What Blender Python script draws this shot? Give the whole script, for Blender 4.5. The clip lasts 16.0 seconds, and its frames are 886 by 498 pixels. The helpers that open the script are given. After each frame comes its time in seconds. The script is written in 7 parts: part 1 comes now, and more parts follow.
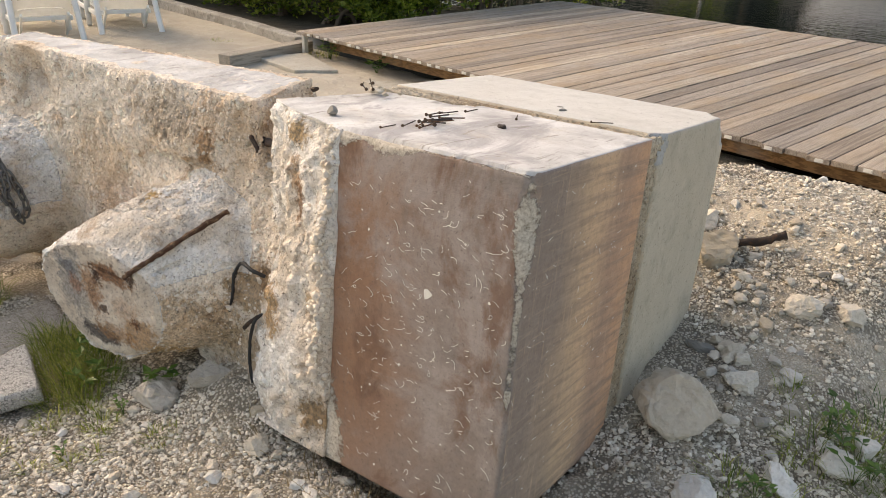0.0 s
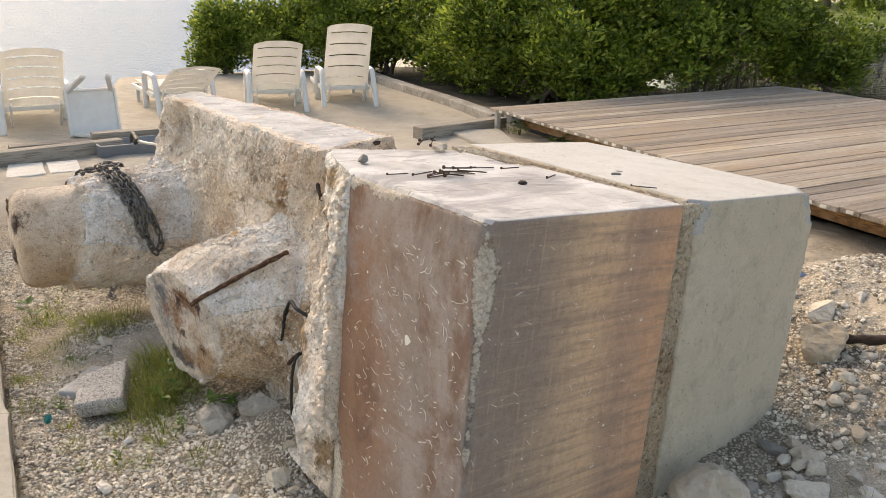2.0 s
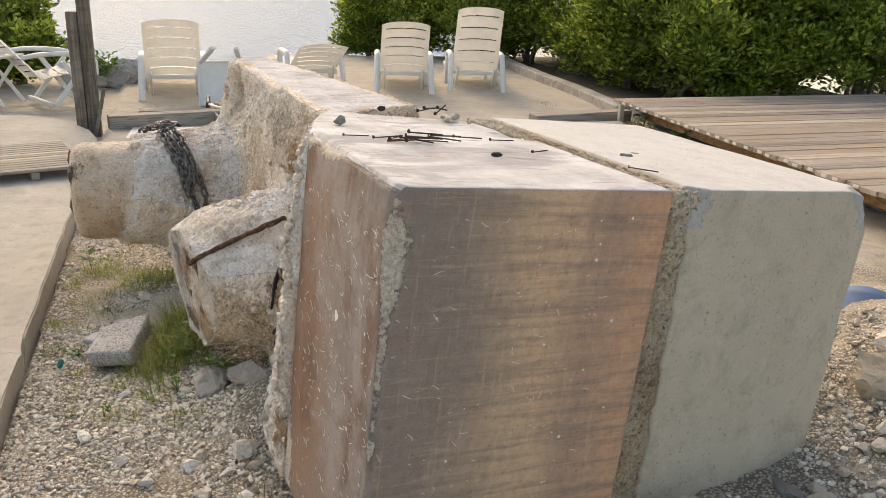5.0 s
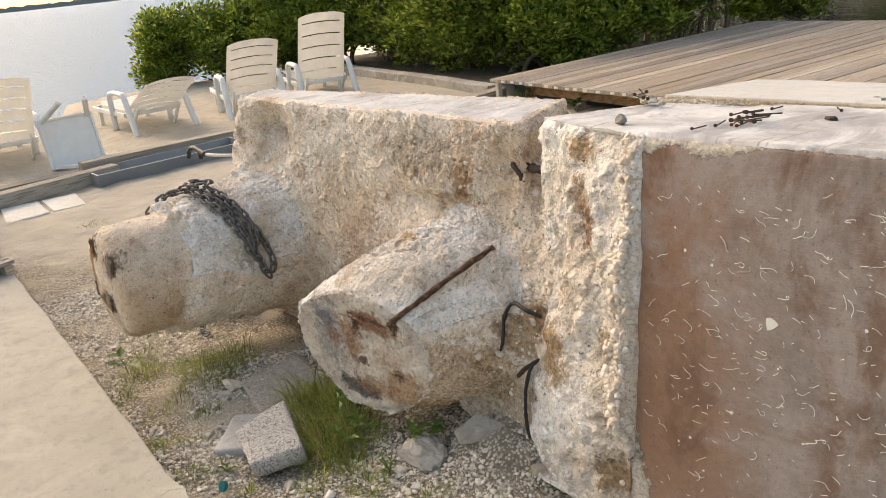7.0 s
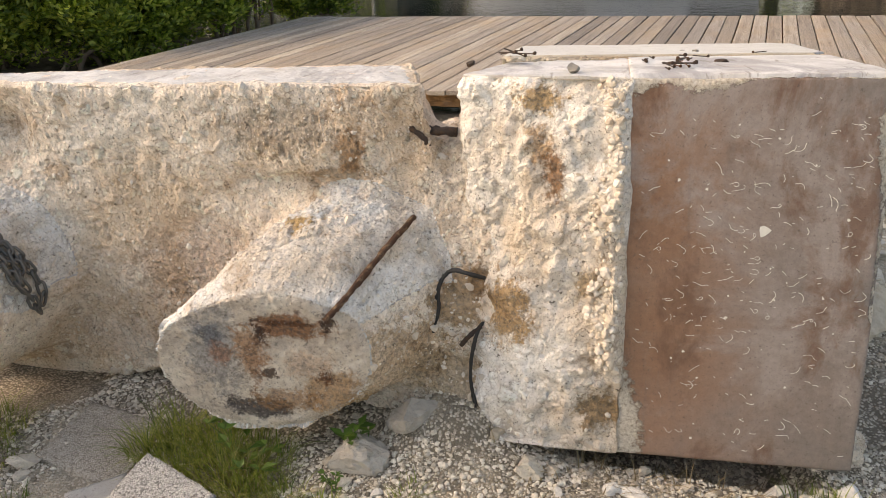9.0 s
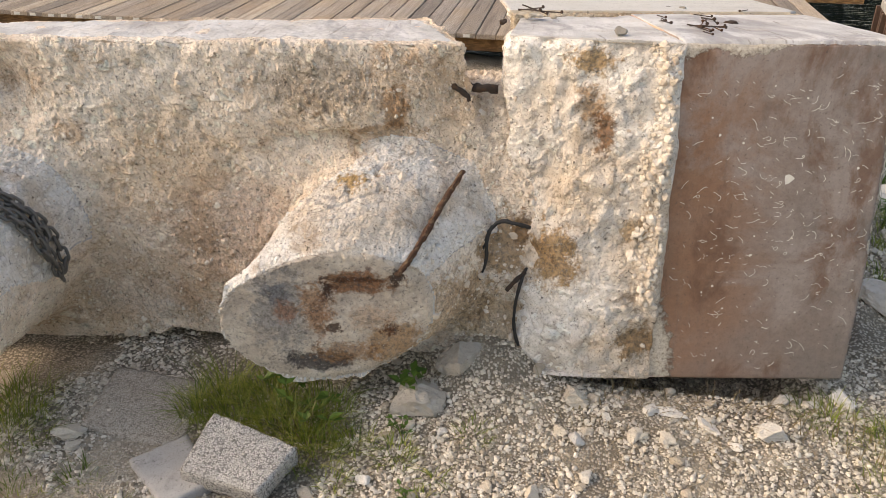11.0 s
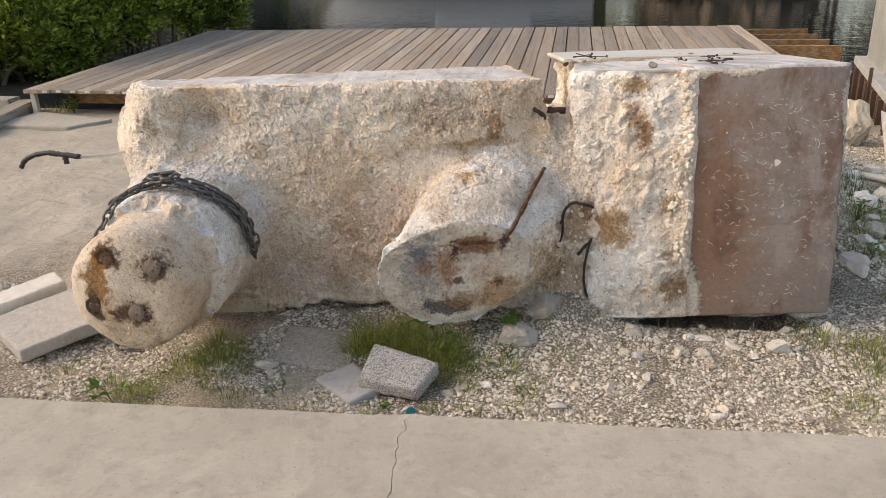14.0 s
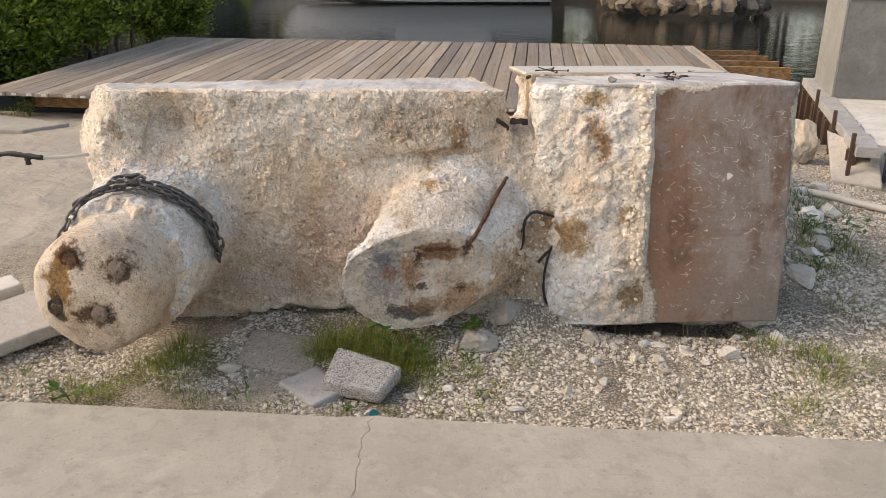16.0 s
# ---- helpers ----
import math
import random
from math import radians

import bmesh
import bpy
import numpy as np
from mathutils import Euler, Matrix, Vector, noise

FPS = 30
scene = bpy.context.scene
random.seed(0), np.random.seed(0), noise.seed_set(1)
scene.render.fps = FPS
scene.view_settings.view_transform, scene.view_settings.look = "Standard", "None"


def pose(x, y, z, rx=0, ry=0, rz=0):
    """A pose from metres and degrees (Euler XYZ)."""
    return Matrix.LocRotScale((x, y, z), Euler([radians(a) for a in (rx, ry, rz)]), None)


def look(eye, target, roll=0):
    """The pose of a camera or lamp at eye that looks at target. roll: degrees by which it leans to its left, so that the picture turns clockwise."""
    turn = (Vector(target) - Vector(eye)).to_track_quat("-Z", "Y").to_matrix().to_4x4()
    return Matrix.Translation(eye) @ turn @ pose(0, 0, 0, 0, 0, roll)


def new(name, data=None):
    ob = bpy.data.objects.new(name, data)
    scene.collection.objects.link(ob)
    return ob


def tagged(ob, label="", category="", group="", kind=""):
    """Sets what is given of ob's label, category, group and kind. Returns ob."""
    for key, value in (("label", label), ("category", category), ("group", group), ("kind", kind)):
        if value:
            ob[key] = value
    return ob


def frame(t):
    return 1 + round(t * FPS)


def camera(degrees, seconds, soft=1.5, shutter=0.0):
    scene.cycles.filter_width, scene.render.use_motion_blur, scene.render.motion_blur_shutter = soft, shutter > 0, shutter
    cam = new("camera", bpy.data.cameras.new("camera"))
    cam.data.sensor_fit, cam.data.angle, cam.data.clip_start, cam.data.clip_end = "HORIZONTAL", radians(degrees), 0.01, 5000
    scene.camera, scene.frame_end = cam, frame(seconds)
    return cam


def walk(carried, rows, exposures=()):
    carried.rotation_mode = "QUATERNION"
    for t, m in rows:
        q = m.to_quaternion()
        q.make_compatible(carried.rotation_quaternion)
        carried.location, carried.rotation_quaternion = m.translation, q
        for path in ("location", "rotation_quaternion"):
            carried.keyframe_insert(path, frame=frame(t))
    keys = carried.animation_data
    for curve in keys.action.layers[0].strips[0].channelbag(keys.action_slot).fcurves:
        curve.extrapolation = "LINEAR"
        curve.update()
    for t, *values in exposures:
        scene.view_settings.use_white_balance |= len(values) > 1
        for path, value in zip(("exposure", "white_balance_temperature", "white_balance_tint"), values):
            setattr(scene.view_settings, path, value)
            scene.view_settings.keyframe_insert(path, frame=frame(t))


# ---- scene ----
cam = camera(57.3, 16.0, soft=0.4)
PATH = [
    (0, (2.598, -0.398, 1.586), (1.29, 0.889, 0.79), 2.0),
    (0.5, (2.596, -0.4, 1.609), (1.204, 0.876, 0.951), 3.5),
    (1, (2.63, -0.353, 1.563), (1.193, 0.865, 0.892), 4.0),
    (1.5, (2.755, -0.186, 1.531), (1.209, 0.949, 0.963), 1.6),
    (2, (2.964, 0.088, 1.518), (1.268, 0.949, 0.897), 0.9),
    (2.5, (2.996, 0.437, 1.408), (1.204, 1.048, 0.763), 3.4),
    (3, (3.036, 0.744, 1.401), (1.184, 1.18, 0.784), 6.4),
    (5.5, (2.903, 0.5, 1.421), (1.113, 1.104, 0.764), -1.0),
    (6, (2.668, 0.204, 1.421), (1.015, 1.096, 0.734), -2.5),
    (6.5, (2.393, -0.174, 1.371), (0.762, 0.758, 0.685), -5.0),
    (7, (2.211, -0.473, 1.431), (0.599, 0.508, 0.77), -6.2),
    (7.5, (2.04, -0.738, 1.418), (0.776, 0.643, 0.714), -4.3),
    (8, (1.726, -0.877, 1.398), (0.62, 0.618, 0.664), -4.3),
    (8.5, (1.51, -0.995, 1.342), (0.54, 0.61, 0.647), -3.3),
    (9, (1.271, -1.088, 1.374), (0.554, 0.627, 0.636), -2.5),
    (11.5, (0.724, -1.461, 1.499), (0.4, 0.278, 0.566), 0.3),
    (12, (0.759, -1.662, 1.49), (0.066, -0.025, 0.572), -1.2),
    (12.5, (0.67, -1.912, 1.48), (0.035, -0.234, 0.596), -1.8),
    (13, (0.671, -2.08, 1.539), (0.225, -0.275, 0.801), -2.0),
    (13.5, (0.709, -2.243, 1.555), (0.335, -0.426, 0.809), -1.6),
    (14, (0.579, -2.336, 1.533), (0.231, -0.506, 0.805), -1.7),
    (14.5, (0.507, -2.398, 1.532), (0.191, -0.56, 0.81), -1.2),
    (15, (0.53, -2.399, 1.529), (0.241, -0.555, 0.812), -0.6),
    (15.5, (0.546, -2.401, 1.526), (0.285, -0.548, 0.819), 0.1),
    (16, (0.564, -2.403, 1.529), (0.319, -0.545, 0.83), 0.2),
]
walk(cam, [(t, look(eye, target, roll)) for t, eye, target, roll in PATH], exposures=[(0, 1.27, 8770, 13), (3, 1.25, 8670, 13), (5.5, 1.18, 8800, 13), (7, 1.26, 8970, 13), (8.5, 1.31, 8970, 14), (9.5, 1.29, 8920, 14), (12.5, 1.01, 8170, 13), (16, 0.99, 8170, 13)])

# ---- light ----
SUN_TO = Vector((-0.80, -0.14, 0.58)).normalized()
world = bpy.data.worlds.new("sky")
scene.world = world
world.use_nodes = True
wn = world.node_tree.nodes
sky = wn.new("ShaderNodeTexSky")
sky.sky_type = "NISHITA"
sky.sun_disc = False
sky.sun_elevation = math.asin(SUN_TO.z)
sky.sun_rotation = math.atan2(SUN_TO.x, SUN_TO.y)
sky.air_density, sky.dust_density, sky.ozone_density = 1.0, 2.5, 1.0
wn["Background"].inputs["Strength"].default_value = 0.15
world.node_tree.links.new(sky.outputs[0], wn["Background"].inputs["Color"])
sun_data = bpy.data.lights.new("sun", "SUN")
sun_data.energy, sun_data.angle, sun_data.color = 0.40, radians(24), (1.0, 0.97, 0.93)
sun = new("sun", sun_data)
sun.matrix_world = look(SUN_TO * 50, (0, 0, 0))

# ---- materials ----
class Mat:
    """A node material with short calls for its nodes."""

    def __init__(self, name, rough=0.9, metal=0.0, coords="Object"):
        self.m = bpy.data.materials.new(name)
        self.m.use_nodes = True
        self.t = self.m.node_tree
        self.b = self.t.nodes["Principled BSDF"]
        self.b.inputs["Roughness"].default_value = rough
        self.b.inputs["Metallic"].default_value = metal
        self.co = self.t.nodes.new("ShaderNodeTexCoord").outputs[coords]
        self.height = None

    def link(self, a, b):
        self.t.links.new(a, b)

    def mapped(self, scale, turn=(0, 0, 0)):
        n = self.t.nodes.new("ShaderNodeMapping")
        n.inputs["Scale"].default_value = scale
        n.inputs["Rotation"].default_value = turn
        self.link(self.co, n.inputs["Vector"])
        return n.outputs[0]

    def noise(self, scale, detail=6, rough=0.6, at=None, warp=0.0):
        n = self.t.nodes.new("ShaderNodeTexNoise")
        n.inputs["Scale"].default_value = scale
        n.inputs["Detail"].default_value = detail
        n.inputs["Roughness"].default_value = rough
        n.inputs["Distortion"].default_value = warp
        self.link(at or self.co, n.inputs["Vector"])
        return n.outputs["Fac"]

    def cells(self, scale, out="Distance", feature="F1", at=None):
        n = self.t.nodes.new("ShaderNodeTexVoronoi")
        n.feature = feature
        n.inputs["Scale"].default_value = scale
        self.link(at or self.co, n.inputs["Vector"])
        return n.outputs[out]

    def ramp(self, fac, *stops):
        n = self.t.nodes.new("ShaderNodeValToRGB")
        e = n.color_ramp.elements
        while len(e) < len(stops):
            e.new(0.5)
        for k, (p, c) in enumerate(stops):
            c = (c, c, c) if isinstance(c, (int, float)) else c
            e[k].position, e[k].color = p, (*c, 1)
        self.link(fac, n.inputs[0])
        return n.outputs[0]

    def mix(self, fac, a, b, how="MIX"):
        n = self.t.nodes.new("ShaderNodeMix")
        n.data_type, n.blend_type = "RGBA", how
        for sock, v in ((n.inputs[0], fac), (n.inputs[6], a), (n.inputs[7], b)):
            if isinstance(v, (int, float)):
                sock.default_value = v if sock.type == "VALUE" else (v, v, v, 1)
            elif isinstance(v, tuple):
                sock.default_value = (*v, 1)
            else:
                self.link(v, sock)
        return n.outputs[2]

    def math(self, how, a, b=0.0):
        n = self.t.nodes.new("ShaderNodeMath")
        n.operation = how
        for sock, v in zip(n.inputs, (a, b)):
            if isinstance(v, (int, float)):
                sock.default_value = v
            else:
                self.link(v, sock)
        return n.outputs[0]

    def axis(self, k):
        n = self.t.nodes.new("ShaderNodeSeparateXYZ")
        self.link(self.co, n.inputs[0])
        return n.outputs[k]

    def random(self):
        return self.t.nodes.new("ShaderNodeObjectInfo").outputs["Random"]

    def island(self):
        return self.t.nodes.new("ShaderNodeNewGeometry").outputs["Random Per Island"]

    def color(self, c):
        if isinstance(c, tuple):
            self.b.inputs["Base Color"].default_value = (*c, 1)
        else:
            self.link(c, self.b.inputs["Base Color"])
        return self

    def stains(self, c, spots, rag=2.5):
        """Ragged stains: (place), (half sizes), colour, strength."""
        for (x, y, z), size, stain, *full in spots:
            mp = self.t.nodes.new("ShaderNodeMapping")
            mp.inputs["Location"].default_value = tuple(-a / b for a, b in zip((x, y, z), size))
            mp.inputs["Scale"].default_value = tuple(1 / b for b in size)
            self.link(self.co, mp.inputs["Vector"])
            ln = self.t.nodes.new("ShaderNodeVectorMath")
            ln.operation = "LENGTH"
            self.link(mp.outputs[0], ln.inputs[0])
            far = self.math("ADD", ln.outputs["Value"], self.math("MULTIPLY", self.math("SUBTRACT", self.noise(26, 9, 0.78), 0.5), rag))
            deep = self.mix(self.ramp(self.noise(85, 6, 0.75), (0.42, 1.0), (0.54, 0.0)), stain, tuple(0.4 * v for v in stain))
            c = self.mix(self.ramp(far, (0.6, full[0] if full else 0.92), (0.92, 0.0)), c, deep)
        return c

    def bump(self, h, depth=0.01, strength=1.0):
        n = self.t.nodes.new("ShaderNodeBump")
        n.inputs["Distance"].default_value = depth
        n.inputs["Strength"].default_value = strength
        self.link(h, n.inputs["Height"])
        if self.height:
            self.link(self.height, n.inputs["Normal"])
        self.height = n.outputs[0]
        self.link(self.height, self.b.inputs["Normal"])
        return self


def rubble_concrete(name, pale, mid, dark, rust, rust_at=0.62, white_at=0.60, pebble=55.0, spots=()):
    """Broken coral-aggregate concrete: pebbles in a pale matrix, rust and lime stains."""
    m = Mat(name, 0.95)
    base = m.ramp(m.noise(5, 10, 0.72), (0.32, dark), (0.43, mid), (0.55, pale))
    c = m.mix(m.ramp(m.noise(26, 8, 0.78), (0.36, 0.5), (0.45, 0.0)), base, dark)
    for scale, share in ((pebble, 0.5), (pebble * 0.42, 0.80)):
        at = m.t.nodes.new("ShaderNodeVectorMath")
        at.operation = "MULTIPLY_ADD"
        wob = m.t.nodes.new("ShaderNodeTexNoise")
        wob.inputs["Scale"].default_value = scale * 0.8
        m.link(m.co, wob.inputs["Vector"])
        m.link(wob.outputs["Color"], at.inputs[0])
        at.inputs[1].default_value = (1.3 / scale,) * 3
        m.link(m.co, at.inputs[2])
        d = m.cells(scale, at=at.outputs[0])
        tint = m.ramp(m.cells(scale, "Color", at=at.outputs[0]), (0.15, mid), (0.55, pale), (0.9, tuple(min(0.85, 1.12 * v) for v in pale)))
        there = m.ramp(m.cells(scale, "Color", at=at.outputs[0]), (share - 0.02, 0.0), (share, 1.0))
        # dark ring round each pebble: crevice shadow put into the colour
        c = m.mix(m.math("MULTIPLY", there, m.ramp(d, (0.42, 0.0), (0.5, 0.4), (0.62, 0.0))), c, tuple(0.55 * v for v in dark))
        c = m.mix(m.math("MULTIPLY", there, m.ramp(d, (0.36, 0.9), (0.44, 0.0))), c, tint)
        m.bump(m.math("MULTIPLY", there, m.ramp(d, (0.0, 1.0), (0.5, 0.0))), 0.35 / scale, 0.8)
    c = m.mix(m.ramp(m.noise(3.1, 6, 0.65, warp=0.6), (rust_at, 0.0), (rust_at + 0.13, 0.7)), c, rust)
    c = m.mix(m.ramp(m.noise(2.4, 7, 0.65), (white_at, 0.0), (white_at + 0.1, 0.6)), c, pale)
    c = m.stains(c, spots)
    # dark specks and grain contrast stand in for shade in small pits
    c = m.mix(m.ramp(m.noise(170, 4, 0.75), (0.39, 0.6), (0.435, 0.0)), c, tuple(0.7 * v for v in dark))
    c = m.mix(m.ramp(m.noise(70, 5, 0.75), (0.615, 0.0), (0.635, 0.92)), c, tuple(0.28 * v for v in dark))
    c = m.mix(1.0, c, m.ramp(m.noise(48, 9, 0.85), (0.31, 0.34), (0.42, 0.92), (0.56, 1.04), (0.70, 1.20)), "MULTIPLY")
    c = m.mix(1.0, c, m.ramp(m.noise(2.1, 6, 0.65, warp=0.4), (0.40, (0.84, 0.755, 0.665)), (0.52, (1.0, 0.99, 0.98)), (0.6, (1.1, 1.1, 1.1))), "MULTIPLY")
    c = m.mix(1.0, c, m.ramp(m.noise(6.5, 7, 0.7, warp=0.3), (0.34, (0.70, 0.61, 0.53)), (0.43, (1.0, 0.99, 0.98)), (0.58, (1.0, 1.0, 1.0)), (0.66, (1.12, 1.12, 1.13))), "MULTIPLY")
    m.color(c)
    m.bump(m.noise(16, 8, 0.7), 0.02, 0.8)
    m.bump(m.noise(140, 4, 0.65), 0.006, 0.9)
    return m.m


M_ROUGH = rubble_concrete("broken_coral_concrete", (0.82, 0.74, 0.645), (0.75, 0.645, 0.535), (0.53, 0.415, 0.315), (0.48, 0.31, 0.175), spots=[((0.74, -0.20, 0.28), (0.24, 0.30, 0.20), (0.58, 0.42, 0.275), 0.8), ((0.92, -0.16, 0.20), (0.15, 0.30, 0.13), (0.46, 0.35, 0.23), 0.7), ((0.64, -0.30, 0.17), (0.12, 0.2, 0.07), (0.46, 0.28, 0.12), 0.8), ((0.56, 0.0, 0.74), (0.15, 0.3, 0.03), (0.46, 0.30, 0.17), 0.7), ((0.595, 0.02, 0.80), (0.05, 0.3, 0.08), (0.46, 0.27, 0.13), 0.8), ((0.93, -0.12, 0.43), (0.09, 0.3, 0.13), (0.42, 0.27, 0.14), 0.8), ((0.98, -0.1, 0.48), (0.04, 0.3, 0.06), (0.26, 0.15, 0.07), 0.8), ((-0.60, -0.25, 0.84), (0.12, 0.25, 0.08), (0.70, 0.68, 0.66), 0.5), ((0.10, -0.2, 0.42), (0.30, 0.3, 0.24), (0.68, 0.50, 0.385), 0.5), ((0.38, -0.1, 0.86), (0.2, 0.3, 0.09), (0.42, 0.35, 0.27), 0.75), ((-0.2, -0.1, 0.16), (0.35, 0.3, 0.12), (0.62, 0.45, 0.32), 0.45)])
M_LIME = rubble_concrete("lime_white_fracture", (0.80, 0.78, 0.75), (0.72, 0.69, 0.645), (0.48, 0.43, 0.37), (0.55, 0.37, 0.2), 0.70, 0.52, 60.0, [((0.525, -0.18, 0.63), (0.085, 0.09, 0.035), (0.52, 0.34, 0.13)), ((0.62, -0.15, 0.58), (0.05, 0.1, 0.05), (0.55, 0.42, 0.28), 0.6)])
M_MORTAR = rubble_concrete("pebbly_mortar", (0.56, 0.48, 0.37), (0.43, 0.345, 0.25), (0.22, 0.165, 0.115), (0.36, 0.22, 0.11), 0.6, 0.8, 130.0)
M_PALE = rubble_concrete("pale_broken_concrete", (0.79, 0.76, 0.72), (0.715, 0.67, 0.615), (0.47, 0.41, 0.345), (0.48, 0.30, 0.16), 0.70, 0.52, 40.0, [((-0.800, 0.0, -0.17), (0.05, 0.2, 0.06), (0.42, 0.26, 0.13), 0.75), ((-0.760, 0.0, -0.25), (0.045, 0.2, 0.075), (0.28, 0.145, 0.07)), ((-0.66, 0.0, -0.52), (0.05, 0.2, 0.05), (0.50, 0.36, 0.2), 0.7), ((-0.80, 0.0, -0.06), (0.09, 0.2, 0.05), (0.44, 0.29, 0.14)), ((-0.88, 0.0, -0.62), (0.10, 0.3, 0.12), (0.42, 0.27, 0.13)), ((-0.62, 0.0, -0.86), (0.08, 0.3, 0.07), (0.36, 0.25, 0.14))])
M_STUB = rubble_concrete("sandy_concrete", (0.74, 0.635, 0.52), (0.64, 0.515, 0.395), (0.42, 0.305, 0.205), (0.42, 0.22, 0.09), 0.66, 0.62, 120.0, [((-0.605, -0.95, 0.555), (0.06, 0.2, 0.06), (0.07, 0.028, 0.009)), ((-0.645, -0.95, 0.450), (0.065, 0.2, 0.125), (0.36, 0.175, 0.04)), ((-0.535, -0.97, 0.345), (0.08, 0.15, 0.055), (0.10, 0.045, 0.016)), ((-0.447, -0.95, 0.508), (0.062, 0.15, 0.062), (0.10, 0.05, 0.025)), ((-0.675, -0.95, 0.365), (0.035, 0.2, 0.07), (0.06, 0.035, 0.02)), ((0.70, -0.28, 0.20), (0.16, 0.22, 0.11), (0.44, 0.26, 0.13), 0.85), ((0.68, -0.30, 0.42), (0.09, 0.15, 0.09), (0.55, 0.40, 0.26), 0.7)])


def stub_face():
    m = Mat("stained_stub_face", 0.92)
    c = m.ramp(m.noise(11, 10, 0.75), (0.33, (0.40, 0.34, 0.29)), (0.47, (0.62, 0.53, 0.44)), (0.6, (0.78, 0.70, 0.60)))
    at = lambda dx, dz: (0.508 + dx, -0.40, 0.333 + dz)  # noqa: E731
    c = m.stains(c, [(at(-0.14, 0.03), (0.11, 0.2, 0.20), (0.33, 0.315, 0.31), 0.75), (at(-0.15, 0.07), (0.05, 0.2, 0.06), (0.20, 0.215, 0.24), 0.7), (at(-0.133, 0.013), (0.04, 0.2, 0.05), (0.38, 0.17, 0.09), 0.7), (at(-0.05, -0.155), (0.12, 0.2, 0.05), (0.11, 0.095, 0.09), 0.95),
                     (at(0.15, -0.10), (0.11, 0.2, 0.09), (0.50, 0.28, 0.12), 0.75), (at(0.06, 0.10), (0.15, 0.2, 0.055), (0.32, 0.14, 0.06), 0.9), (at(-0.05, 0.03), (0.055, 0.2, 0.11), (0.50, 0.27, 0.14), 0.8), (at(0.10, -0.02), (0.09, 0.2, 0.05), (0.62, 0.43, 0.30), 0.6), (at(0.02, -0.13), (0.13, 0.2, 0.045), (0.42, 0.22, 0.10), 0.7)])
    c = m.stains(c, [(at(0.075, 0.108), (0.10, 0.2, 0.014), (0.14, 0.055, 0.022), 0.9), (at(-0.022, 0.075), (0.022, 0.2, 0.055), (0.09, 0.038, 0.02)), (at(-0.012, -0.045), (0.03, 0.2, 0.022), (0.10, 0.055, 0.035)), (at(0.165, 0.112), (0.022, 0.2, 0.03), (0.07, 0.035, 0.02)),
                     (at(0.139, -0.055), (0.025, 0.2, 0.03), (0.17, 0.065, 0.025)), (at(-0.04, 0.0), (0.03, 0.2, 0.10), (0.40, 0.22, 0.13), 0.6)], 5.0)
    c = m.mix(m.ramp(m.noise(75, 7, 0.8), (0.54, 0.0), (0.62, 0.75)), c, (0.14, 0.12, 0.115))
    c = m.mix(m.ramp(m.noise(120, 6, 0.75), (0.60, 0.0), (0.66, 0.7)), c, (0.80, 0.76, 0.70))
    m.color(c)
    m.bump(m.noise(22, 9, 0.75), 0.02, 0.9)
    m.bump(m.noise(150, 5, 0.7), 0.005, 0.9)
    return m.m


M_STUBFACE = stub_face()


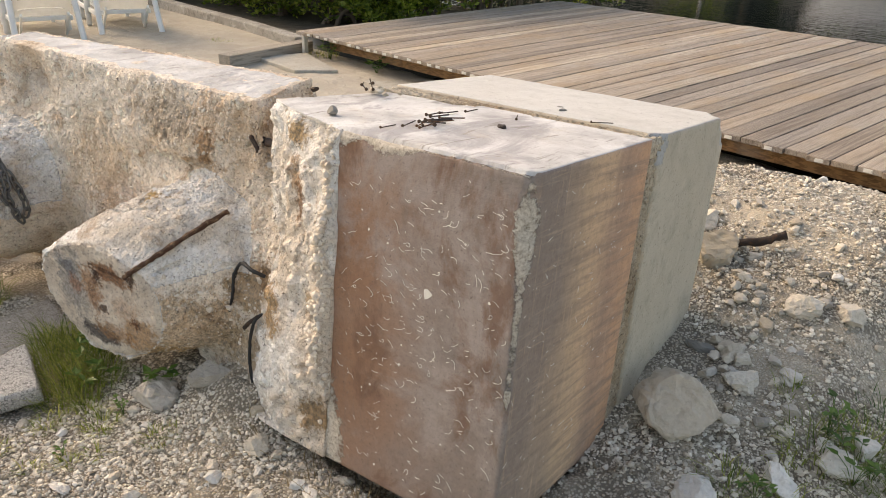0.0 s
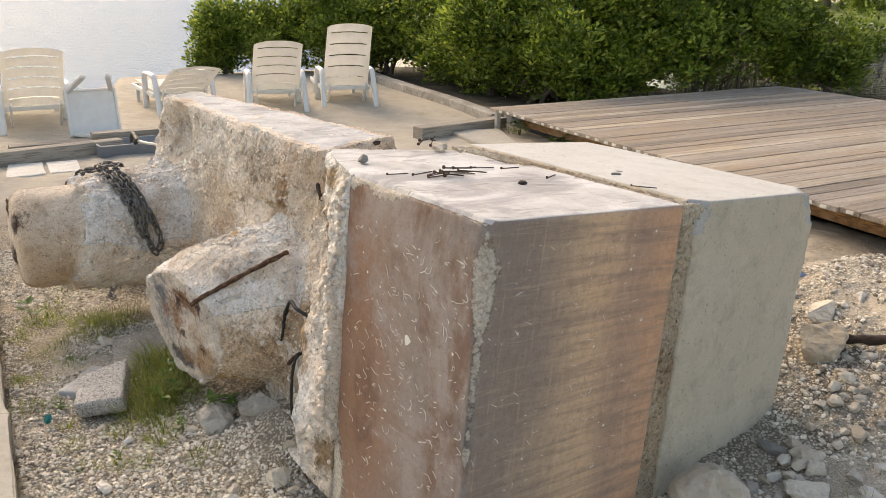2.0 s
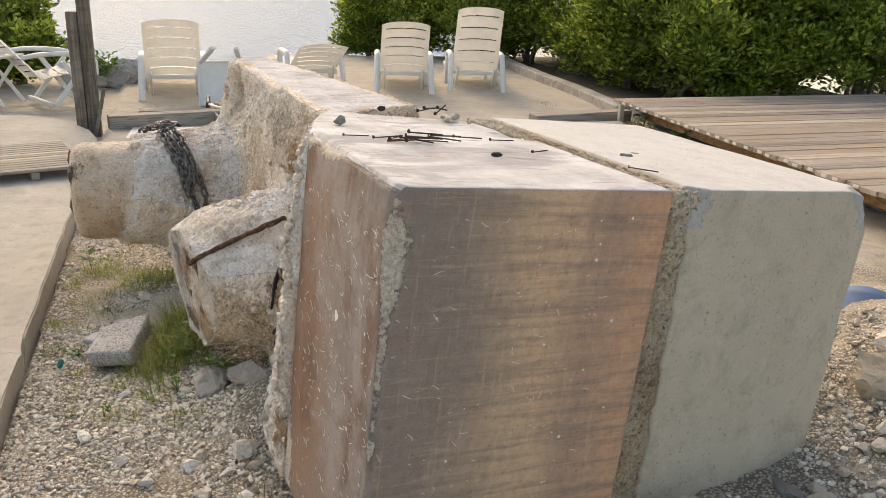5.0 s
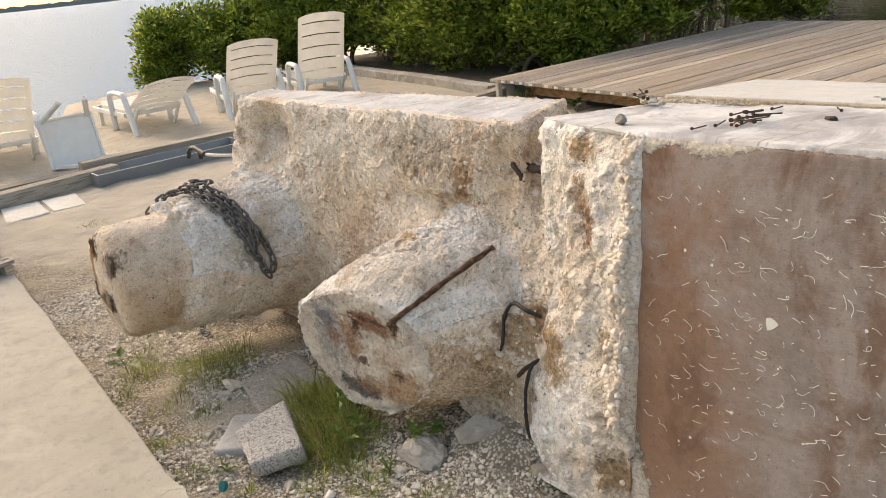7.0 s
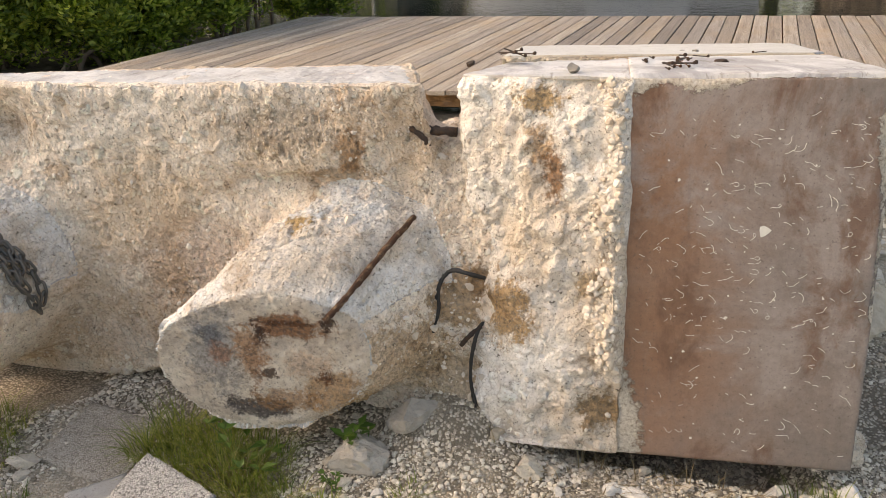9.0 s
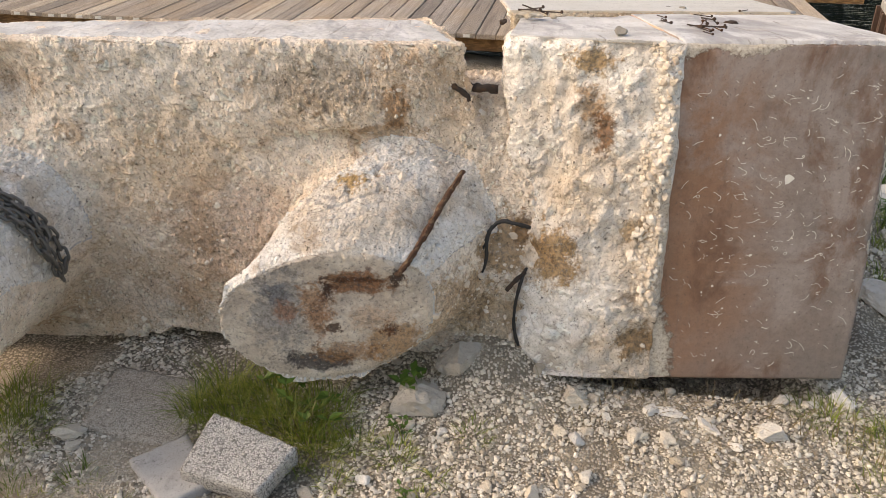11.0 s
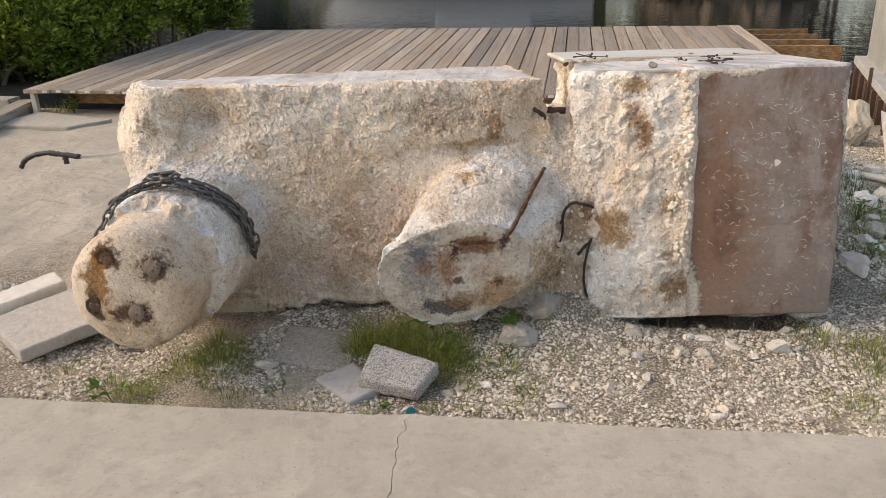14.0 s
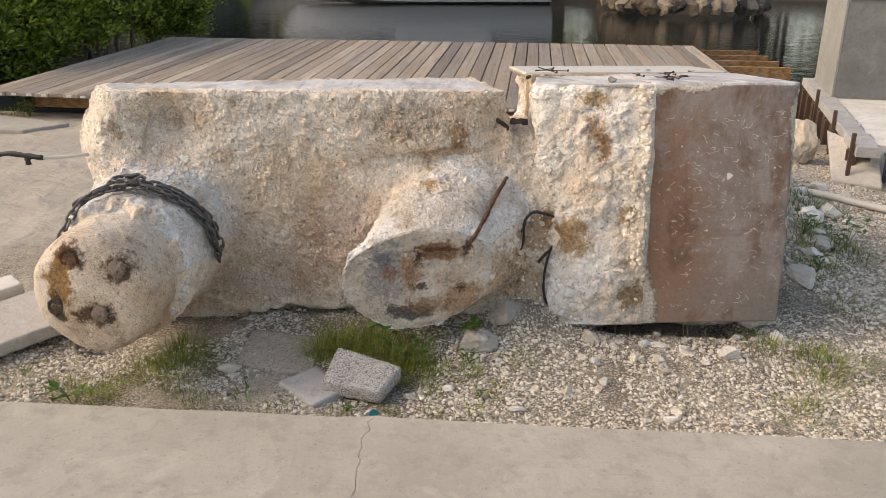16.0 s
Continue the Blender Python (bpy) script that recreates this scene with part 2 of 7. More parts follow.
def cast_face():
    """Smooth cast face: brown, lilac-grey and ochre water stains in streaks, bare where the edges broke."""
    m = Mat("stained_cast_concrete", 0.72)
    u, v, w = m.axis(0), m.axis(1), m.axis(2)
    big = m.noise(3.0, 6, 0.6, warp=0.3)
    front = m.ramp(m.math("ADD", m.math("ADD", u, 0.55), m.math("MULTIPLY", m.math("SUBTRACT", big, 0.5), 0.7)),
                   (0.0, (0.33, 0.195, 0.125)), (0.16, (0.33, 0.235, 0.185)), (0.36, (0.29, 0.25, 0.228)), (0.55, (0.25, 0.235, 0.225)))
    front = m.mix(m.ramp(m.noise(2.4, 7, 0.7, warp=0.5), (0.48, 0.0), (0.60, 0.85)), front, (0.40, 0.365, 0.35))
    front = m.mix(m.ramp(m.noise(4.5, 8, 0.7, m.mapped((1, 1, 0.6)), 0.4), (0.52, 0.0), (0.62, 0.8)), front, (0.20, 0.115, 0.075))
    front = m.mix(m.ramp(m.noise(1.0, 6, 0.65, m.mapped((22, 6, 3)), 0.3), (0.55, 0.0), (0.7, 0.4)), front, (0.21, 0.18, 0.165))
    side = m.ramp(m.math("ADD", v, m.math("MULTIPLY", m.math("SUBTRACT", m.noise(5, 6, 0.65, m.mapped((1, 1, 0.35))), 0.5), 0.30)),
                  (0.02, (0.20, 0.185, 0.18)), (0.16, (0.23, 0.207, 0.195)), (0.29, (0.44, 0.355, 0.265)), (0.40, (0.50, 0.385, 0.28)), (0.50, (0.36, 0.265, 0.21)), (0.62, (0.47, 0.315, 0.22)))
    streak = m.noise(1.0, 7, 0.7, m.mapped((6, 2.2, 40), (0.10, 0, 0)), 0.5)
    side = m.mix(m.ramp(streak, (0.46, 0.0), (0.62, 0.6)), side, (0.19, 0.165, 0.155))
    side = m.mix(m.ramp(m.noise(1.0, 7, 0.7, m.mapped((9, 4, 66), (0.1, 0, 0)), 0.6), (0.56, 0.0), (0.66, 0.35)), side, (0.50, 0.42, 0.335))
    side = m.mix(m.ramp(m.noise(1.0, 6, 0.7, m.mapped((9, 55, 4))), (0.56, 0.0), (0.68, 0.45)), side, (0.52, 0.42, 0.32))
    c = m.mix(m.ramp(v, (0.012, 0.0), (0.02, 1.0)), front, side)
    c = m.mix(m.ramp(m.noise(95, 5, 0.75), (0.58, 0.0), (0.66, 0.6)), c, (0.10, 0.085, 0.075))
    c = m.mix(m.ramp(m.noise(24, 9, 0.75), (0.54, 0.0), (0.70, 0.25)), c, (0.50, 0.45, 0.40))
    c = m.mix(1.0, c, m.ramp(m.noise(38, 9, 0.85), (0.3, 0.75), (0.5, 1.0), (0.7, 1.2)), "MULTIPLY")
    c = m.mix(1.0, c, m.mix(m.ramp(v, (0.012, 0.0), (0.02, 1.0)), (0.80, 0.72, 0.67), (1.20, 1.02, 0.89)), "MULTIPLY")
    rag = m.math("ADD", -0.15, m.math("MULTIPLY", m.noise(55, 8, 0.8), 2.3))

    def bare(a, b, along, far, *stops):
        d = m.math("SQRT", m.math("ADD", m.math("MULTIPLY", a, a), m.math("MULTIPLY", b, b)))
        reach = m.math("MULTIPLY", m.math("MULTIPLY", m.ramp(along, *stops), far), rag)
        return m.ramp(m.math("MULTIPLY", m.math("SUBTRACT", reach, d), 60.0), (0.0, 0.0), (0.12, 1.0))

    down = m.math("MULTIPLY", w, -1.0)
    chip = bare(u, v, down, 0.042, (0.0, 0.30), (0.05, 0.5), (0.10, 1.0), (0.17, 0.85), (0.27, 0.42), (0.40, 0.3), (0.52, 0.24), (0.56, 0.3), (0.60, 0.0))
    lip = bare(v, w, m.math("MULTIPLY", u, -1.0), 0.05, (0.0, 0.3), (0.15, 0.2), (0.3, 0.25), (0.38, 0.7), (0.45, 0.8), (0.5, 0.4), (0.58, 1.0))
    foot = m.math("SUBTRACT", m.math("ADD", -0.565, m.math("MULTIPLY", m.ramp(down, (0.70, 0.0), (0.80, 0.5), (0.86, 1.0)), 0.05)), u)
    foot = m.math("ADD", foot, m.math("MULTIPLY", m.math("SUBTRACT", m.noise(30, 7, 0.75), 0.5), 0.14))
    foot = m.math("MULTIPLY", m.ramp(m.math("MULTIPLY", foot, 25.0), (0.0, 0.0), (0.4, 1.0)), m.ramp(down, (0.70, 0.0), (0.74, 1.0)))
    gone = m.math("MAXIMUM", m.math("MAXIMUM", chip, lip), foot)
    raw = m.ramp(m.noise(90, 9, 0.85), (0.36, (0.22, 0.17, 0.12)), (0.47, (0.56, 0.49, 0.40)), (0.6, (0.78, 0.72, 0.63)))
    c = m.mix(gone, c, raw)
    m.color(c)
    m.bump(m.noise(7, 6, 0.6), 0.006, 0.5)
    m.bump(streak, 0.003, 0.5)
    m.bump(m.noise(220, 3, 0.6), 0.0012, 0.6)
    m.bump(m.math("MULTIPLY", gone, m.noise(70, 6, 0.75)), 0.02, 0.8)
    return m.m


M_CAST = cast_face()


def worn_top():
    m = Mat("worn_white_top", 0.9)
    c = m.ramp(m.noise(4, 9, 0.65), (0.34, (0.37, 0.36, 0.35)), (0.48, (0.51, 0.50, 0.485)), (0.60, (0.63, 0.62, 0.605)))
    c = m.mix(m.ramp(m.noise(1.0, 8, 0.65, m.mapped((5, 2.2, 5)), 0.7), (0.52, 0.0), (0.60, 0.75)), c, (0.29, 0.275, 0.28))
    c = m.mix(m.ramp(m.noise(1.0, 7, 0.7, m.mapped((30, 4, 5), (0, 0, 0.2)), 0.6), (0.58, 0.0), (0.64, 0.7)), c, (0.22, 0.20, 0.18))
    c = m.mix(m.ramp(m.noise(7, 8, 0.7), (0.54, 0.0), (0.66, 0.3)), c, (0.50, 0.42, 0.32))
    c = m.mix(m.ramp(m.noise(110, 5, 0.75), (0.58, 0.0), (0.66, 0.6)), c, (0.25, 0.22, 0.18))
    m.color(c)
    m.bump(m.noise(18, 8, 0.65), 0.008, 0.8)
    m.bump(m.noise(150, 4, 0.6), 0.002, 0.7)
    return m.m


M_TOP = worn_top()


def plain_concrete(name, pale, mid, rough=0.85, grit=260.0, fine=0.0012, mottle=0.6):
    m = Mat(name, rough)
    dim = lambda k: tuple(min(0.85, k * v) for v in mid)  # noqa: E731
    c = m.ramp(m.noise(2.6, 9, 0.65), (0.32, mid), (0.64, pale))
    c = m.mix(m.ramp(m.noise(0.9, 6, 0.65, warp=0.5), (0.48, 0.0), (0.68, 0.6)), c, dim(0.8))
    c = m.mix(m.ramp(m.noise(11, 9, 0.75, warp=0.3), (0.5, 0.0), (0.64, mottle)), c, dim(0.76))
    c = m.mix(m.ramp(m.noise(5, 7, 0.7, warp=0.6), (0.56, 0.0), (0.7, mottle)), c, tuple(min(0.85, 1.18 * v) for v in pale))
    c = m.mix(m.ramp(m.noise(grit, 3, 0.7), (0.56, 0.0), (0.66, 0.5)), c, dim(0.5))
    c = m.mix(m.ramp(m.noise(75, 5, 0.75), (0.61, 0.0), (0.64, 0.75)), c, dim(0.4))
    c = m.mix(m.ramp(m.noise(30, 7, 0.75), (0.56, 0.0), (0.7, 0.45)), c, tuple(min(0.85, 1.2 * v) for v in pale))
    m.color(c)
    m.bump(m.noise(9, 6, 0.6), 0.004, 0.5)
    m.bump(m.noise(75, 5, 0.7), 0.003, 0.5)
    m.bump(m.noise(grit, 3, 0.6), fine, 0.7)
    return m.m


M_SLAB = plain_concrete("greenish_white_slab", (0.53, 0.465, 0.37), (0.45, 0.395, 0.305))
M_SLABTOP = plain_concrete("white_slab_top", (0.56, 0.55, 0.52), (0.50, 0.485, 0.45), mottle=0.4)
# pier side towards the sun: the light is put into this paler grey
M_PIERLIT = plain_concrete("sunlit_pier_face", (0.30, 0.30, 0.285), (0.24, 0.24, 0.225))
M_PAVE = plain_concrete("cream_pavement", (0.44, 0.41, 0.35), (0.375, 0.348, 0.295), 0.95, 330.0, 0.0008, 0.6)
M_KERB = plain_concrete("stained_kerb_concrete", (0.40, 0.375, 0.335), (0.25, 0.225, 0.19), mottle=0.95)
M_MOSSY = plain_concrete("mossy_concrete", (0.20, 0.19, 0.15), (0.10, 0.098, 0.07), mottle=0.9)
M_GREY = plain_concrete("grey_concrete", (0.44, 0.43, 0.41), (0.33, 0.32, 0.30))
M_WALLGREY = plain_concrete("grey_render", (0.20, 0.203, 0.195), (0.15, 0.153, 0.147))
M_PAVE.node_tree.nodes["Principled BSDF"].inputs["Specular IOR Level"].default_value = 0.25
M_BEIGE = plain_concrete("beige_broken_concrete", (0.54, 0.50, 0.44), (0.45, 0.41, 0.355))
M_WHITEC = plain_concrete("white_concrete", (0.70, 0.67, 0.61), (0.58, 0.55, 0.49))


def porous_block(name, scale, dim, pale, hole, deep):
    """Gritty block: small stones with open pores between."""
    m = Mat(name, 0.95)
    d = m.cells(scale)
    c = m.mix(m.ramp(m.cells(scale, "Color"), (0.2, 0.0), (0.9, 1.0)), dim, pale)
    c = m.mix(m.math("MULTIPLY", m.ramp(d, (0.46, 0.0), (0.62, 0.9)), m.ramp(m.noise(60, 4, 0.7), (0.42, 0.25), (0.56, 1.0))), c, hole)
    c = m.mix(m.ramp(m.noise(14, 6, 0.65), (0.48, 0.0), (0.68, 0.45)), c, tuple(0.8 * v for v in dim))
    m.color(c)
    m.bump(m.ramp(d, (0.0, 1.0), (0.6, 0.0)), 0.8 / scale, deep)
    m.bump(m.noise(25, 6, 0.7), 0.006, 0.6)
    return m.m


M_POROUS = porous_block("porous_block", 190.0, (0.46, 0.435, 0.405), (0.68, 0.645, 0.595), (0.12, 0.11, 0.10), 0.9)
M_GRITTY = porous_block("gritty_paver", 330.0, (0.45, 0.425, 0.39), (0.60, 0.57, 0.525), (0.22, 0.20, 0.18), 0.6)
M_BURIED = porous_block("earthy_paver", 210.0, (0.40, 0.35, 0.29), (0.54, 0.485, 0.41), (0.20, 0.165, 0.13), 0.7)


def ground_mat():
    """Coral gravel by the blocks, pale sand towards the water, grass across the canal."""
    m = Mat("coral_gravel_and_sand", 0.95)
    peb = m.cells(105.0, at=m.mapped((1, 1, 0.4)))
    tint = m.ramp(m.cells(105.0, "Color", at=m.mapped((1, 1, 0.4))), (0.1, (0.40, 0.345, 0.28)), (0.5, (0.53, 0.47, 0.385)), (0.9, (0.66, 0.60, 0.51)))
    dirt = m.ramp(m.noise(2.2, 9, 0.72), (0.36, (0.24, 0.192, 0.135)), (0.48, (0.42, 0.35, 0.255)), (0.60, (0.58, 0.51, 0.40)))
    fine = m.cells(240.0, at=m.mapped((1, 1, 0.4)))
    grit = m.ramp(m.cells(240.0, "Color", at=m.mapped((1, 1, 0.4))), (0.1, (0.32, 0.275, 0.22)), (0.5, (0.54, 0.48, 0.395)), (0.9, (0.74, 0.68, 0.59)))
    dirt = m.mix(m.math("MULTIPLY", m.ramp(fine, (0.34, 1.0), (0.52, 0.0)), m.ramp(m.noise(7, 5, 0.65), (0.4, 0.0), (0.5, 0.95))), dirt, grit)
    # dark cell edges paint the small shadows between pebbles
    stones = m.mix(m.ramp(peb, (0.34, 1.0), (0.46, 0.0)), m.mix(m.ramp(peb, (0.43, 0.0), (0.54, 0.85)), dirt, (0.15, 0.125, 0.095)), tint)
    gravel = m.mix(m.ramp(m.noise(3.3, 6, 0.65, warp=0.4), (0.48, 0.0), (0.6, 0.7)), stones, dirt)
    sand = m.ramp(m.noise(3.5, 8, 0.6), (0.3, (0.33, 0.29, 0.23)), (0.7, (0.43, 0.385, 0.315)))
    sand = m.mix(m.ramp(m.noise(260, 2, 0.6), (0.55, 0.0), (0.7, 0.4)), sand, (0.34, 0.29, 0.22))
    x, y = m.axis(0), m.axis(1)
    edge = m.math("ADD", m.math("SUBTRACT", m.math("MULTIPLY", y, 0.6), m.math("ADD", x, 0.25)), m.math("MULTIPLY", m.math("SUBTRACT", m.noise(2.5, 5, 0.6), 0.5), 1.1))
    sandy = m.ramp(m.math("MULTIPLY", edge, 0.1), (0.25, 0.0), (0.30, 1.0))
    stony = m.math("SUBTRACT", 1.0, sandy)
    c = m.mix(sandy, gravel, sand)
    hill = m.math("MULTIPLY", m.math("ADD", m.noise(1.7, 5, 0.6), m.math("MULTIPLY", y, 0.12)), 1.0)
    c = m.mix(m.math("MULTIPLY", m.ramp(hill, (0.80, 0.0), (0.9, 0.55)), m.ramp(m.math("MULTIPLY", x, 0.1), (0.06, 0.0), (0.1, 1.0))), c, (0.58, 0.505, 0.40))
    lawn = m.ramp(m.noise(0.5, 9, 0.75), (0.35, (0.045, 0.07, 0.012)), (0.5, (0.10, 0.14, 0.028)), (0.65, (0.19, 0.22, 0.055)))
    # very dark brown from about y 5.2 on, under mangroves and deck
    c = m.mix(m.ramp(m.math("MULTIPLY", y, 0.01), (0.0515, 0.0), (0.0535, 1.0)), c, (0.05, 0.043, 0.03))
    c = m.mix(m.math("MULTIPLY", m.ramp(m.math("MULTIPLY", y, 0.01), (0.305, 0.0), (0.31, 1.0)), m.ramp(m.math("ADD", 0.5, m.math("MULTIPLY", x, -0.01)), (0.62, 0.0), (0.635, 1.0))), c, lawn)
    m.color(c)
    m.bump(m.noise(7, 3, 0.5, warp=0.3), 0.06, 0.7)
    m.bump(m.math("MULTIPLY", stony, m.ramp(peb, (0.0, 1.0), (0.55, 0.0))), 0.008, 0.7)
    m.bump(m.math("MULTIPLY", stony, m.ramp(fine, (0.0, 1.0), (0.55, 0.0))), 0.004, 0.8)
    m.bump(m.math("MULTIPLY", stony, m.noise(22, 5, 0.6)), 0.02, 0.6)
    m.bump(m.noise(150, 3, 0.6), 0.002, 0.5)
    return m.m


M_GROUND = ground_mat()


def pebble_mat(name, dark, mid, pale, by="island"):
    m = Mat(name, 0.95)
    r = m.island() if by == "island" else m.random()
    c = m.ramp(r, (0.0, dark), (0.45, mid), (1.0, pale))
    c = m.mix(m.ramp(m.noise(40, 5, 0.7), (0.45, 0.0), (0.7, 0.5)), c, tuple(0.6 * v for v in mid))
    c = m.mix(m.ramp(m.noise(11, 5, 0.6), (0.55, 0.0), (0.7, 0.5)), c, pale)
    m.color(c)
    m.bump(m.noise(60, 6, 0.7), 0.008, 0.8)
    return m.m


M_PEBBLE = pebble_mat("coral_pebbles", (0.17, 0.137, 0.098), (0.66, 0.59, 0.48), (0.85, 0.79, 0.69))
M_ROCK = pebble_mat("limestone_rock", (0.42, 0.355, 0.27), (0.54, 0.47, 0.375), (0.66, 0.595, 0.50), "random")
M_DARKROCK = pebble_mat("dark_bank_rock", (0.05, 0.04, 0.03), (0.12, 0.095, 0.07), (0.26, 0.21, 0.16), "random")
M_AGG = pebble_mat("embedded_coral_pebbles", (0.52, 0.43, 0.34), (0.70, 0.61, 0.51), (0.82, 0.755, 0.67))
M_WHITEROCK = pebble_mat("white_limestone", (0.58, 0.54, 0.48), (0.68, 0.64, 0.58), (0.78, 0.75, 0.70), "random")
M_GREYLIME = pebble_mat("weathered_limestone", (0.34, 0.31, 0.27), (0.46, 0.42, 0.36), (0.58, 0.54, 0.48), "random")
M_GREYROCK = pebble_mat("grey_limestone", (0.20, 0.19, 0.17), (0.33, 0.31, 0.28), (0.46, 0.43, 0.38), "random")


def wood(name, pale, mid, dark, long=(9, 0.55, 9), vary=0.8):
    """Weathered board with grain along its length, knots and grey wear."""
    m = Mat(name, 0.8)
    off = m.t.nodes.new("ShaderNodeVectorMath")
    off.operation = "MULTIPLY_ADD"
    m.link(m.random(), off.inputs[0])
    off.inputs[1].default_value = (7, 31, 3)
    m.link(m.co, off.inputs[2])
    m.co = off.outputs[0]
    g1 = m.noise(1.0, 5, 0.6, m.mapped(long), 0.9)
    grain = m.t.nodes.new("ShaderNodeTexWave")
    grain.wave_type, grain.bands_direction = "BANDS", "X"
    grain.inputs["Scale"].default_value = 3.2
    grain.inputs["Distortion"].default_value = 9.0
    grain.inputs["Detail"].default_value = 2.5
    grain.inputs["Detail Scale"].default_value = 1.2
    m.link(m.mapped(tuple(1.4 * v for v in long)), grain.inputs["Vector"])
    c = m.ramp(g1, (0.3, mid), (0.65, pale))
    c = m.mix(m.ramp(grain.outputs["Fac"], (0.25, 0.75), (0.5, 0.0)), c, dark)
    c = m.mix(m.ramp(m.noise(1.0, 5, 0.6, m.mapped((34, 0.9, 34)), 0.5), (0.5, 0.0), (0.64, 0.55)), c, dark)
    c = m.mix(m.ramp(m.noise(1.1, 4, 0.6), (0.5, 0.0), (0.7, 0.45)), c, (0.36, 0.26, 0.16))
    c = m.mix(m.ramp(m.noise(2.3, 5, 0.6), (0.56, 0.0), (0.72, 0.6)), c, (0.34, 0.31, 0.28))
    c = m.mix(vary, c, m.ramp(m.random(), (0.0, (0.62, 0.60, 0.58)), (0.35, (1.05, 0.97, 0.86)), (0.6, (0.80, 0.79, 0.78)), (1.0, (1.38, 1.33, 1.22))), "MULTIPLY")
    m.color(c)
    m.bump(grain.outputs["Fac"], 0.0015, 0.5)
    m.bump(m.noise(1.0, 5, 0.6, m.mapped((120, 3, 120))), 0.0015, 0.7)
    return m.m


M_DECK = wood("weathered_deck_board", (0.47, 0.415, 0.36), (0.355, 0.305, 0.255), (0.13, 0.10, 0.08), vary=1.0)
M_JOIST = wood("orange_brown_joist", (0.33, 0.19, 0.085), (0.26, 0.14, 0.06), (0.15, 0.08, 0.035), (0.5, 9, 9))
M_POST = wood("grey_timber", (0.24, 0.205, 0.17), (0.19, 0.16, 0.13), (0.10, 0.085, 0.07), (9, 9, 0.5))
M_TIMBER = wood("pale_grey_timber", (0.40, 0.37, 0.33), (0.32, 0.29, 0.255), (0.20, 0.18, 0.155))


def simple(name, c, rough=0.6, metal=0.0, stain=None, scale=12.0, depth=0.001, amount=0.5):
    m = Mat(name, rough, metal)
    col = m.ramp(m.noise(scale, 6, 0.6), (0.3, tuple(0.88 * v for v in c)), (0.7, c))
    if stain:
        col = m.mix(m.ramp(m.noise(scale * 0.45, 6, 0.65, warp=0.5), (0.5, 0.0), (0.68, amount)), col, stain)
    m.color(col)
    m.bump(m.noise(scale * 9, 4, 0.6), depth, 0.6)
    return m.m


M_PLASTIC = simple("white_resin", (0.74, 0.735, 0.71), 0.42, 0, (0.64, 0.60, 0.52), 9, 0.0004, 0.3)
M_RUST = simple("rusted_steel", (0.12, 0.048, 0.018), 0.9, 0.15, (0.06, 0.035, 0.025), 40, 0.006, 0.8)
M_CORRODED = simple("corroded_bar", (0.27, 0.21, 0.165), 0.95, 0.0, (0.035, 0.022, 0.015), 75, 0.012, 1.0)
M_ROD = simple("pitted_rod", (0.09, 0.042, 0.024), 0.9, 0.1, (0.30, 0.20, 0.12), 110, 0.008, 0.8)
M_DARKRUST = simple("dark_rust", (0.045, 0.032, 0.026), 0.85, 0.2, (0.12, 0.06, 0.03), 50, 0.004, 0.7)
M_CHAIN = simple("galvanised_chain", (0.16, 0.155, 0.15), 0.55, 0.7, (0.08, 0.06, 0.045), 60, 0.002, 0.7)
M_WORM = simple("lime_worm_tube", (0.76, 0.72, 0.64), 0.8, 0, None, 60)
M_TEAL = simple("teal_plastic", (0.0, 0.19, 0.20), 0.35)
M_GREYMETAL = simple("grey_painted_tray", (0.20, 0.215, 0.235), 0.55, 0.2, (0.30, 0.29, 0.27), 8, 0.0006, 0.5)
M_PVC = simple("white_pipe", (0.55, 0.53, 0.48), 0.4, 0, (0.55, 0.5, 0.42), 8, 0.0003, 0.4)
M_PILE = simple("brown_sheet_pile", (0.10, 0.062, 0.045), 0.8, 0.2, (0.17, 0.09, 0.05), 9, 0.004, 0.6)
M_BLUE = simple("blue_plastic_bin", (0.12, 0.19, 0.32), 0.45)
M_HULL = simple("white_boat_hull", (0.66, 0.68, 0.72), 0.3)
M_BLACK = simple("black_line", (0.015, 0.015, 0.016), 0.6)
M_BARK = simple("grey_bark", (0.16, 0.125, 0.095), 0.95, 0, (0.09, 0.07, 0.055), 14, 0.012, 0.7)
# this even grey carries the haze of distance in its colour
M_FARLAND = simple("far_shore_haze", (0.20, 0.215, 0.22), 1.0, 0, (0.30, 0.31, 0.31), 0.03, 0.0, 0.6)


def leaf_mat(name, dark, mid, pale):
    m = Mat(name, 0.45)
    c = m.ramp(m.island(), (0.0, dark), (0.55, mid), (1.0, pale))
    c = m.mix(m.ramp(m.noise(1.7, 4, 0.6), (0.42, 0.0), (0.62, 0.75)), c, dark)
    m.color(c)
    m.b.inputs["Transmission Weight"].default_value = 0.0
    t = m.t.nodes.new("ShaderNodeBsdfTranslucent")
    m.link(c, t.inputs["Color"])
    s = m.t.nodes.new("ShaderNodeMixShader")
    s.inputs[0].default_value = 0.45
    m.link(m.b.outputs[0], s.inputs[1])
    m.link(t.outputs[0], s.inputs[2])
    m.link(s.outputs[0], m.t.nodes["Material Output"].inputs["Surface"])
    return m.m


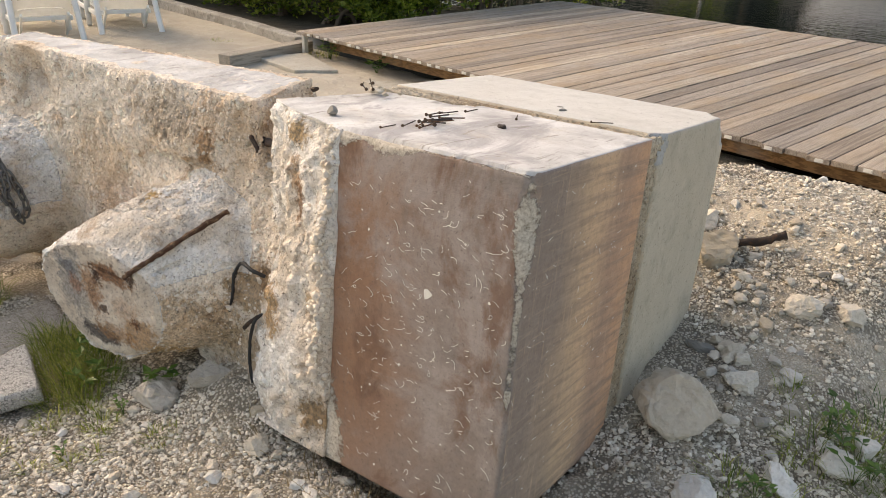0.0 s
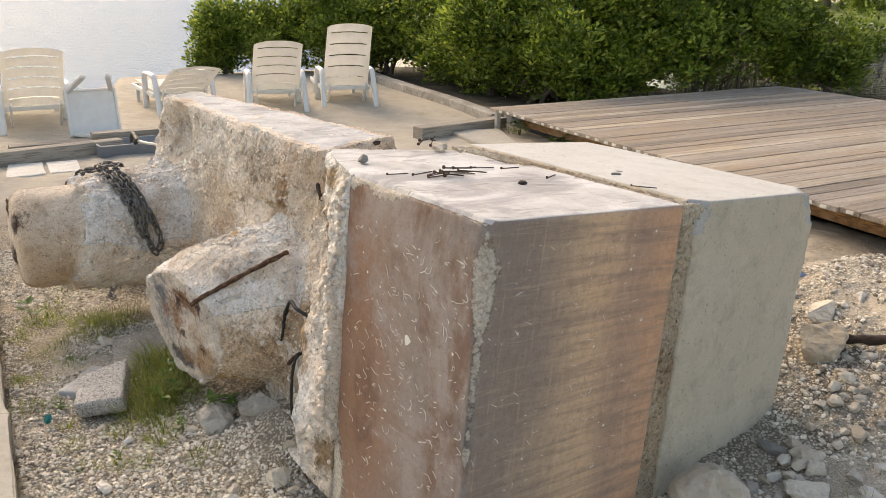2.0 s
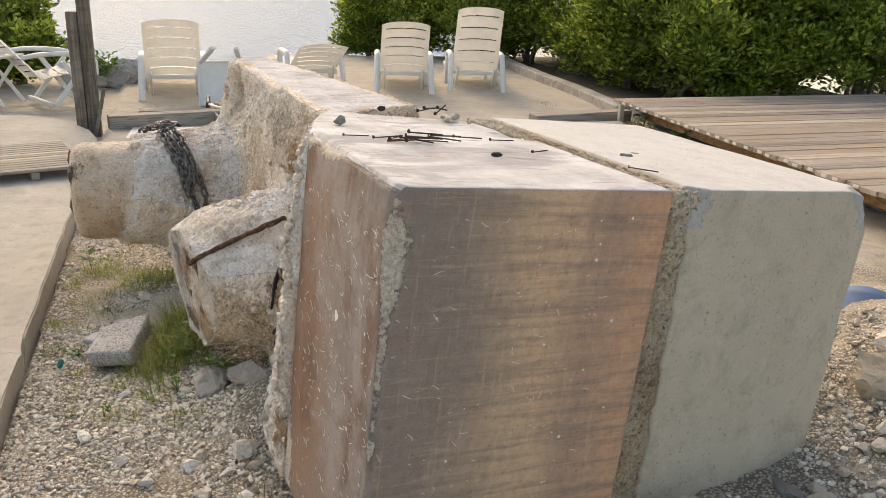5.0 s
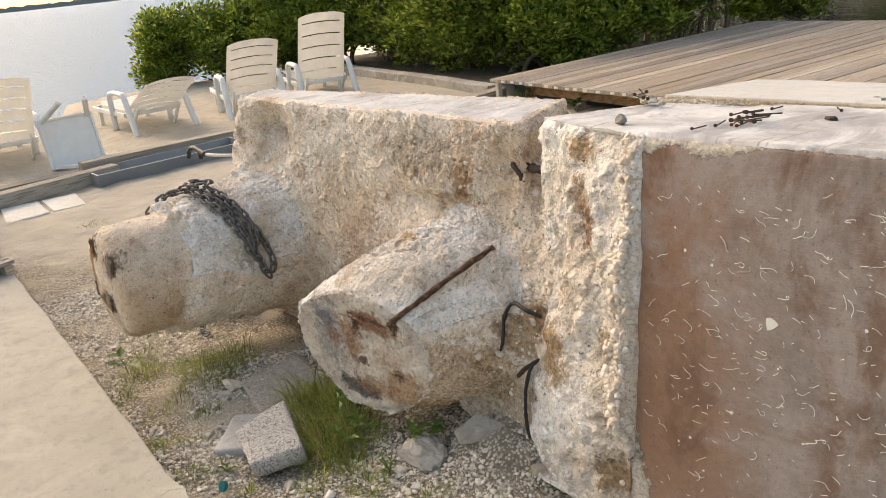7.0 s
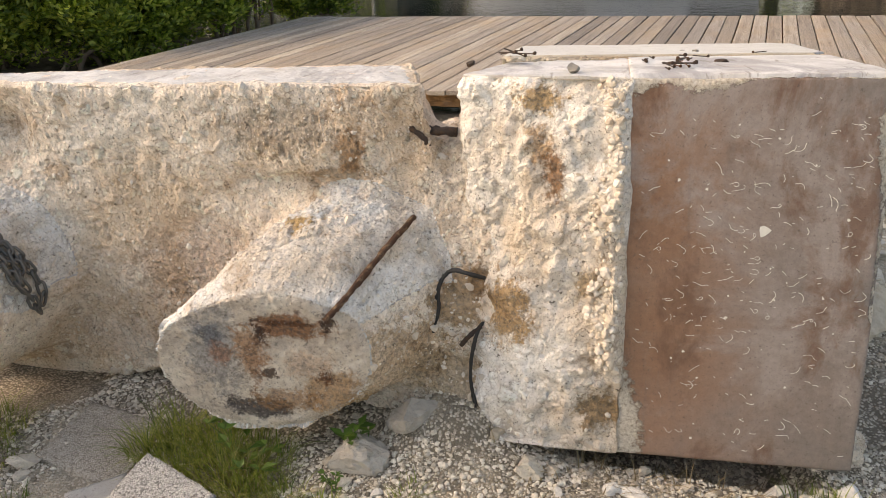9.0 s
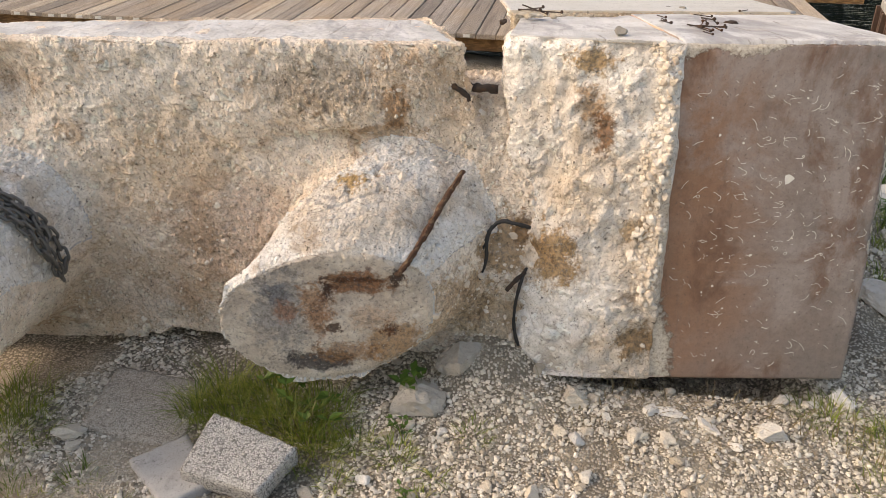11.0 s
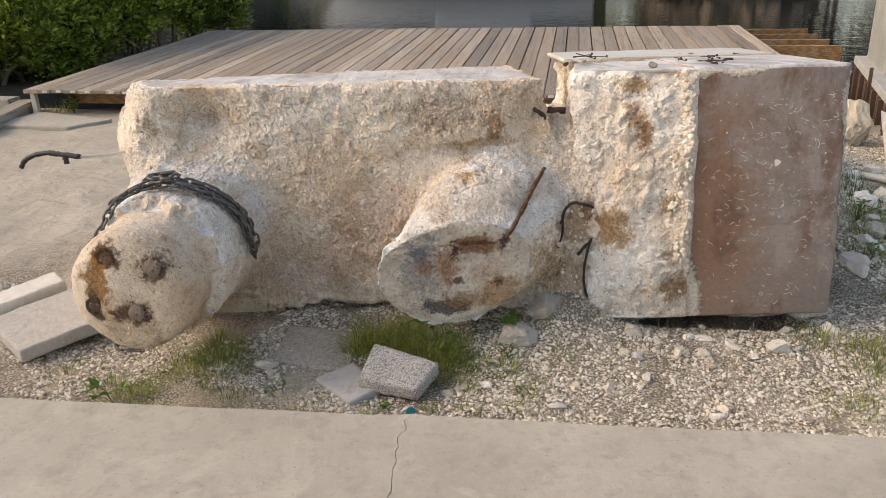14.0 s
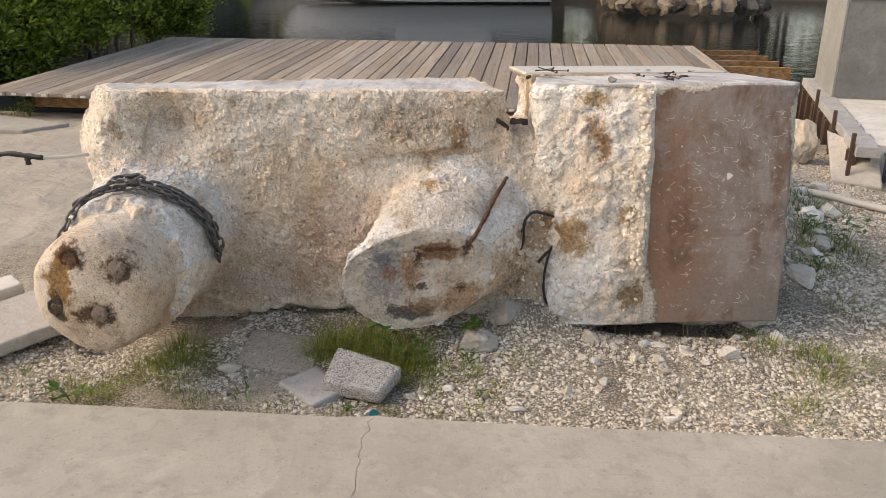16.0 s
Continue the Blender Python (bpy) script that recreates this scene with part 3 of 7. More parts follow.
M_LEAF = leaf_mat("mangrove_leaf", (0.045, 0.085, 0.010), (0.22, 0.32, 0.035), (0.50, 0.55, 0.11))
# shade on the far trees' near side is put into these leaf colours
M_TREESHADE = leaf_mat("shaded_tree_leaf", (0.012, 0.019, 0.008), (0.024, 0.034, 0.013), (0.05, 0.065, 0.022))
M_GRASS = leaf_mat("grass_blade", (0.08, 0.125, 0.018), (0.30, 0.36, 0.055), (0.56, 0.52, 0.17))
M_WEED = leaf_mat("weed_leaf", (0.05, 0.10, 0.02), (0.09, 0.18, 0.03), (0.16, 0.26, 0.05))
M_STRAW = leaf_mat("dry_straw", (0.22, 0.16, 0.08), (0.33, 0.25, 0.13), (0.42, 0.34, 0.2))


def water_mat():
    """Sheltered dark canal; the shallow bay beyond is ruffled and milky, sky reflection in its colour."""
    m = Mat("canal_and_bay_water", 0.05)
    bay = m.ramp(m.math("MULTIPLY", m.math("ADD", m.math("ADD", m.axis(1), m.math("MULTIPLY", m.axis(0), 0.45)), 11.0), 0.05), (0.5, 1.0), (0.65, 0.0))
    # the bay's blue puts reflected sky into the base colour
    m.color(m.mix(bay, (0.006, 0.009, 0.009), (0.15, 0.27, 0.40)))
    m.link(m.math("ADD", 0.03, m.math("MULTIPLY", bay, 0.40)), m.b.inputs["Roughness"])
    m.b.inputs["IOR"].default_value = 1.33
    m.link(m.math("SUBTRACT", 0.5, m.math("MULTIPLY", bay, 0.42)), m.b.inputs["Specular IOR Level"])
    m.bump(m.noise(1.0, 5, 0.6, m.mapped((1.6, 2.6, 1))), 0.012, 0.45)
    m.bump(m.math("MULTIPLY", bay, m.noise(1.0, 5, 0.7, m.mapped((3.0, 1.4, 1)))), 0.35, 1.0)
    m.bump(m.noise(1.0, 2, 0.5, m.mapped((3.5, 11, 1)), 0.4), 0.010, 0.6)
    return m.m


M_WATER = water_mat()

# ---- shapes ----
def hash01(ix, iy, iz, seed):
    n = (ix.astype(np.int64) * 374761393 + iy.astype(np.int64) * 668265263 + iz.astype(np.int64) * 1274126177 + seed * 974711) & 0x7FFFFFFF
    n = ((n ^ (n >> 13)) * 1274126177) & 0x7FFFFFFF
    n = ((n ^ (n >> 16)) * 668265263) & 0x7FFFFFFF
    return ((n ^ (n >> 15)) & 0xFFFFFF) / float(0xFFFFFF)


def vnoise(p, scale, seed=0):
    """Smooth value noise, -1 to 1."""
    q = np.asarray(p, float) * scale
    i = np.floor(q).astype(int)
    f = q - i
    f = f * f * (3 - 2 * f)
    out = 0.0
    for a in (0, 1):
        for b in (0, 1):
            for c in (0, 1):
                w = (f[:, 0] if a else 1 - f[:, 0]) * (f[:, 1] if b else 1 - f[:, 1]) * (f[:, 2] if c else 1 - f[:, 2])
                out = out + w * hash01(i[:, 0] + a, i[:, 1] + b, i[:, 2] + c, seed)
    return 2 * out - 1


def fbm(p, scale, octaves=4, gain=0.5, seed=0):
    out, amp, tot = 0.0, 1.0, 0.0
    for k in range(octaves):
        out = out + amp * vnoise(p, scale * 2.03**k, seed + 17 * k)
        tot += amp
        amp *= gain
    return out / tot


def worley(p, scale, seed=0):
    """Distance to the nearest of scattered seeds, in cells."""
    q = np.asarray(p, float) * scale
    i = np.floor(q).astype(int)
    best = np.full(len(q), 9.0)
    for a in (-1, 0, 1):
        for b in (-1, 0, 1):
            for c in (-1, 0, 1):
                j = i + (a, b, c)
                s = j + np.stack([hash01(j[:, 0], j[:, 1], j[:, 2], seed + k) for k in (1, 2, 3)], 1)
                best = np.minimum(best, ((q - s) ** 2).sum(1))
    return np.sqrt(best)


def mesh_of(name, verts, faces, mats, index=None, smooth=True):
    me = bpy.data.meshes.new(name)
    me.from_pydata(np.asarray(verts, float).tolist(), [], [tuple(int(k) for k in f) for f in faces])
    for m in mats if isinstance(mats, (list, tuple)) else [mats]:
        me.materials.append(m)
    if index is not None:
        me.polygons.foreach_set("material_index", np.asarray(index, dtype=np.int32))
    me.polygons.foreach_set("use_smooth", np.full(len(me.polygons), smooth))
    me.update()
    return me


def bm_mesh(name, bm, mat, smooth=False):
    me = bpy.data.meshes.new(name)
    bm.normal_update()
    bm.to_mesh(me)
    bm.free()
    me.materials.append(mat)
    me.polygons.foreach_set("use_smooth", np.full(len(me.polygons), smooth))
    return me


def part(name, me, parent, m=None, label=""):
    """A mesh object under a thing or a part."""
    ob = new(name, me)
    ob.parent = parent
    if m is not None:
        ob.matrix_basis = m
    return tagged(ob, label)


def thing(name, m, label, category, group="", kind="", data=None):
    ob = new(name, data)
    ob.matrix_basis = m
    return tagged(ob, label, category, group, kind)


def box(bm, size, at=(0, 0, 0), turn=(0, 0, 0), bevel=0.0, segs=2):
    """A bevelled box added to bm."""
    m = pose(*at, *turn) @ Matrix.Diagonal((*size, 1))
    vs = bmesh.ops.create_cube(bm, size=1.0, matrix=m)["verts"]
    if bevel:
        es = list({e for v in vs for e in v.link_edges})
        bmesh.ops.bevel(bm, geom=es, offset=bevel, segments=segs, affect="EDGES", profile=0.5)
    return bm


def tube(points, radius, sides=8, wobble=0.0, seed=0, taper=None):
    """Verts and faces of a closed tube along points."""
    pts = [Vector(p) for p in points]
    rnd = random.Random(seed)
    vs, fs = [], []
    side = None
    for k, p in enumerate(pts):
        d = (pts[min(k + 1, len(pts) - 1)] - pts[max(k - 1, 0)]).normalized()
        if side is None:
            side = d.orthogonal().normalized()
        side = (side - d * side.dot(d)).normalized()
        up = d.cross(side)
        r = radius * (taper[k] if taper else 1.0)
        for s in range(sides):
            a = 2 * math.pi * s / sides
            vs.append(p + (side * math.cos(a) + up * math.sin(a)) * r * (1 + wobble * rnd.uniform(-1, 1)))
    for k in range(len(pts) - 1):
        for s in range(sides):
            a, b = k * sides + s, k * sides + (s + 1) % sides
            fs.append((a, b, b + sides, a + sides))
    fs.append(tuple(range(sides))[::-1])
    fs.append(tuple(range((len(pts) - 1) * sides, len(pts) * sides)))
    return np.array([tuple(v) for v in vs]), fs


def smooth_path(points, n=6):
    """A Catmull-Rom line through points."""
    p = [Vector(q) for q in points]
    p = [2 * p[0] - p[1], *p, 2 * p[-1] - p[-2]]
    out = []
    for k in range(1, len(p) - 2):
        for j in range(n):
            t = j / n
            a, b, c, d = p[k - 1 : k + 3]
            out.append(0.5 * (2 * b + (c - a) * t + (2 * a - 5 * b + 4 * c - d) * t * t + (3 * b - a - 3 * c + d) * t**3))
    return out + [p[-2]]


def hexa(corners, step):
    """A box with eight free corners (bottom four, then top four, both counter-clockwise), cut into a fine grid."""
    c = np.array(corners, float)
    quads = [(3, 2, 1, 0), (4, 5, 6, 7), (0, 1, 5, 4), (1, 2, 6, 5), (2, 3, 7, 6), (3, 0, 4, 7)]
    span = lambda a, b: max(2, int(round(np.linalg.norm(c[a] - c[b]) / step)))  # noqa: E731
    nx, ny, nz = span(0, 1), span(1, 2), span(0, 4)
    count = [(nx, ny), (nx, ny), (nx, nz), (ny, nz), (nx, nz), (ny, nz)]
    vs, fs, which = [], [], []
    for k, (q, (na, nb)) in enumerate(zip(quads, count)):
        a, b = np.meshgrid(np.linspace(0, 1, na + 1), np.linspace(0, 1, nb + 1), indexing="ij")
        a, b = a.ravel()[:, None], b.ravel()[:, None]
        base = sum(len(v) for v in vs)
        vs.append((1 - a) * (1 - b) * c[q[0]] + a * (1 - b) * c[q[1]] + a * b * c[q[2]] + (1 - a) * b * c[q[3]])
        i, j = np.meshgrid(np.arange(na), np.arange(nb), indexing="ij")
        o = base + (i * (nb + 1) + j).ravel()
        fs.append(np.stack([o, o + nb + 1, o + nb + 2, o + 1], 1))
        which.append(np.full(len(o), k))
    vs, fs, which = np.concatenate(vs), np.concatenate(fs), np.concatenate(which)
    _, first, back = np.unique(np.round(vs, 5), axis=0, return_index=True, return_inverse=True)
    return vs[first], back.ravel()[fs], which


def normals(vs, fs):
    fs = np.asarray(fs)
    n = np.cross(vs[fs[:, 2]] - vs[fs[:, 0]], vs[fs[:, 3]] - vs[fs[:, 1]])
    out = np.zeros_like(vs)
    for k in range(4):
        np.add.at(out, fs[:, k], n)
    return out / np.maximum(np.linalg.norm(out, axis=1, keepdims=True), 1e-9)


def soften(vs, fs, rounds):
    """Relaxes a quad mesh, which rounds its edges."""
    fs = np.asarray(fs)
    for _ in range(rounds):
        acc, cnt = np.zeros_like(vs), np.zeros(len(vs))
        for k in range(4):
            np.add.at(acc, fs[:, k], vs[fs[:, (k + 1) % 4]] + vs[fs[:, (k + 3) % 4]])
            np.add.at(cnt, fs[:, k], 2)
        vs = 0.5 * vs + 0.5 * acc / cnt[:, None]
    return vs


def ico(level=1):
    bm = bmesh.new()
    bmesh.ops.create_icosphere(bm, subdivisions=level, radius=1.0)
    vs = np.array([v.co[:] for v in bm.verts])
    fs = np.array([[v.index for v in f.verts] for f in bm.faces])
    bm.free()
    return vs, fs


ICO1, ICO3, ICO4 = ico(1), ico(3), ico(4)


def rock_mesh(name, size, seed, mat, level=3, lump=0.24, grain=0.10, cuts=12):
    """A chipped stone: a ball cut by random planes, with lumps and pits."""
    vs, fs = ICO4 if level == 4 else ICO3
    rnd = np.random.RandomState(seed)
    v = vs.copy()
    for _ in range(cuts):
        d = rnd.normal(size=3)
        d /= np.linalg.norm(d)
        h = rnd.uniform(0.45, 0.82)
        over = np.maximum(v @ d - h, 0)
        v = v - np.outer(over, d)
    v = v * (1 + 0.6 * lump * fbm(v, 1.3, 3, 0.5, seed)[:, None] + 2.2 * grain * fbm(v, 5, 4, 0.65, seed + 5)[:, None])
    v = v * np.array(size) / np.abs(v).max(0)
    return mesh_of(name, v, fs, mat, smooth=False)


def scatter(count, where, size, seed, mat, name, flat=0.7):
    """Many pebbles in one mesh. where(rnd, n) gives their places."""
    rnd = np.random.RandomState(seed)
    at = where(rnd, count)
    n = len(at)
    vs, fs = ICO1
    r = size[0] * (size[1] / size[0]) ** (rnd.rand(n) ** 2.2)
    v = vs[None] * (1 + 0.55 * (rnd.rand(n, len(vs), 1) - 0.5))
    v = v * (r[:, None] * np.stack([np.ones(n), rnd.uniform(0.6, 1.0, n), rnd.uniform(0.45, 0.8, n) * flat / 0.7], 1))[:, None, :]
    a = rnd.rand(n) * 6.283
    b = (rnd.rand(n) - 0.5) * 0.9
    ca, sa, cb, sb = np.cos(a), np.sin(a), np.cos(b), np.sin(b)
    x, y, z = v[..., 0], v[..., 1], v[..., 2]
    x, z = cb[:, None] * x + sb[:, None] * z, -sb[:, None] * x + cb[:, None] * z
    v = np.stack([ca[:, None] * x - sa[:, None] * y, sa[:, None] * x + ca[:, None] * y, z], -1)
    v = v + at[:, None, :] + np.array([0, 0, 1]) * (0.25 * r)[:, None, None]
    f = fs[None] + (np.arange(n) * len(vs))[:, None, None]
    return mesh_of(name, v.reshape(-1, 3), f.reshape(-1, 3), mat, smooth=False)


def step01(x, a, b):
    t = np.clip((x - a) / (b - a), 0, 1)
    return t * t * (3 - 2 * t)


def land(x, y):
    """The height of the ground."""
    x, y = np.asarray(x, float), np.asarray(y, float)
    p = np.stack([x.ravel(), y.ravel(), 0 * x.ravel()], 1)
    near = (np.abs(p[:, 0]) < 14) & (np.abs(p[:, 1]) < 14)
    bumps, dunes = np.zeros(len(p)), np.zeros(len(p))
    bumps[near] = 0.014 * fbm(p[near], 3.5, 4, 0.6, 3) + 0.006 * fbm(p[near], 26, 2, 0.6, 9)
    dunes[near] = 0.02 * fbm(p[near], 1.1, 3, 0.5, 21) + 0.012 * fbm(p[near], 6.5, 2, 0.5, 22)
    bumps, dunes = bumps.reshape(x.shape), dunes.reshape(x.shape)
    z = -0.032 + bumps
    sandy = step01(0.6 * y - x, 2.2, 3.0)
    z = z + sandy * (0.03 + dunes - 0.5 * bumps)
    z = z + 0.04 * np.exp(-(((y - 0.50 - 0.1 * x) / 0.2) ** 2)) * step01(x, -1.3, -0.6) * (1 - step01(x, 1.3, 1.8))
    rise = np.interp(y, [0.9, 1.3, 1.7, 2.1, 2.5, 2.8, 3.2, 3.7, 4.4, 4.9], [0.0, 0.05, 0.13, 0.21, 0.34, 0.48, 0.52, 0.36, 0.12, 0.0])
    z = z + (rise + 1.5 * bumps * (rise > 0.02)) * np.exp(-np.abs((x - 1.35) / 1.15) ** 2.5) * (1 - 0.9 * step01(x, 1.75, 2.3))
    z = z - 0.10 * step01(x, 0.74, 0.86) * (1 - step01(x, 1.35, 1.5)) * step01(y, 0.76, 0.86) * (1 - step01(y, 1.3, 1.5))
    z = z + 0.17 * np.exp(-(((x - 0.50) / 0.20) ** 2)) * step01(y, 0.50, 0.80) * (1 - step01(y, 1.0, 1.3))
    z = z + 0.045 * step01(y - 0.11 * x, 0.60, 0.74) * (1 - step01(y, 1.2, 1.4)) * step01(x, -0.85, -0.6) * (1 - step01(x, 0.2, 0.45))
    z = np.where(y < -0.13 + 0.055 * x, np.minimum(z, -0.06), z)
    canal = step01(y, 4.9, 5.8) * step01(x, -5.6, -4.6) + step01(y, 9.5, 11.5) + step01(x - 0.16 * (y - 4.2), 2.88, 2.98) * step01(y, 3.7, 3.9)
    coast = -9.0 - 3.4 * step01(y, 0.2, 2.2)
    bay = 1 - step01(x, coast - 1.6, coast)
    z = z - 1.6 * np.clip(canal, 0, 1) - 1.3 * bay * (1 - np.clip(canal, 0, 1))
    shore = 30.2 + 0.6 * np.sin(x * 0.35) + 6.8 * step01(x, -13.9, -13.3) - 11.0 * np.exp(-(((x - 5.1) / 2.7) ** 8))
    far = step01(y - shore, 0.0, 0.7) * step01(x, -52, -46)
    z = z * (1 - far) + (0.35 + 0.35 * np.exp(-(((x - 5.1) / 2.4) ** 4)) * (y < 36) + 0.012 * np.clip(y - 31, 0, 60)) * far
    return z

# ---- ground, water, pavement ----
def spread(fine0, fine1, step, limit, grow=1.16):
    a = list(np.arange(fine0, fine1 + step / 2, step))
    d, lo, hi = step, [a[0]], [a[-1]]
    while hi[-1] < limit:
        d = min(d * grow, 400)
        hi.append(hi[-1] + d)
        lo.append(lo[-1] - d)
    return np.array(lo[:0:-1] + a + hi[1:])


gx, gy = spread(-2.6, 3.2, 0.03, 3000), spread(-0.3, 4.4, 0.03, 3000)
GX, GY = np.meshgrid(gx, gy, indexing="ij")
GZ = land(GX, GY)
gi, gj = np.meshgrid(np.arange(len(gx) - 1), np.arange(len(gy) - 1), indexing="ij")
go = (gi * len(gy) + gj).ravel()
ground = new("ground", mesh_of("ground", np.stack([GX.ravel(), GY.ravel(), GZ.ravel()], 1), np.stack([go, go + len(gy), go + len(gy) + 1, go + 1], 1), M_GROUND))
tagged(ground, "pale coral gravel and sand with sparse grass", "ground", kind="structure")

WATER_Z = -0.62
water = new("water", mesh_of("water", [(-3000, -3000, WATER_Z), (3000, -3000, WATER_Z), (3000, 3000, WATER_Z), (-3000, 3000, WATER_Z)], [(0, 1, 2, 3)], M_WATER))
tagged(water, "calm grey bay and dark rippled canal water", "water", kind="structure")

# the concrete pavement, cracked across
rnd = random.Random(4)
crack = [(0.043, -0.12)]
while crack[-1][1] > -6:
    x0, y0 = crack[-1]
    crack.append((0.9 * x0 + 0.0028 + rnd.uniform(-0.012, 0.012), y0 - rnd.uniform(0.008, 0.034)))
edge_y = lambda x: -0.133 + 0.055 * x  # noqa: E731
pavement = tagged(new("pavement"), "cream cast concrete pavement with a thin crack", "pavement", kind="structure")
pavement.location.z = 0.068


def panel(outline, name):
    bm = bmesh.new()
    f = bm.faces.new([bm.verts.new((x, y, 0)) for x, y in outline])
    bmesh.ops.recalc_face_normals(bm, faces=[f])
    if f.normal.z < 0:
        f.normal_flip()
    low = bmesh.ops.extrude_face_region(bm, geom=[f])["geom"]
    bmesh.ops.translate(bm, verts=[v for v in low if isinstance(v, bmesh.types.BMVert)], vec=(0, 0, -0.19))
    bmesh.ops.recalc_face_normals(bm, faces=bm.faces)
    top = [e for e in bm.edges if all(v.co.z > -0.01 and abs(v.co.x) > 0.09 for v in e.verts)]
    bmesh.ops.bevel(bm, geom=top, offset=0.006, segments=2, affect="EDGES")
    return part(name, bm_mesh(name, bm, M_PAVE), pavement)


front = lambda a, b: [(x, edge_y(x) + rnd.uniform(-0.004, 0.004)) for x in np.linspace(a, b, 40)]  # noqa: E731
panel([(-4.95, -6.0), (-5.03, -1.63), (-5.09, -1.25), (-5.02, -1.0), (-4.85, -0.80), (-4.62, -0.63), (-4.3, -0.46), *front(-3.9, 0.0), *[(x - 0.001, y) for x, y in crack]], "slab")
panel([*[(x + 0.001, y) for x, y in crack[::-1]], *front(0.08, 6.5), (6.5, -6.0)], "slab")

# ---- the deck ----
DECK_Z = 0.25
deck = thing("wooden_deck", pose(-4.75, 4.56, DECK_Z), "weathered brown plank deck over the canal edge", "deck")
n_boards = 50
board_meshes = []
for k in range(5):
    r2 = random.Random(k)
    bm = bmesh.new()
    box(bm, (0.138, 4.86, 0.036), (0, 2.43, -0.018), bevel=0.004, segs=1)
    for v in bm.verts:
        v.co.x += 0.0015 * math.sin(v.co.y * (1 + k)) + r2.uniform(-0.001, 0.001)
    board_meshes.append(bm_mesh("board", bm, M_DECK))
bm = bmesh.new()
box(bm, (0.05, 0.004, 0.022), bevel=0.001, segs=1)
tag_mesh = bm_mesh("end_tag", bm, M_WHITEC)
rnd = random.Random(8)
for k in range(n_boards):
    f = (k + 0.5) / n_boards
    skew = -0.38 * (1 - f)
    b = part("board", board_meshes[rnd.randrange(5)], deck)
    b.matrix_basis = pose(f * 7.25, -0.17 * f + rnd.uniform(-0.015, 0.015), rnd.uniform(-0.003, 0.003), rnd.uniform(-0.03, 0.03), rnd.uniform(-0.5, 0.5), -math.degrees(math.atan2(skew, 4.86)) + rnd.uniform(-0.03, 0.03)) @ Matrix.Diagonal((1, 1.0 + 0.05 * f, 1, 1))
    if rnd.random() < 0.75:
        part("end_tag", tag_mesh, b, pose(rnd.uniform(-0.03, 0.03), -0.0025, -0.018, 0, 0, rnd.uniform(-3, 3)), "scuffed white paper tag")
bm = bmesh.new()
box(bm, (6.95, 0.05, 0.125), bevel=0.004, segs=1)
part("fascia", bm_mesh("fascia", bm, M_JOIST), deck, pose(3.80, 0.13, -0.102, 0, 0, -1.35))
bm = bmesh.new()
box(bm, (8.35, 0.045, 0.19), bevel=0.003, segs=1)
joist = bm_mesh("joist", bm, M_JOIST)
for y in (3.2, 3.75, 4.3, 4.85):
    part("joist", joist, deck, pose(3.93, y, -0.14))
bm = bmesh.new()
box(bm, (6.9, 0.045, 0.19), bevel=0.003, segs=1)
short = bm_mesh("joist", bm, M_JOIST)
for y in (1.0, 1.6, 2.2):
    part("joist", short, deck, pose(3.6, y, -0.14))
bm = bmesh.new()
box(bm, (0.05, 0.05, 0.30), bevel=0.004)
part("post", bm_mesh("post", bm, M_PVC), deck, pose(0.06, 0.06, -0.19), "thin white post")
bm = bmesh.new()
box(bm, (0.12, 0.12, 1.3), bevel=0.006)
pile = bm_mesh("pile", bm, M_POST)
for x in (0.6, 3.0, 5.4, 7.1):
    for y in (2.4, 4.6):
        part("pile", pile, deck, pose(x, y, -0.89))

# ---- the smooth-faced block ----
U = Vector((0.984, 0.176, 0)).normalized()
TILT_BACK = math.radians(5.2)
V0 = Vector((-U.y, U.x, 0))
Vv = (V0 * math.cos(TILT_BACK) - Vector((0, 0, 1)) * math.sin(TILT_BACK)).normalized()
Ww = U.cross(Vv)
BLOCK1 = Matrix.Translation((1.535, 0.925, 1.04)) @ Matrix((U, Vv, Ww)).transposed().to_4x4()
cast_block = thing("cast_block", BLOCK1, "stained concrete block, smooth front, broken rough end, white slab behind", "concrete block")


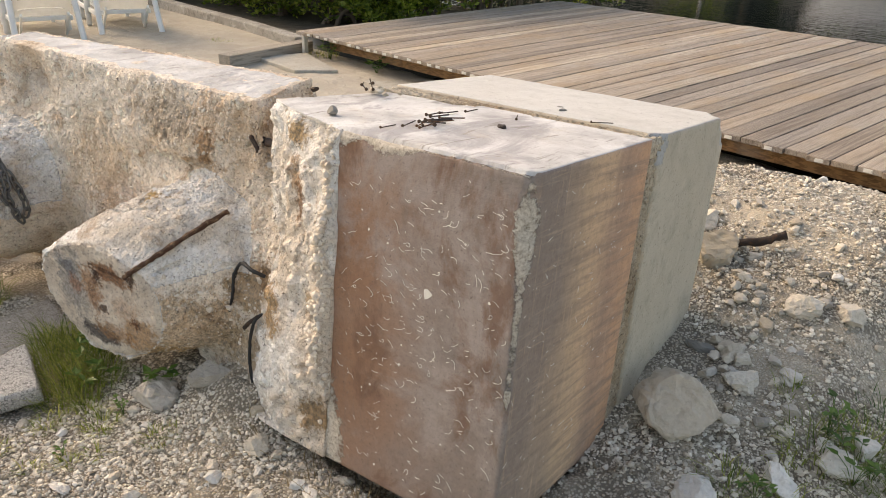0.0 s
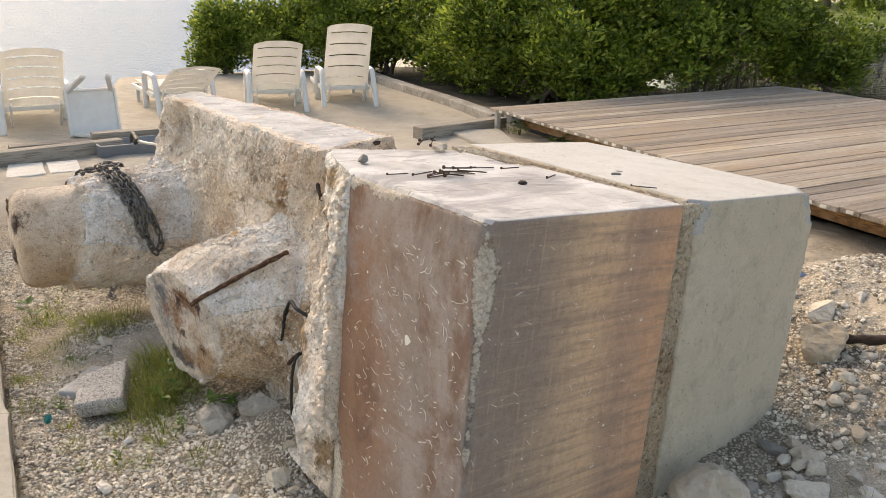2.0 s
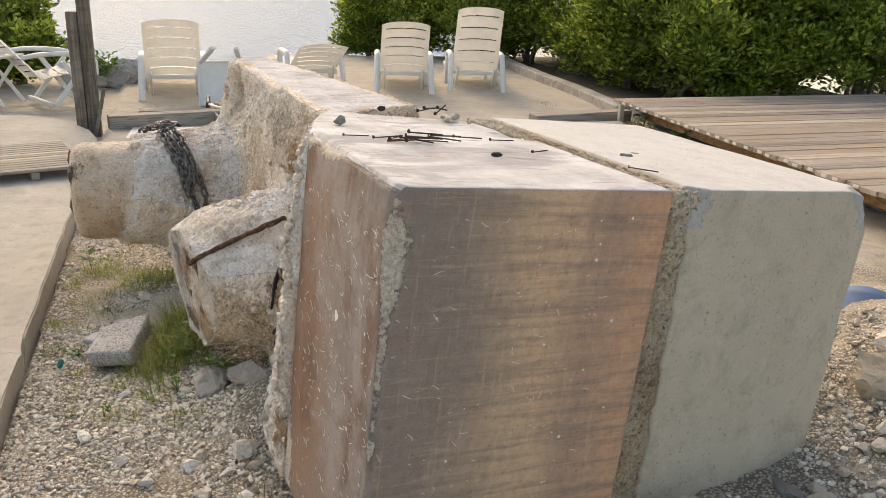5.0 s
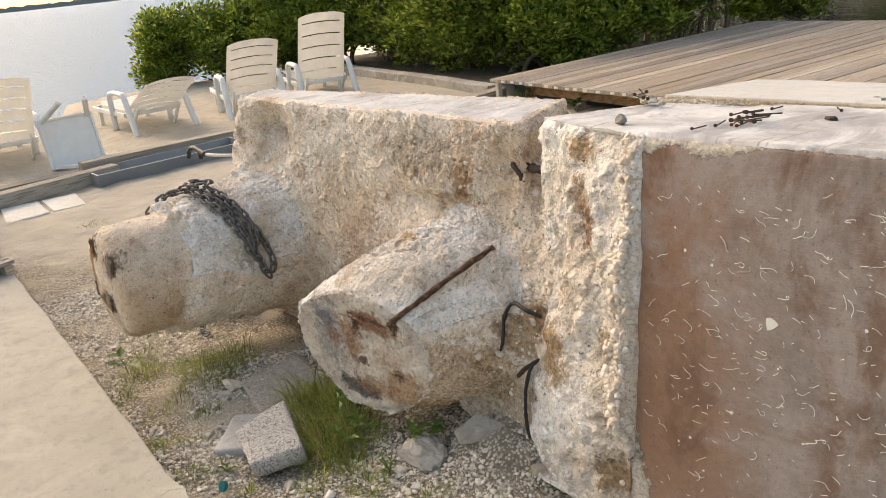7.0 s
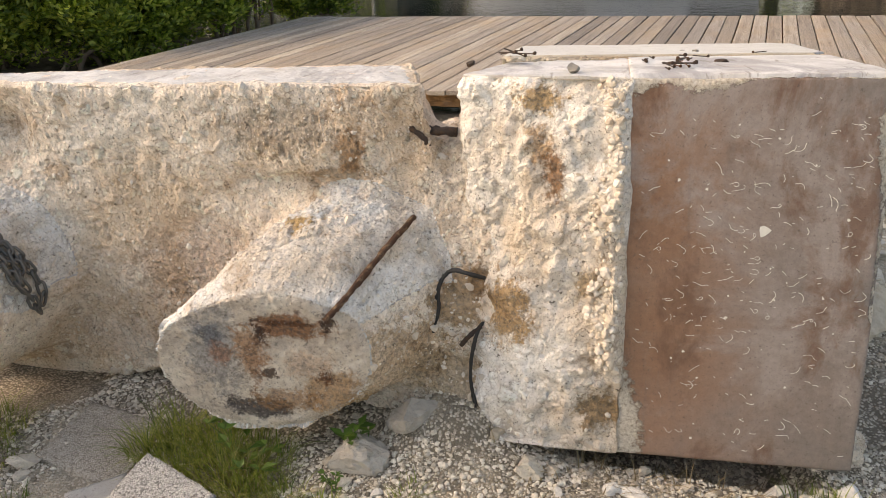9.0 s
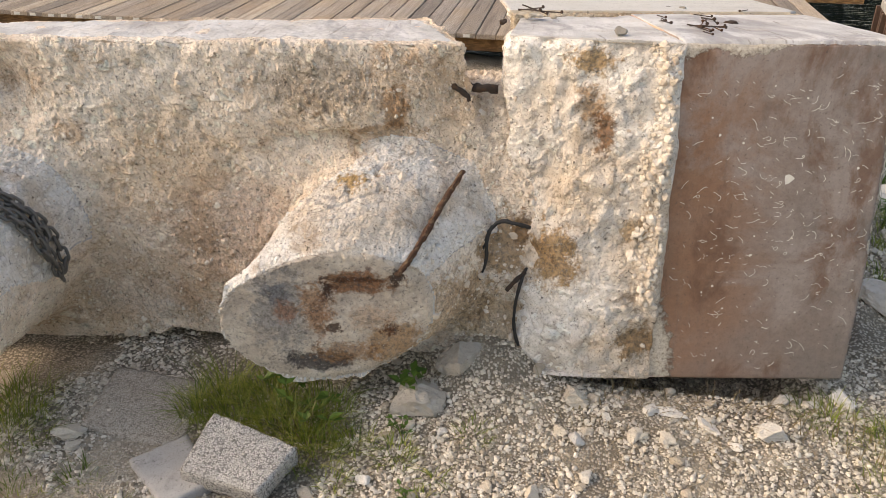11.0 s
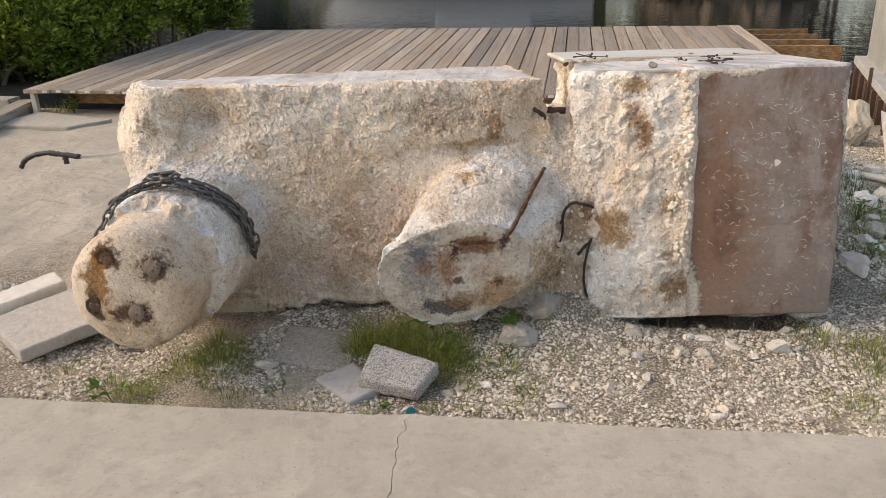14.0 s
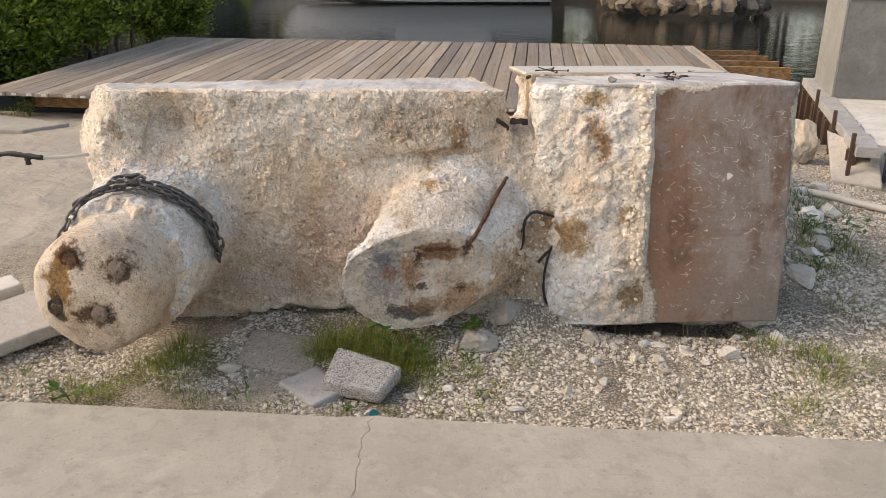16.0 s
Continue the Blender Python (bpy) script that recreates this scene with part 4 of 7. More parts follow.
def core_part():
    u0, v1, w0 = -0.585, 0.670, -0.985
    vs, fs, which = hexa([(u0, 0, w0), (0, 0, w0), (0, v1, w0), (u0, v1, w0), (u0, 0, 0), (0, 0, 0), (0, v1, 0), (u0, v1, 0)], 0.008)
    keep = vs.copy()
    vs = soften(vs, fs, 2)
    n = normals(vs, fs)
    vs = vs + n * (0.0016 * fbm(vs, 9, 3, 0.5, 5))[:, None]
    # broken arris between the two smooth faces
    d = np.hypot(keep[:, 0], keep[:, 1])
    w = keep[:, 2]
    span = np.interp(w, [-0.62, -0.52, -0.40, -0.30, -0.16, -0.10, -0.03, 0.0], [0.0, 0.012, 0.014, 0.018, 0.034, 0.038, 0.026, 0.025])
    span = span * (1 + 0.5 * fbm(keep * (0.2, 0.2, 1), 30, 3, 0.6, 8))
    cut = np.where(span > 0.005, np.clip(1 - d / np.maximum(span, 1e-4), 0, 1), 0.0)
    vs = vs + np.outer(cut * np.minimum(0.020, 0.55 * span) * (1 + 0.4 * fbm(vs, 60, 3, 0.6, 2)), (-0.7, 0.7, 0))
    # crumbled top edge of the front face
    e = np.hypot(keep[:, 1], keep[:, 2])
    wear = np.interp(keep[:, 0], [-0.6, -0.55, -0.5, -0.42, -0.36, -0.2, 0.0], [0.02, 0.018, 0.03, 0.026, 0.012, 0.008, 0.012]) * (1 + 0.6 * fbm(keep * (1, 0.2, 0.2), 34, 3, 0.6, 4))
    cut2 = np.clip(1 - e / np.maximum(wear, 1e-4), 0, 1)
    vs = vs + np.outer(cut2 * 0.012, (0, 0.7, -0.7)) + n * (cut2 * 0.006 * fbm(vs, 70, 2, 0.6, 6))[:, None]
    idx = np.where(which == 1, 1, 0)
    part("core", mesh_of("core", vs, fs, [M_CAST, M_TOP], idx), cast_block)


core_part()


def embed(vs, n, mask, count, size, seed, parent, stick=0.3, off=(0, 0, 0)):
    """Pebbles half sunk into a broken face."""
    rnd = np.random.RandomState(seed)
    pick = rnd.choice(np.nonzero(mask)[0], count)
    at = vs[pick] - np.array(off)
    r = size[0] * (size[1] / size[0]) ** (rnd.rand(count) ** 2)
    at = at + n[pick] * (r * (stick + 0.5 * (rnd.rand(count) - 0.5)))[:, None]
    iv, jf = ICO1
    v = iv[None] * (1 + 0.5 * (rnd.rand(count, len(iv), 1) - 0.5)) * (r[:, None] * rnd.uniform(0.65, 1.15, (count, 3)))[:, None, :]
    v = v + at[:, None, :]
    f = jf[None] + (np.arange(count) * len(iv))[:, None, None]
    part("aggregate", mesh_of("aggregate", v.reshape(-1, 3), f.reshape(-1, 3), M_AGG, smooth=False), parent, label="embedded pale coral pebbles")["kind"] = "stuff"


def rough_end_part():
    vs, fs, which = hexa([(-0.97, 0.0, -0.985), (-0.575, -0.012, -0.985), (-0.575, 0.63, -0.98), (-0.93, 0.66, -0.98),
                          (-1.02, 0.16, -0.012), (-0.575, -0.006, -0.004), (-0.575, 0.62, -0.004), (-0.95, 0.66, -0.012)], 0.0052)
    fs = np.asarray(fs)
    vs = soften(vs, fs, 9)
    vs[:, 1] += 0.13 * np.clip((-0.80 - vs[:, 0]) / 0.2, 0, 1.3) ** 2 * np.interp(vs[:, 2], [-0.98, -0.8, -0.45, -0.2, 0.0], [0.35, 0.8, 1.0, 0.6, 0.3]) * np.clip(1 - vs[:, 1] / 0.35, 0, 1)
    n = normals(vs, fs)
    side = np.clip(1 - np.abs(n[:, 2]) * 1.1, 0, 1)
    fade = np.clip((-0.575 - vs[:, 0]) / 0.02, 0, 1) * 0.75 + 0.25
    q = vs + 0.02 * np.stack([vnoise(vs, 30, 71), vnoise(vs, 30, 72), vnoise(vs, 30, 73)], 1)
    lumps = 0.030 * fbm(vs, 7, 4, 0.5, 31) + 0.014 * (0.35 - np.abs(fbm(vs, 15, 3, 0.5, 35)))
    stones = 0.036 * np.clip(0.55 - worley(q, 13, 3), 0, 0.4) * (vnoise(vs, 6, 4) > -0.1) + 0.014 * np.clip(0.52 - worley(q, 34, 8), 0, 0.4) * (vnoise(vs, 9, 6) > 0.1) + 0.005 * np.clip(0.5 - worley(q, 80, 28), 0, 0.4) + 0.004 * fbm(vs, 40, 4, 0.6, 29)
    # the ridge of exposed stones beside the smooth face
    ridge = 0.014 * np.exp(-(((vs[:, 0] + 0.60) / 0.03) ** 2)) * (vs[:, 2] > -0.72)
    hollow = -0.03 * np.exp(-(((vs[:, 0] + 0.90) / 0.05) ** 2 + ((vs[:, 2] + 0.35) / 0.16) ** 2))
    under = -0.05 * step01(-vs[:, 2], 0.86, 0.98) * step01(-vs[:, 0], 0.7, 0.95)
    # chipped top edge
    rim = np.clip(1 + vs[:, 2] / (0.035 + 0.05 * np.clip(fbm(vs * (1, 1, 0.1), 16, 4, 0.6, 53), 0, 1)), 0, 1) * step01(-n[:, 1] - n[:, 0], 0.1, 0.6)
    pit = -0.010 * np.clip(1 - worley(q, 34, 91) / 0.42, 0, 1) * (vnoise(vs, 15, 92) > 0.1)
    vs = vs + n * (side * fade * (lumps + stones + ridge + hollow + under + pit - 0.03 * rim) + (1 - side) * 0.004 * fbm(vs, 20, 3, 0.6, 3))[:, None]
    vs = vs + n * (side * fade * 0.0010 * vnoise(vs, 300, 12))[:, None]
    idx = np.where((which == 1) & (vs[fs].mean(1)[:, 2] > -0.03), 1, 0)
    part("rough_end", mesh_of("rough_end", vs, fs, [M_PALE, M_TOP], idx, smooth=False), cast_block, label="broken pale coral concrete end")
    n = normals(vs, fs)
    front = (n[:, 1] < -0.2) | (n[:, 0] < -0.3)
    embed(vs, n, front & (vs[:, 2] < -0.02) & (vs[:, 0] < -0.585), 260, (0.003, 0.013), 5, cast_block, -0.25)
    embed(vs, n, front & (vs[:, 0] > -0.655 + 0.03 * vnoise(vs, 9, 4)) & (vs[:, 0] < -0.588) & (vs[:, 2] > -0.75), 520, (0.004, 0.016), 6, cast_block, 0.1)


rough_end_part()


def mortar_part():
    vs, fs, which = hexa([(-0.97, 0.64, -0.98), (-0.005, 0.64, -0.98), (-0.005, 0.80, -0.98), (-0.97, 0.80, -0.98),
                          (-0.97, 0.64, -0.004), (-0.005, 0.64, -0.004), (-0.005, 0.78, -0.004), (-0.97, 0.78, -0.004)], 0.006)
    vs = soften(vs, fs, 2)
    n = normals(vs, fs)
    vs = vs + n * (0.010 * (0.5 - np.clip(worley(vs, 75, 5), 0, 0.8)) - 0.016 * np.clip(1 - worley(vs, 62, 7) / 0.42, 0, 1) + 0.004 * fbm(vs, 30, 3, 0.6, 1))[:, None]
    part("mortar_joint", mesh_of("mortar_joint", vs, fs, M_MORTAR, smooth=False), cast_block, label="pebbly mortar joint")


mortar_part()


def slab_part():
    z0 = -0.99
    vs, fs, which = hexa([(-0.97, 0.755, z0), (0.004, 0.757, z0), (0.004, 1.33, z0), (-0.98, 1.345, z0),
                          (-0.98, 0.728, 0.004), (0.004, 0.728, 0.004), (0.004, 1.335, 0.006), (-0.985, 1.345, 0.006)], 0.011)
    keep = vs.copy()
    vs = soften(vs, fs, 1)
    n = normals(vs, fs)
    vs = vs + n * (0.003 * fbm(vs, 6, 3, 0.5, 77))[:, None]
    ragged = np.clip(1 - np.abs(keep[:, 1] - 0.728 + 0.028 * keep[:, 2]) / 0.03, 0, 1) * (keep[:, 0] > -0.05)
    vs = vs + np.outer(ragged * 0.024 * fbm(keep * (0.2, 0.2, 1), 14, 4, 0.65, 31), (-0.4, 1, 0))
    d = np.sqrt((keep[:, 0] - 0.004) ** 2 + (keep[:, 1] - 0.728) ** 2 + (0.5 * keep[:, 2]) ** 2)
    cut = np.clip(1 - d / (0.042 * (1 + 0.8 * fbm(keep, 30, 4, 0.65, 3))), 0, 1)
    d2 = np.sqrt((keep[:, 0] - 0.004) ** 2 + (keep[:, 1] - 1.335) ** 2 + (0.7 * keep[:, 2]) ** 2)
    cut2 = np.clip(1 - d2 / (0.07 * (1 + 0.5 * fbm(keep, 20, 3, 0.6, 5))), 0, 1)
    vs = vs + np.outer(0.03 * cut, (-0.8, 0.3, -0.5)) + np.outer(0.03 * cut2, (-0.6, -0.5, -0.6))
    torn = np.clip((-0.93 - keep[:, 0]) / 0.03, 0, 1) * step01(-keep[:, 2], 0.01, 0.04)
    vs[:, 0] += torn * (0.05 + 0.07 * fbm(keep, 7, 5, 0.6, 61) + 0.03 * (worley(keep, 24, 5) - 0.5))
    fs = np.asarray(fs)
    idx = np.where((cut[fs].max(1) > 0.1) | (cut2[fs].max(1) > 0.15), 2, np.where(which == 1, 1, np.where(which == 5, 3, 0)))
    part("slab", mesh_of("slab", vs, fs, [M_SLAB, M_SLABTOP, M_GREY, M_PALE], idx), cast_block, label="pale greenish-white cast slab")


slab_part()


def worm_tubes():
    """Small curled lime tubes left by worms, stuck on the two smooth faces."""
    rnd = random.Random(12)
    V, F = [], []
    count = 0
    for k in range(340):
        on_front = k < 250
        if on_front:
            a, w = rnd.uniform(-0.56, -0.03), rnd.uniform(-0.95, -0.08)
            if rnd.random() < 0.45:
                a, w = -0.34 + rnd.gauss(0, 0.13), -0.42 + rnd.gauss(0, 0.25)
        else:
            a, w = rnd.uniform(0.03, 0.6) ** 1.3, rnd.uniform(-0.9, -0.06)
        if not -0.57 < a < 0.6 or not -0.96 < w < -0.05:
            continue
        ang, turn = rnd.uniform(-0.9, 0.5), 0.0
        length = rnd.choice((3, 4, 5, 6, 8, 11, 14)) if on_front else rnd.choice((3, 4, 8))
        pts = []
        for _ in range(length):
            turn += rnd.uniform(-0.5, 0.5) if len(pts) > 4 else rnd.uniform(-0.2, 0.2)
            turn *= 0.8
            ang += turn
            a += 0.0030 * math.cos(ang)
            w += 0.0030 * math.sin(ang)
            pts.append((a, -0.0012, w) if on_front else (0.0012, a, w))
        v, f = tube(pts, rnd.uniform(0.0005, 0.00085), 5, 0.2, k)
        F += [tuple(i + count for i in q) for q in f]
        V.append(v)
        count += len(v)
    part("worm_growth", mesh_of("worm_growth", np.concatenate(V), F, M_WORM), cast_block, label="tiny white curled worm tubes")["kind"] = "stuff"
    bm = bmesh.new()
    rnd = random.Random(3)
    for k in range(90):
        on_front = k < 40
        a, w = (rnd.uniform(-0.55, -0.03) if on_front else rnd.uniform(0.03, 0.6)), rnd.uniform(-0.95, -0.06)
        r = 0.0019 * 2.2 ** rnd.uniform(-1, 1)
        if k == 0:
            a, w, r = -0.262, -0.365, 0.0135
        m = Matrix.Translation((a, -0.0005, w) if on_front else (0.0005, a, w)) @ (pose(0, 0, 0, 90, 0, 0) if on_front else pose(0, 0, 0, 0, 90, 0))
        vs = bmesh.ops.create_circle(bm, cap_ends=True, radius=r, segments=9, matrix=m)["verts"]
        for v in vs:
            j = 1 + rnd.uniform(-0.3, 0.3)
            c = m.translation
            v.co = c + (v.co - c) * j + Vector((0, -0.0012, 0) if on_front else (0.0012, 0, 0))
    part("shell_growth", bm_mesh("shell_growth", bm, M_WORM), cast_block, label="small white shell spots")["kind"] = "stuff"


worm_tubes()

# ---- the long rough block with its two round stubs ----
rough_block = thing("rough_block", pose(-0.4, 0.9, 0), "long rough coral-concrete block with two round stubs", "concrete block")
ORG = np.array((-0.4, 0.9, 0.0))


def smax(a, b, k):
    h = np.maximum(k - np.abs(a - b), 0) / k
    return np.maximum(a, b) + h * h * k * 0.25


def smin(a, b, k):
    return -smax(-a, -b, k)


def wall_line(z, low, high):
    """A line y = a + b x that turns evenly from one at the ground to one at the top."""
    s = (z + 0.10) / 1.085
    return low[0] + (high[0] - low[0]) * s, low[1] + (high[1] - low[1]) * s


def body_field(x, y, z):
    a, b = wall_line(z, (0.735, 0.104), (0.859, 0.167))
    swell = 0.055 * np.exp(-(((x + 1.15) / 0.20) ** 2 + ((z - 0.60) / 0.22) ** 2)) - 0.075 * np.exp(-(((x + 1.00) / 0.13) ** 2 + ((z - 0.84) / 0.10) ** 2))
    front = (a + b * x - swell - y) * 0.975
    a, b = wall_line(z, (-1.171, -0.215), (-0.63, -0.85))
    left = (a + b * y - 0.10 * np.exp(-(((z - 0.72) / 0.18) ** 2)) - x) * 0.85
    a, b = wall_line(z, (0.748, -0.16), (0.90, -0.55))
    right = (x - a - b * y) * 0.9
    a, b = wall_line(z, (1.473, 0.155), (1.227, 0.27))
    back = (y - a - b * x) * 0.96
    d = smax(smax(front, left, 0.06), smax(right, back, 0.04), 0.05)
    return smax(d, z - 0.985, 0.016)


A_BASE, A_END = np.array((-1.05, 0.80, 0.395)), np.array((-0.957, -0.035, 0.400))
B_BASE, B_END = np.array((0.203, 0.88, 0.404)), np.array((0.056, 0.461, 0.329))
B_FACE = np.array((0.260, -0.960, -0.108))
B_SLICE, B_SLICE_AT = np.array((0.114, -0.625, 0.772)), np.array((0.073, 0.605, 0.641))


def along(base, end, x, y, z):
    """How far along an axis, and how far from it."""
    ax = (end - base) / np.linalg.norm(end - base)
    px, py, pz = x - base[0], y - base[1], z - base[2]
    h = px * ax[0] + py * ax[1] + pz * ax[2]
    return h, np.sqrt(np.maximum(px * px + py * py + pz * pz - h * h, 0)), np.linalg.norm(end - base)


def stub_a_field(x, y, z):
    h, r, full = along(A_BASE, A_END, x, y, z)
    t = h / full
    turn = np.arctan2(z - 0.40, x + 1.0)
    crust = 0.74 - 0.06 * np.sin(turn) + 0.02 * np.sin(7 * turn) + 0.012 * np.sin(17 * turn + 9 * t) + 0.008 * np.sin(29 * turn)
    wide = 0.243 - 0.022 * t + 0.040 / (1 + np.exp((t - crust) * 190)) + 0.035 * np.clip(1 - t / 0.7, 0, 1) ** 2
    return smax(r - wide, (h - full - 0.038 + 0.50 * r * r) * 0.95, 0.06)


def b_planes(x, y, z):
    face = (x - B_END[0]) * B_FACE[0] + (y - B_END[1]) * B_FACE[1] + (z - B_END[2]) * B_FACE[2]
    top = (x - B_SLICE_AT[0]) * B_SLICE[0] + (y - B_SLICE_AT[1]) * B_SLICE[1] + (z - B_SLICE_AT[2]) * B_SLICE[2]
    return face, top + 1.3 * (x - 0.10) ** 2 - 0.012


def stub_b_field(x, y, z):
    h, r, full = along(B_BASE, B_END, x, y, z)
    t = h / full
    cone = (r - 0.297 + 0.065 * np.clip(t, 0, 1.1)) * 0.95
    face, top = b_planes(x, y, z)
    return smax(smax(cone, face, 0.022), top, 0.012)


def neck_field(x, y, z):
    yn = np.interp(z, [-0.1, 0.05, 0.33, 0.50, 0.60, 0.70, 0.80], [0.74, 0.745, 0.78, 0.82, 0.865, 0.93, 0.98]).astype(np.float32)
    d = smax((yn - y) * 0.93, np.abs(x - 0.50) - 0.30, 0.05)
    return smax(smax(d, y - 1.25, 0.02), z - 0.82, 0.05)


def net(field, lo, hi, step):
    """The surface where a field is nought, as quads facing outwards."""
    ax = [np.arange(p, q + step / 2, step, dtype=np.float32) for p, q in zip(lo, hi)]
    f = np.concatenate([field(*np.meshgrid(ax[0][k : k + 24], ax[1], ax[2], indexing="ij")).astype(np.float32) for k in range(0, len(ax[0]), 24)])
    ins = f < 0
    n = np.array(f.shape) - 1
    corners = [(i, j, k) for i in (0, 1) for j in (0, 1) for k in (0, 1)]
    cut = lambda g, c: g[c[0] : c[0] + n[0], c[1] : c[1] + n[1], c[2] : c[2] + n[2]]  # noqa: E731
    count = sum(cut(ins, c).astype(np.int8) for c in corners)
    cell = np.argwhere((count > 0) & (count < 8))
    val = np.stack([f[tuple((cell + c).T)] for c in corners], 1)
    total, hits = np.zeros((len(cell), 3)), np.zeros((len(cell), 1))
    for p in range(8):
        for q in range(p + 1, 8):
            if sum(abs(a - b) for a, b in zip(corners[p], corners[q])) == 1:
                on = ((val[:, p] < 0) != (val[:, q] < 0))[:, None]
                w = (val[:, p] / np.where(on[:, 0], val[:, p] - val[:, q], 1.0))[:, None]
                total += on * (np.array(corners[p]) + w * (np.array(corners[q]) - np.array(corners[p])))
                hits += on
    verts = np.array(lo) + (cell + total / hits) * step
    number = np.full(tuple(n), -1, np.int32)
    number[tuple(cell.T)] = np.arange(len(cell))
    quads = []
    for axis in range(3):
        b, c = (axis + 1) % 3, (axis + 2) % 3
        shift = lambda g, d: g[tuple(slice(d, d + n[axis]) if k == axis else slice(1, n[k]) for k in range(3))]  # noqa: E731
        first, last = shift(ins, 0), shift(ins, 1)
        e = np.argwhere(first != last) + np.array([1 if k != axis else 0 for k in range(3)])
        flip = last[first != last]
        eb, ec = np.eye(3, dtype=int)[b], np.eye(3, dtype=int)[c]
        q = np.stack([number[tuple((e - eb - ec).T)], number[tuple((e - ec).T)], number[tuple(e.T)], number[tuple((e - eb).T)]], 1)
        quads.append(np.where(flip[:, None], q[:, ::-1], q))
    return verts, np.concatenate(quads)


def islands(faces, count):
    """The lowest vertex of the piece that each vertex belongs to."""
    tag = np.arange(count)
    while True:
        last = tag.copy()
        np.minimum.at(tag, faces.ravel(), np.repeat(tag[faces].min(1), faces.shape[1]))
        tag = tag[tag[tag]]
        if (tag == last).all():
            return tag


def rough_block_parts():
    """The block, its stubs and the rubble neck flow into one another; each is a part with its own stretch of the skin."""
    fields = (body_field, stub_a_field, stub_b_field, neck_field)

    def whole(x, y, z):
        d = smin(fields[0](x, y, z), fields[1](x, y, z), 0.07)
        return smin(smin(d, fields[2](x, y, z), 0.05), fields[3](x, y, z), 0.05)

    vs, fs = net(whole, (-1.56, -0.13, -0.09), (0.84, 1.42, 1.01), 0.0052)
    vs = soften(vs, fs, 1)
    n = normals(vs, fs)
    p = vs
    x, y, z = p.T
    dist = np.stack([f(x, y, z) for f in fields], 1) + np.stack([0.012 * vnoise(p, 6, 90 + k) for k in range(4)], 1)
    dist = soften(dist, fs, 10)
    which = dist.argmin(1)
    face_d, top_d = b_planes(x, y, z)
    on_face = (which == 2) & (np.abs(face_d) < 0.02) & (n @ B_FACE > 0.75)
    on_slice = (which == 2) & (np.abs(top_d) < 0.02) & (n @ B_SLICE > 0.80)
    h, r, full = along(A_BASE, A_END, x, y, z)
    cap = (which == 1) & (h / full > 0.76 - 0.06 * np.sin(np.arctan2(z - 0.40, x + 1.0)) + 0.02 * vnoise(p, 9, 6))
    flat = np.clip((n[:, 2] - 0.75) / 0.15, 0, 1) * (z > 0.95)
    calm = np.where(on_face, 0.4, np.where(cap, 0.5, np.where(on_slice, 0.38, 1.0)))
    g = lambda gx, gz, a, b: np.exp(-(((x - gx) / a) ** 2 + ((z - gz) / b) ** 2))  # noqa: E731
    q = p + 0.012 * np.stack([vnoise(p, 45, 71), vnoise(p, 45, 72), vnoise(p, 45, 73)], 1)
    # broken faces, stones of three sizes standing out of the matrix, pits where stones fell out
    lumps = 0.026 * fbm(p, 4.0, 4, 0.5, 41) + 0.012 * fbm(p, 14, 4, 0.6, 44) - 0.010 * np.abs(fbm(p, 9, 3, 0.55, 45))
    bare = step01(vnoise(p, 3.1, 33) + 0.5 * vnoise(p, 9, 34), -0.35, 0.35)
    grit = lambda scale, seed, share: np.clip(0.52 - worley(q, scale, seed), 0, 0.4) * (vnoise(np.floor(q * scale * 0.5), 1.0, seed) > 1 - 2 * share)  # noqa: E731
    stones = 0.022 * grit(20, 13, 0.35) + (0.25 + 0.75 * bare) * (0.015 * grit(46, 18, 0.5) + 0.008 * grit(95, 38, 0.7))
    pit = -0.016 * np.clip(1 - worley(q, 22, 81) / 0.34, 0, 1) * (vnoise(p, 11, 82) > 0.2) - 0.008 * np.clip(1 - worley(q, 62, 83) / 0.36, 0, 1) * (vnoise(p, 5, 84) > -0.1)
    grain = 0.0035 * fbm(p, 60, 3, 0.6, 39) + 0.0012 * vnoise(p, 230, 12)
    form = 0.048 * step01(z + 0.05 * fbm(p, 7, 3, 0.6, 57) + 0.10 * np.abs(x - 0.05), 0.735, 0.745) * g(0.05, 0.785, 0.18, 0.08) - 0.02 * g(0.06, 0.715, 0.13, 0.03)
    form = form - 0.10 * step01(0.06 * fbm(p * (1, 1, 0.15), 6, 4, 0.6, 2) - z, -0.055, -0.015) * (n[:, 1] < 0)
    form = form - 0.030 * step01(x + 0.05 * vnoise(p, 9, 7), -1.10, -1.08) * g(-0.97, 0.82, 0.16, 0.13) - 0.03 * g(0.36, 0.86, 0.07, 0.10)
    deep = 0.012 + 0.05 * np.clip(fbm(p * (1, 1, 0.1), 8, 5, 0.62, 51) + 0.1, 0, 1)
    form = form - 0.5 * deep * np.clip((z - 0.985 + deep) / deep, 0, 1) * (1 - flat)
    # crust left standing round the flat face
    crust = np.exp(-((face_d / 0.035) ** 2)) * ~on_face * np.clip((0.04 - x) / 0.12, 0, 1) * (which == 2) * (z < 0.55)
    form = form + crust * (0.012 + 0.04 * np.clip(fbm(p, 11, 3, 0.5, 5), -0.2, 1))
    hollow = -0.02 * on_face * np.exp(-(((x - 0.16) / 0.09) ** 2 + ((z - 0.39) / 0.06) ** 2)) - 0.013 * on_face * np.clip(fbm(p, 15, 4, 0.6, 9), 0, 1)
    rim_top = np.clip(1 + (z - 0.985) / 0.02, 0, 1) * flat
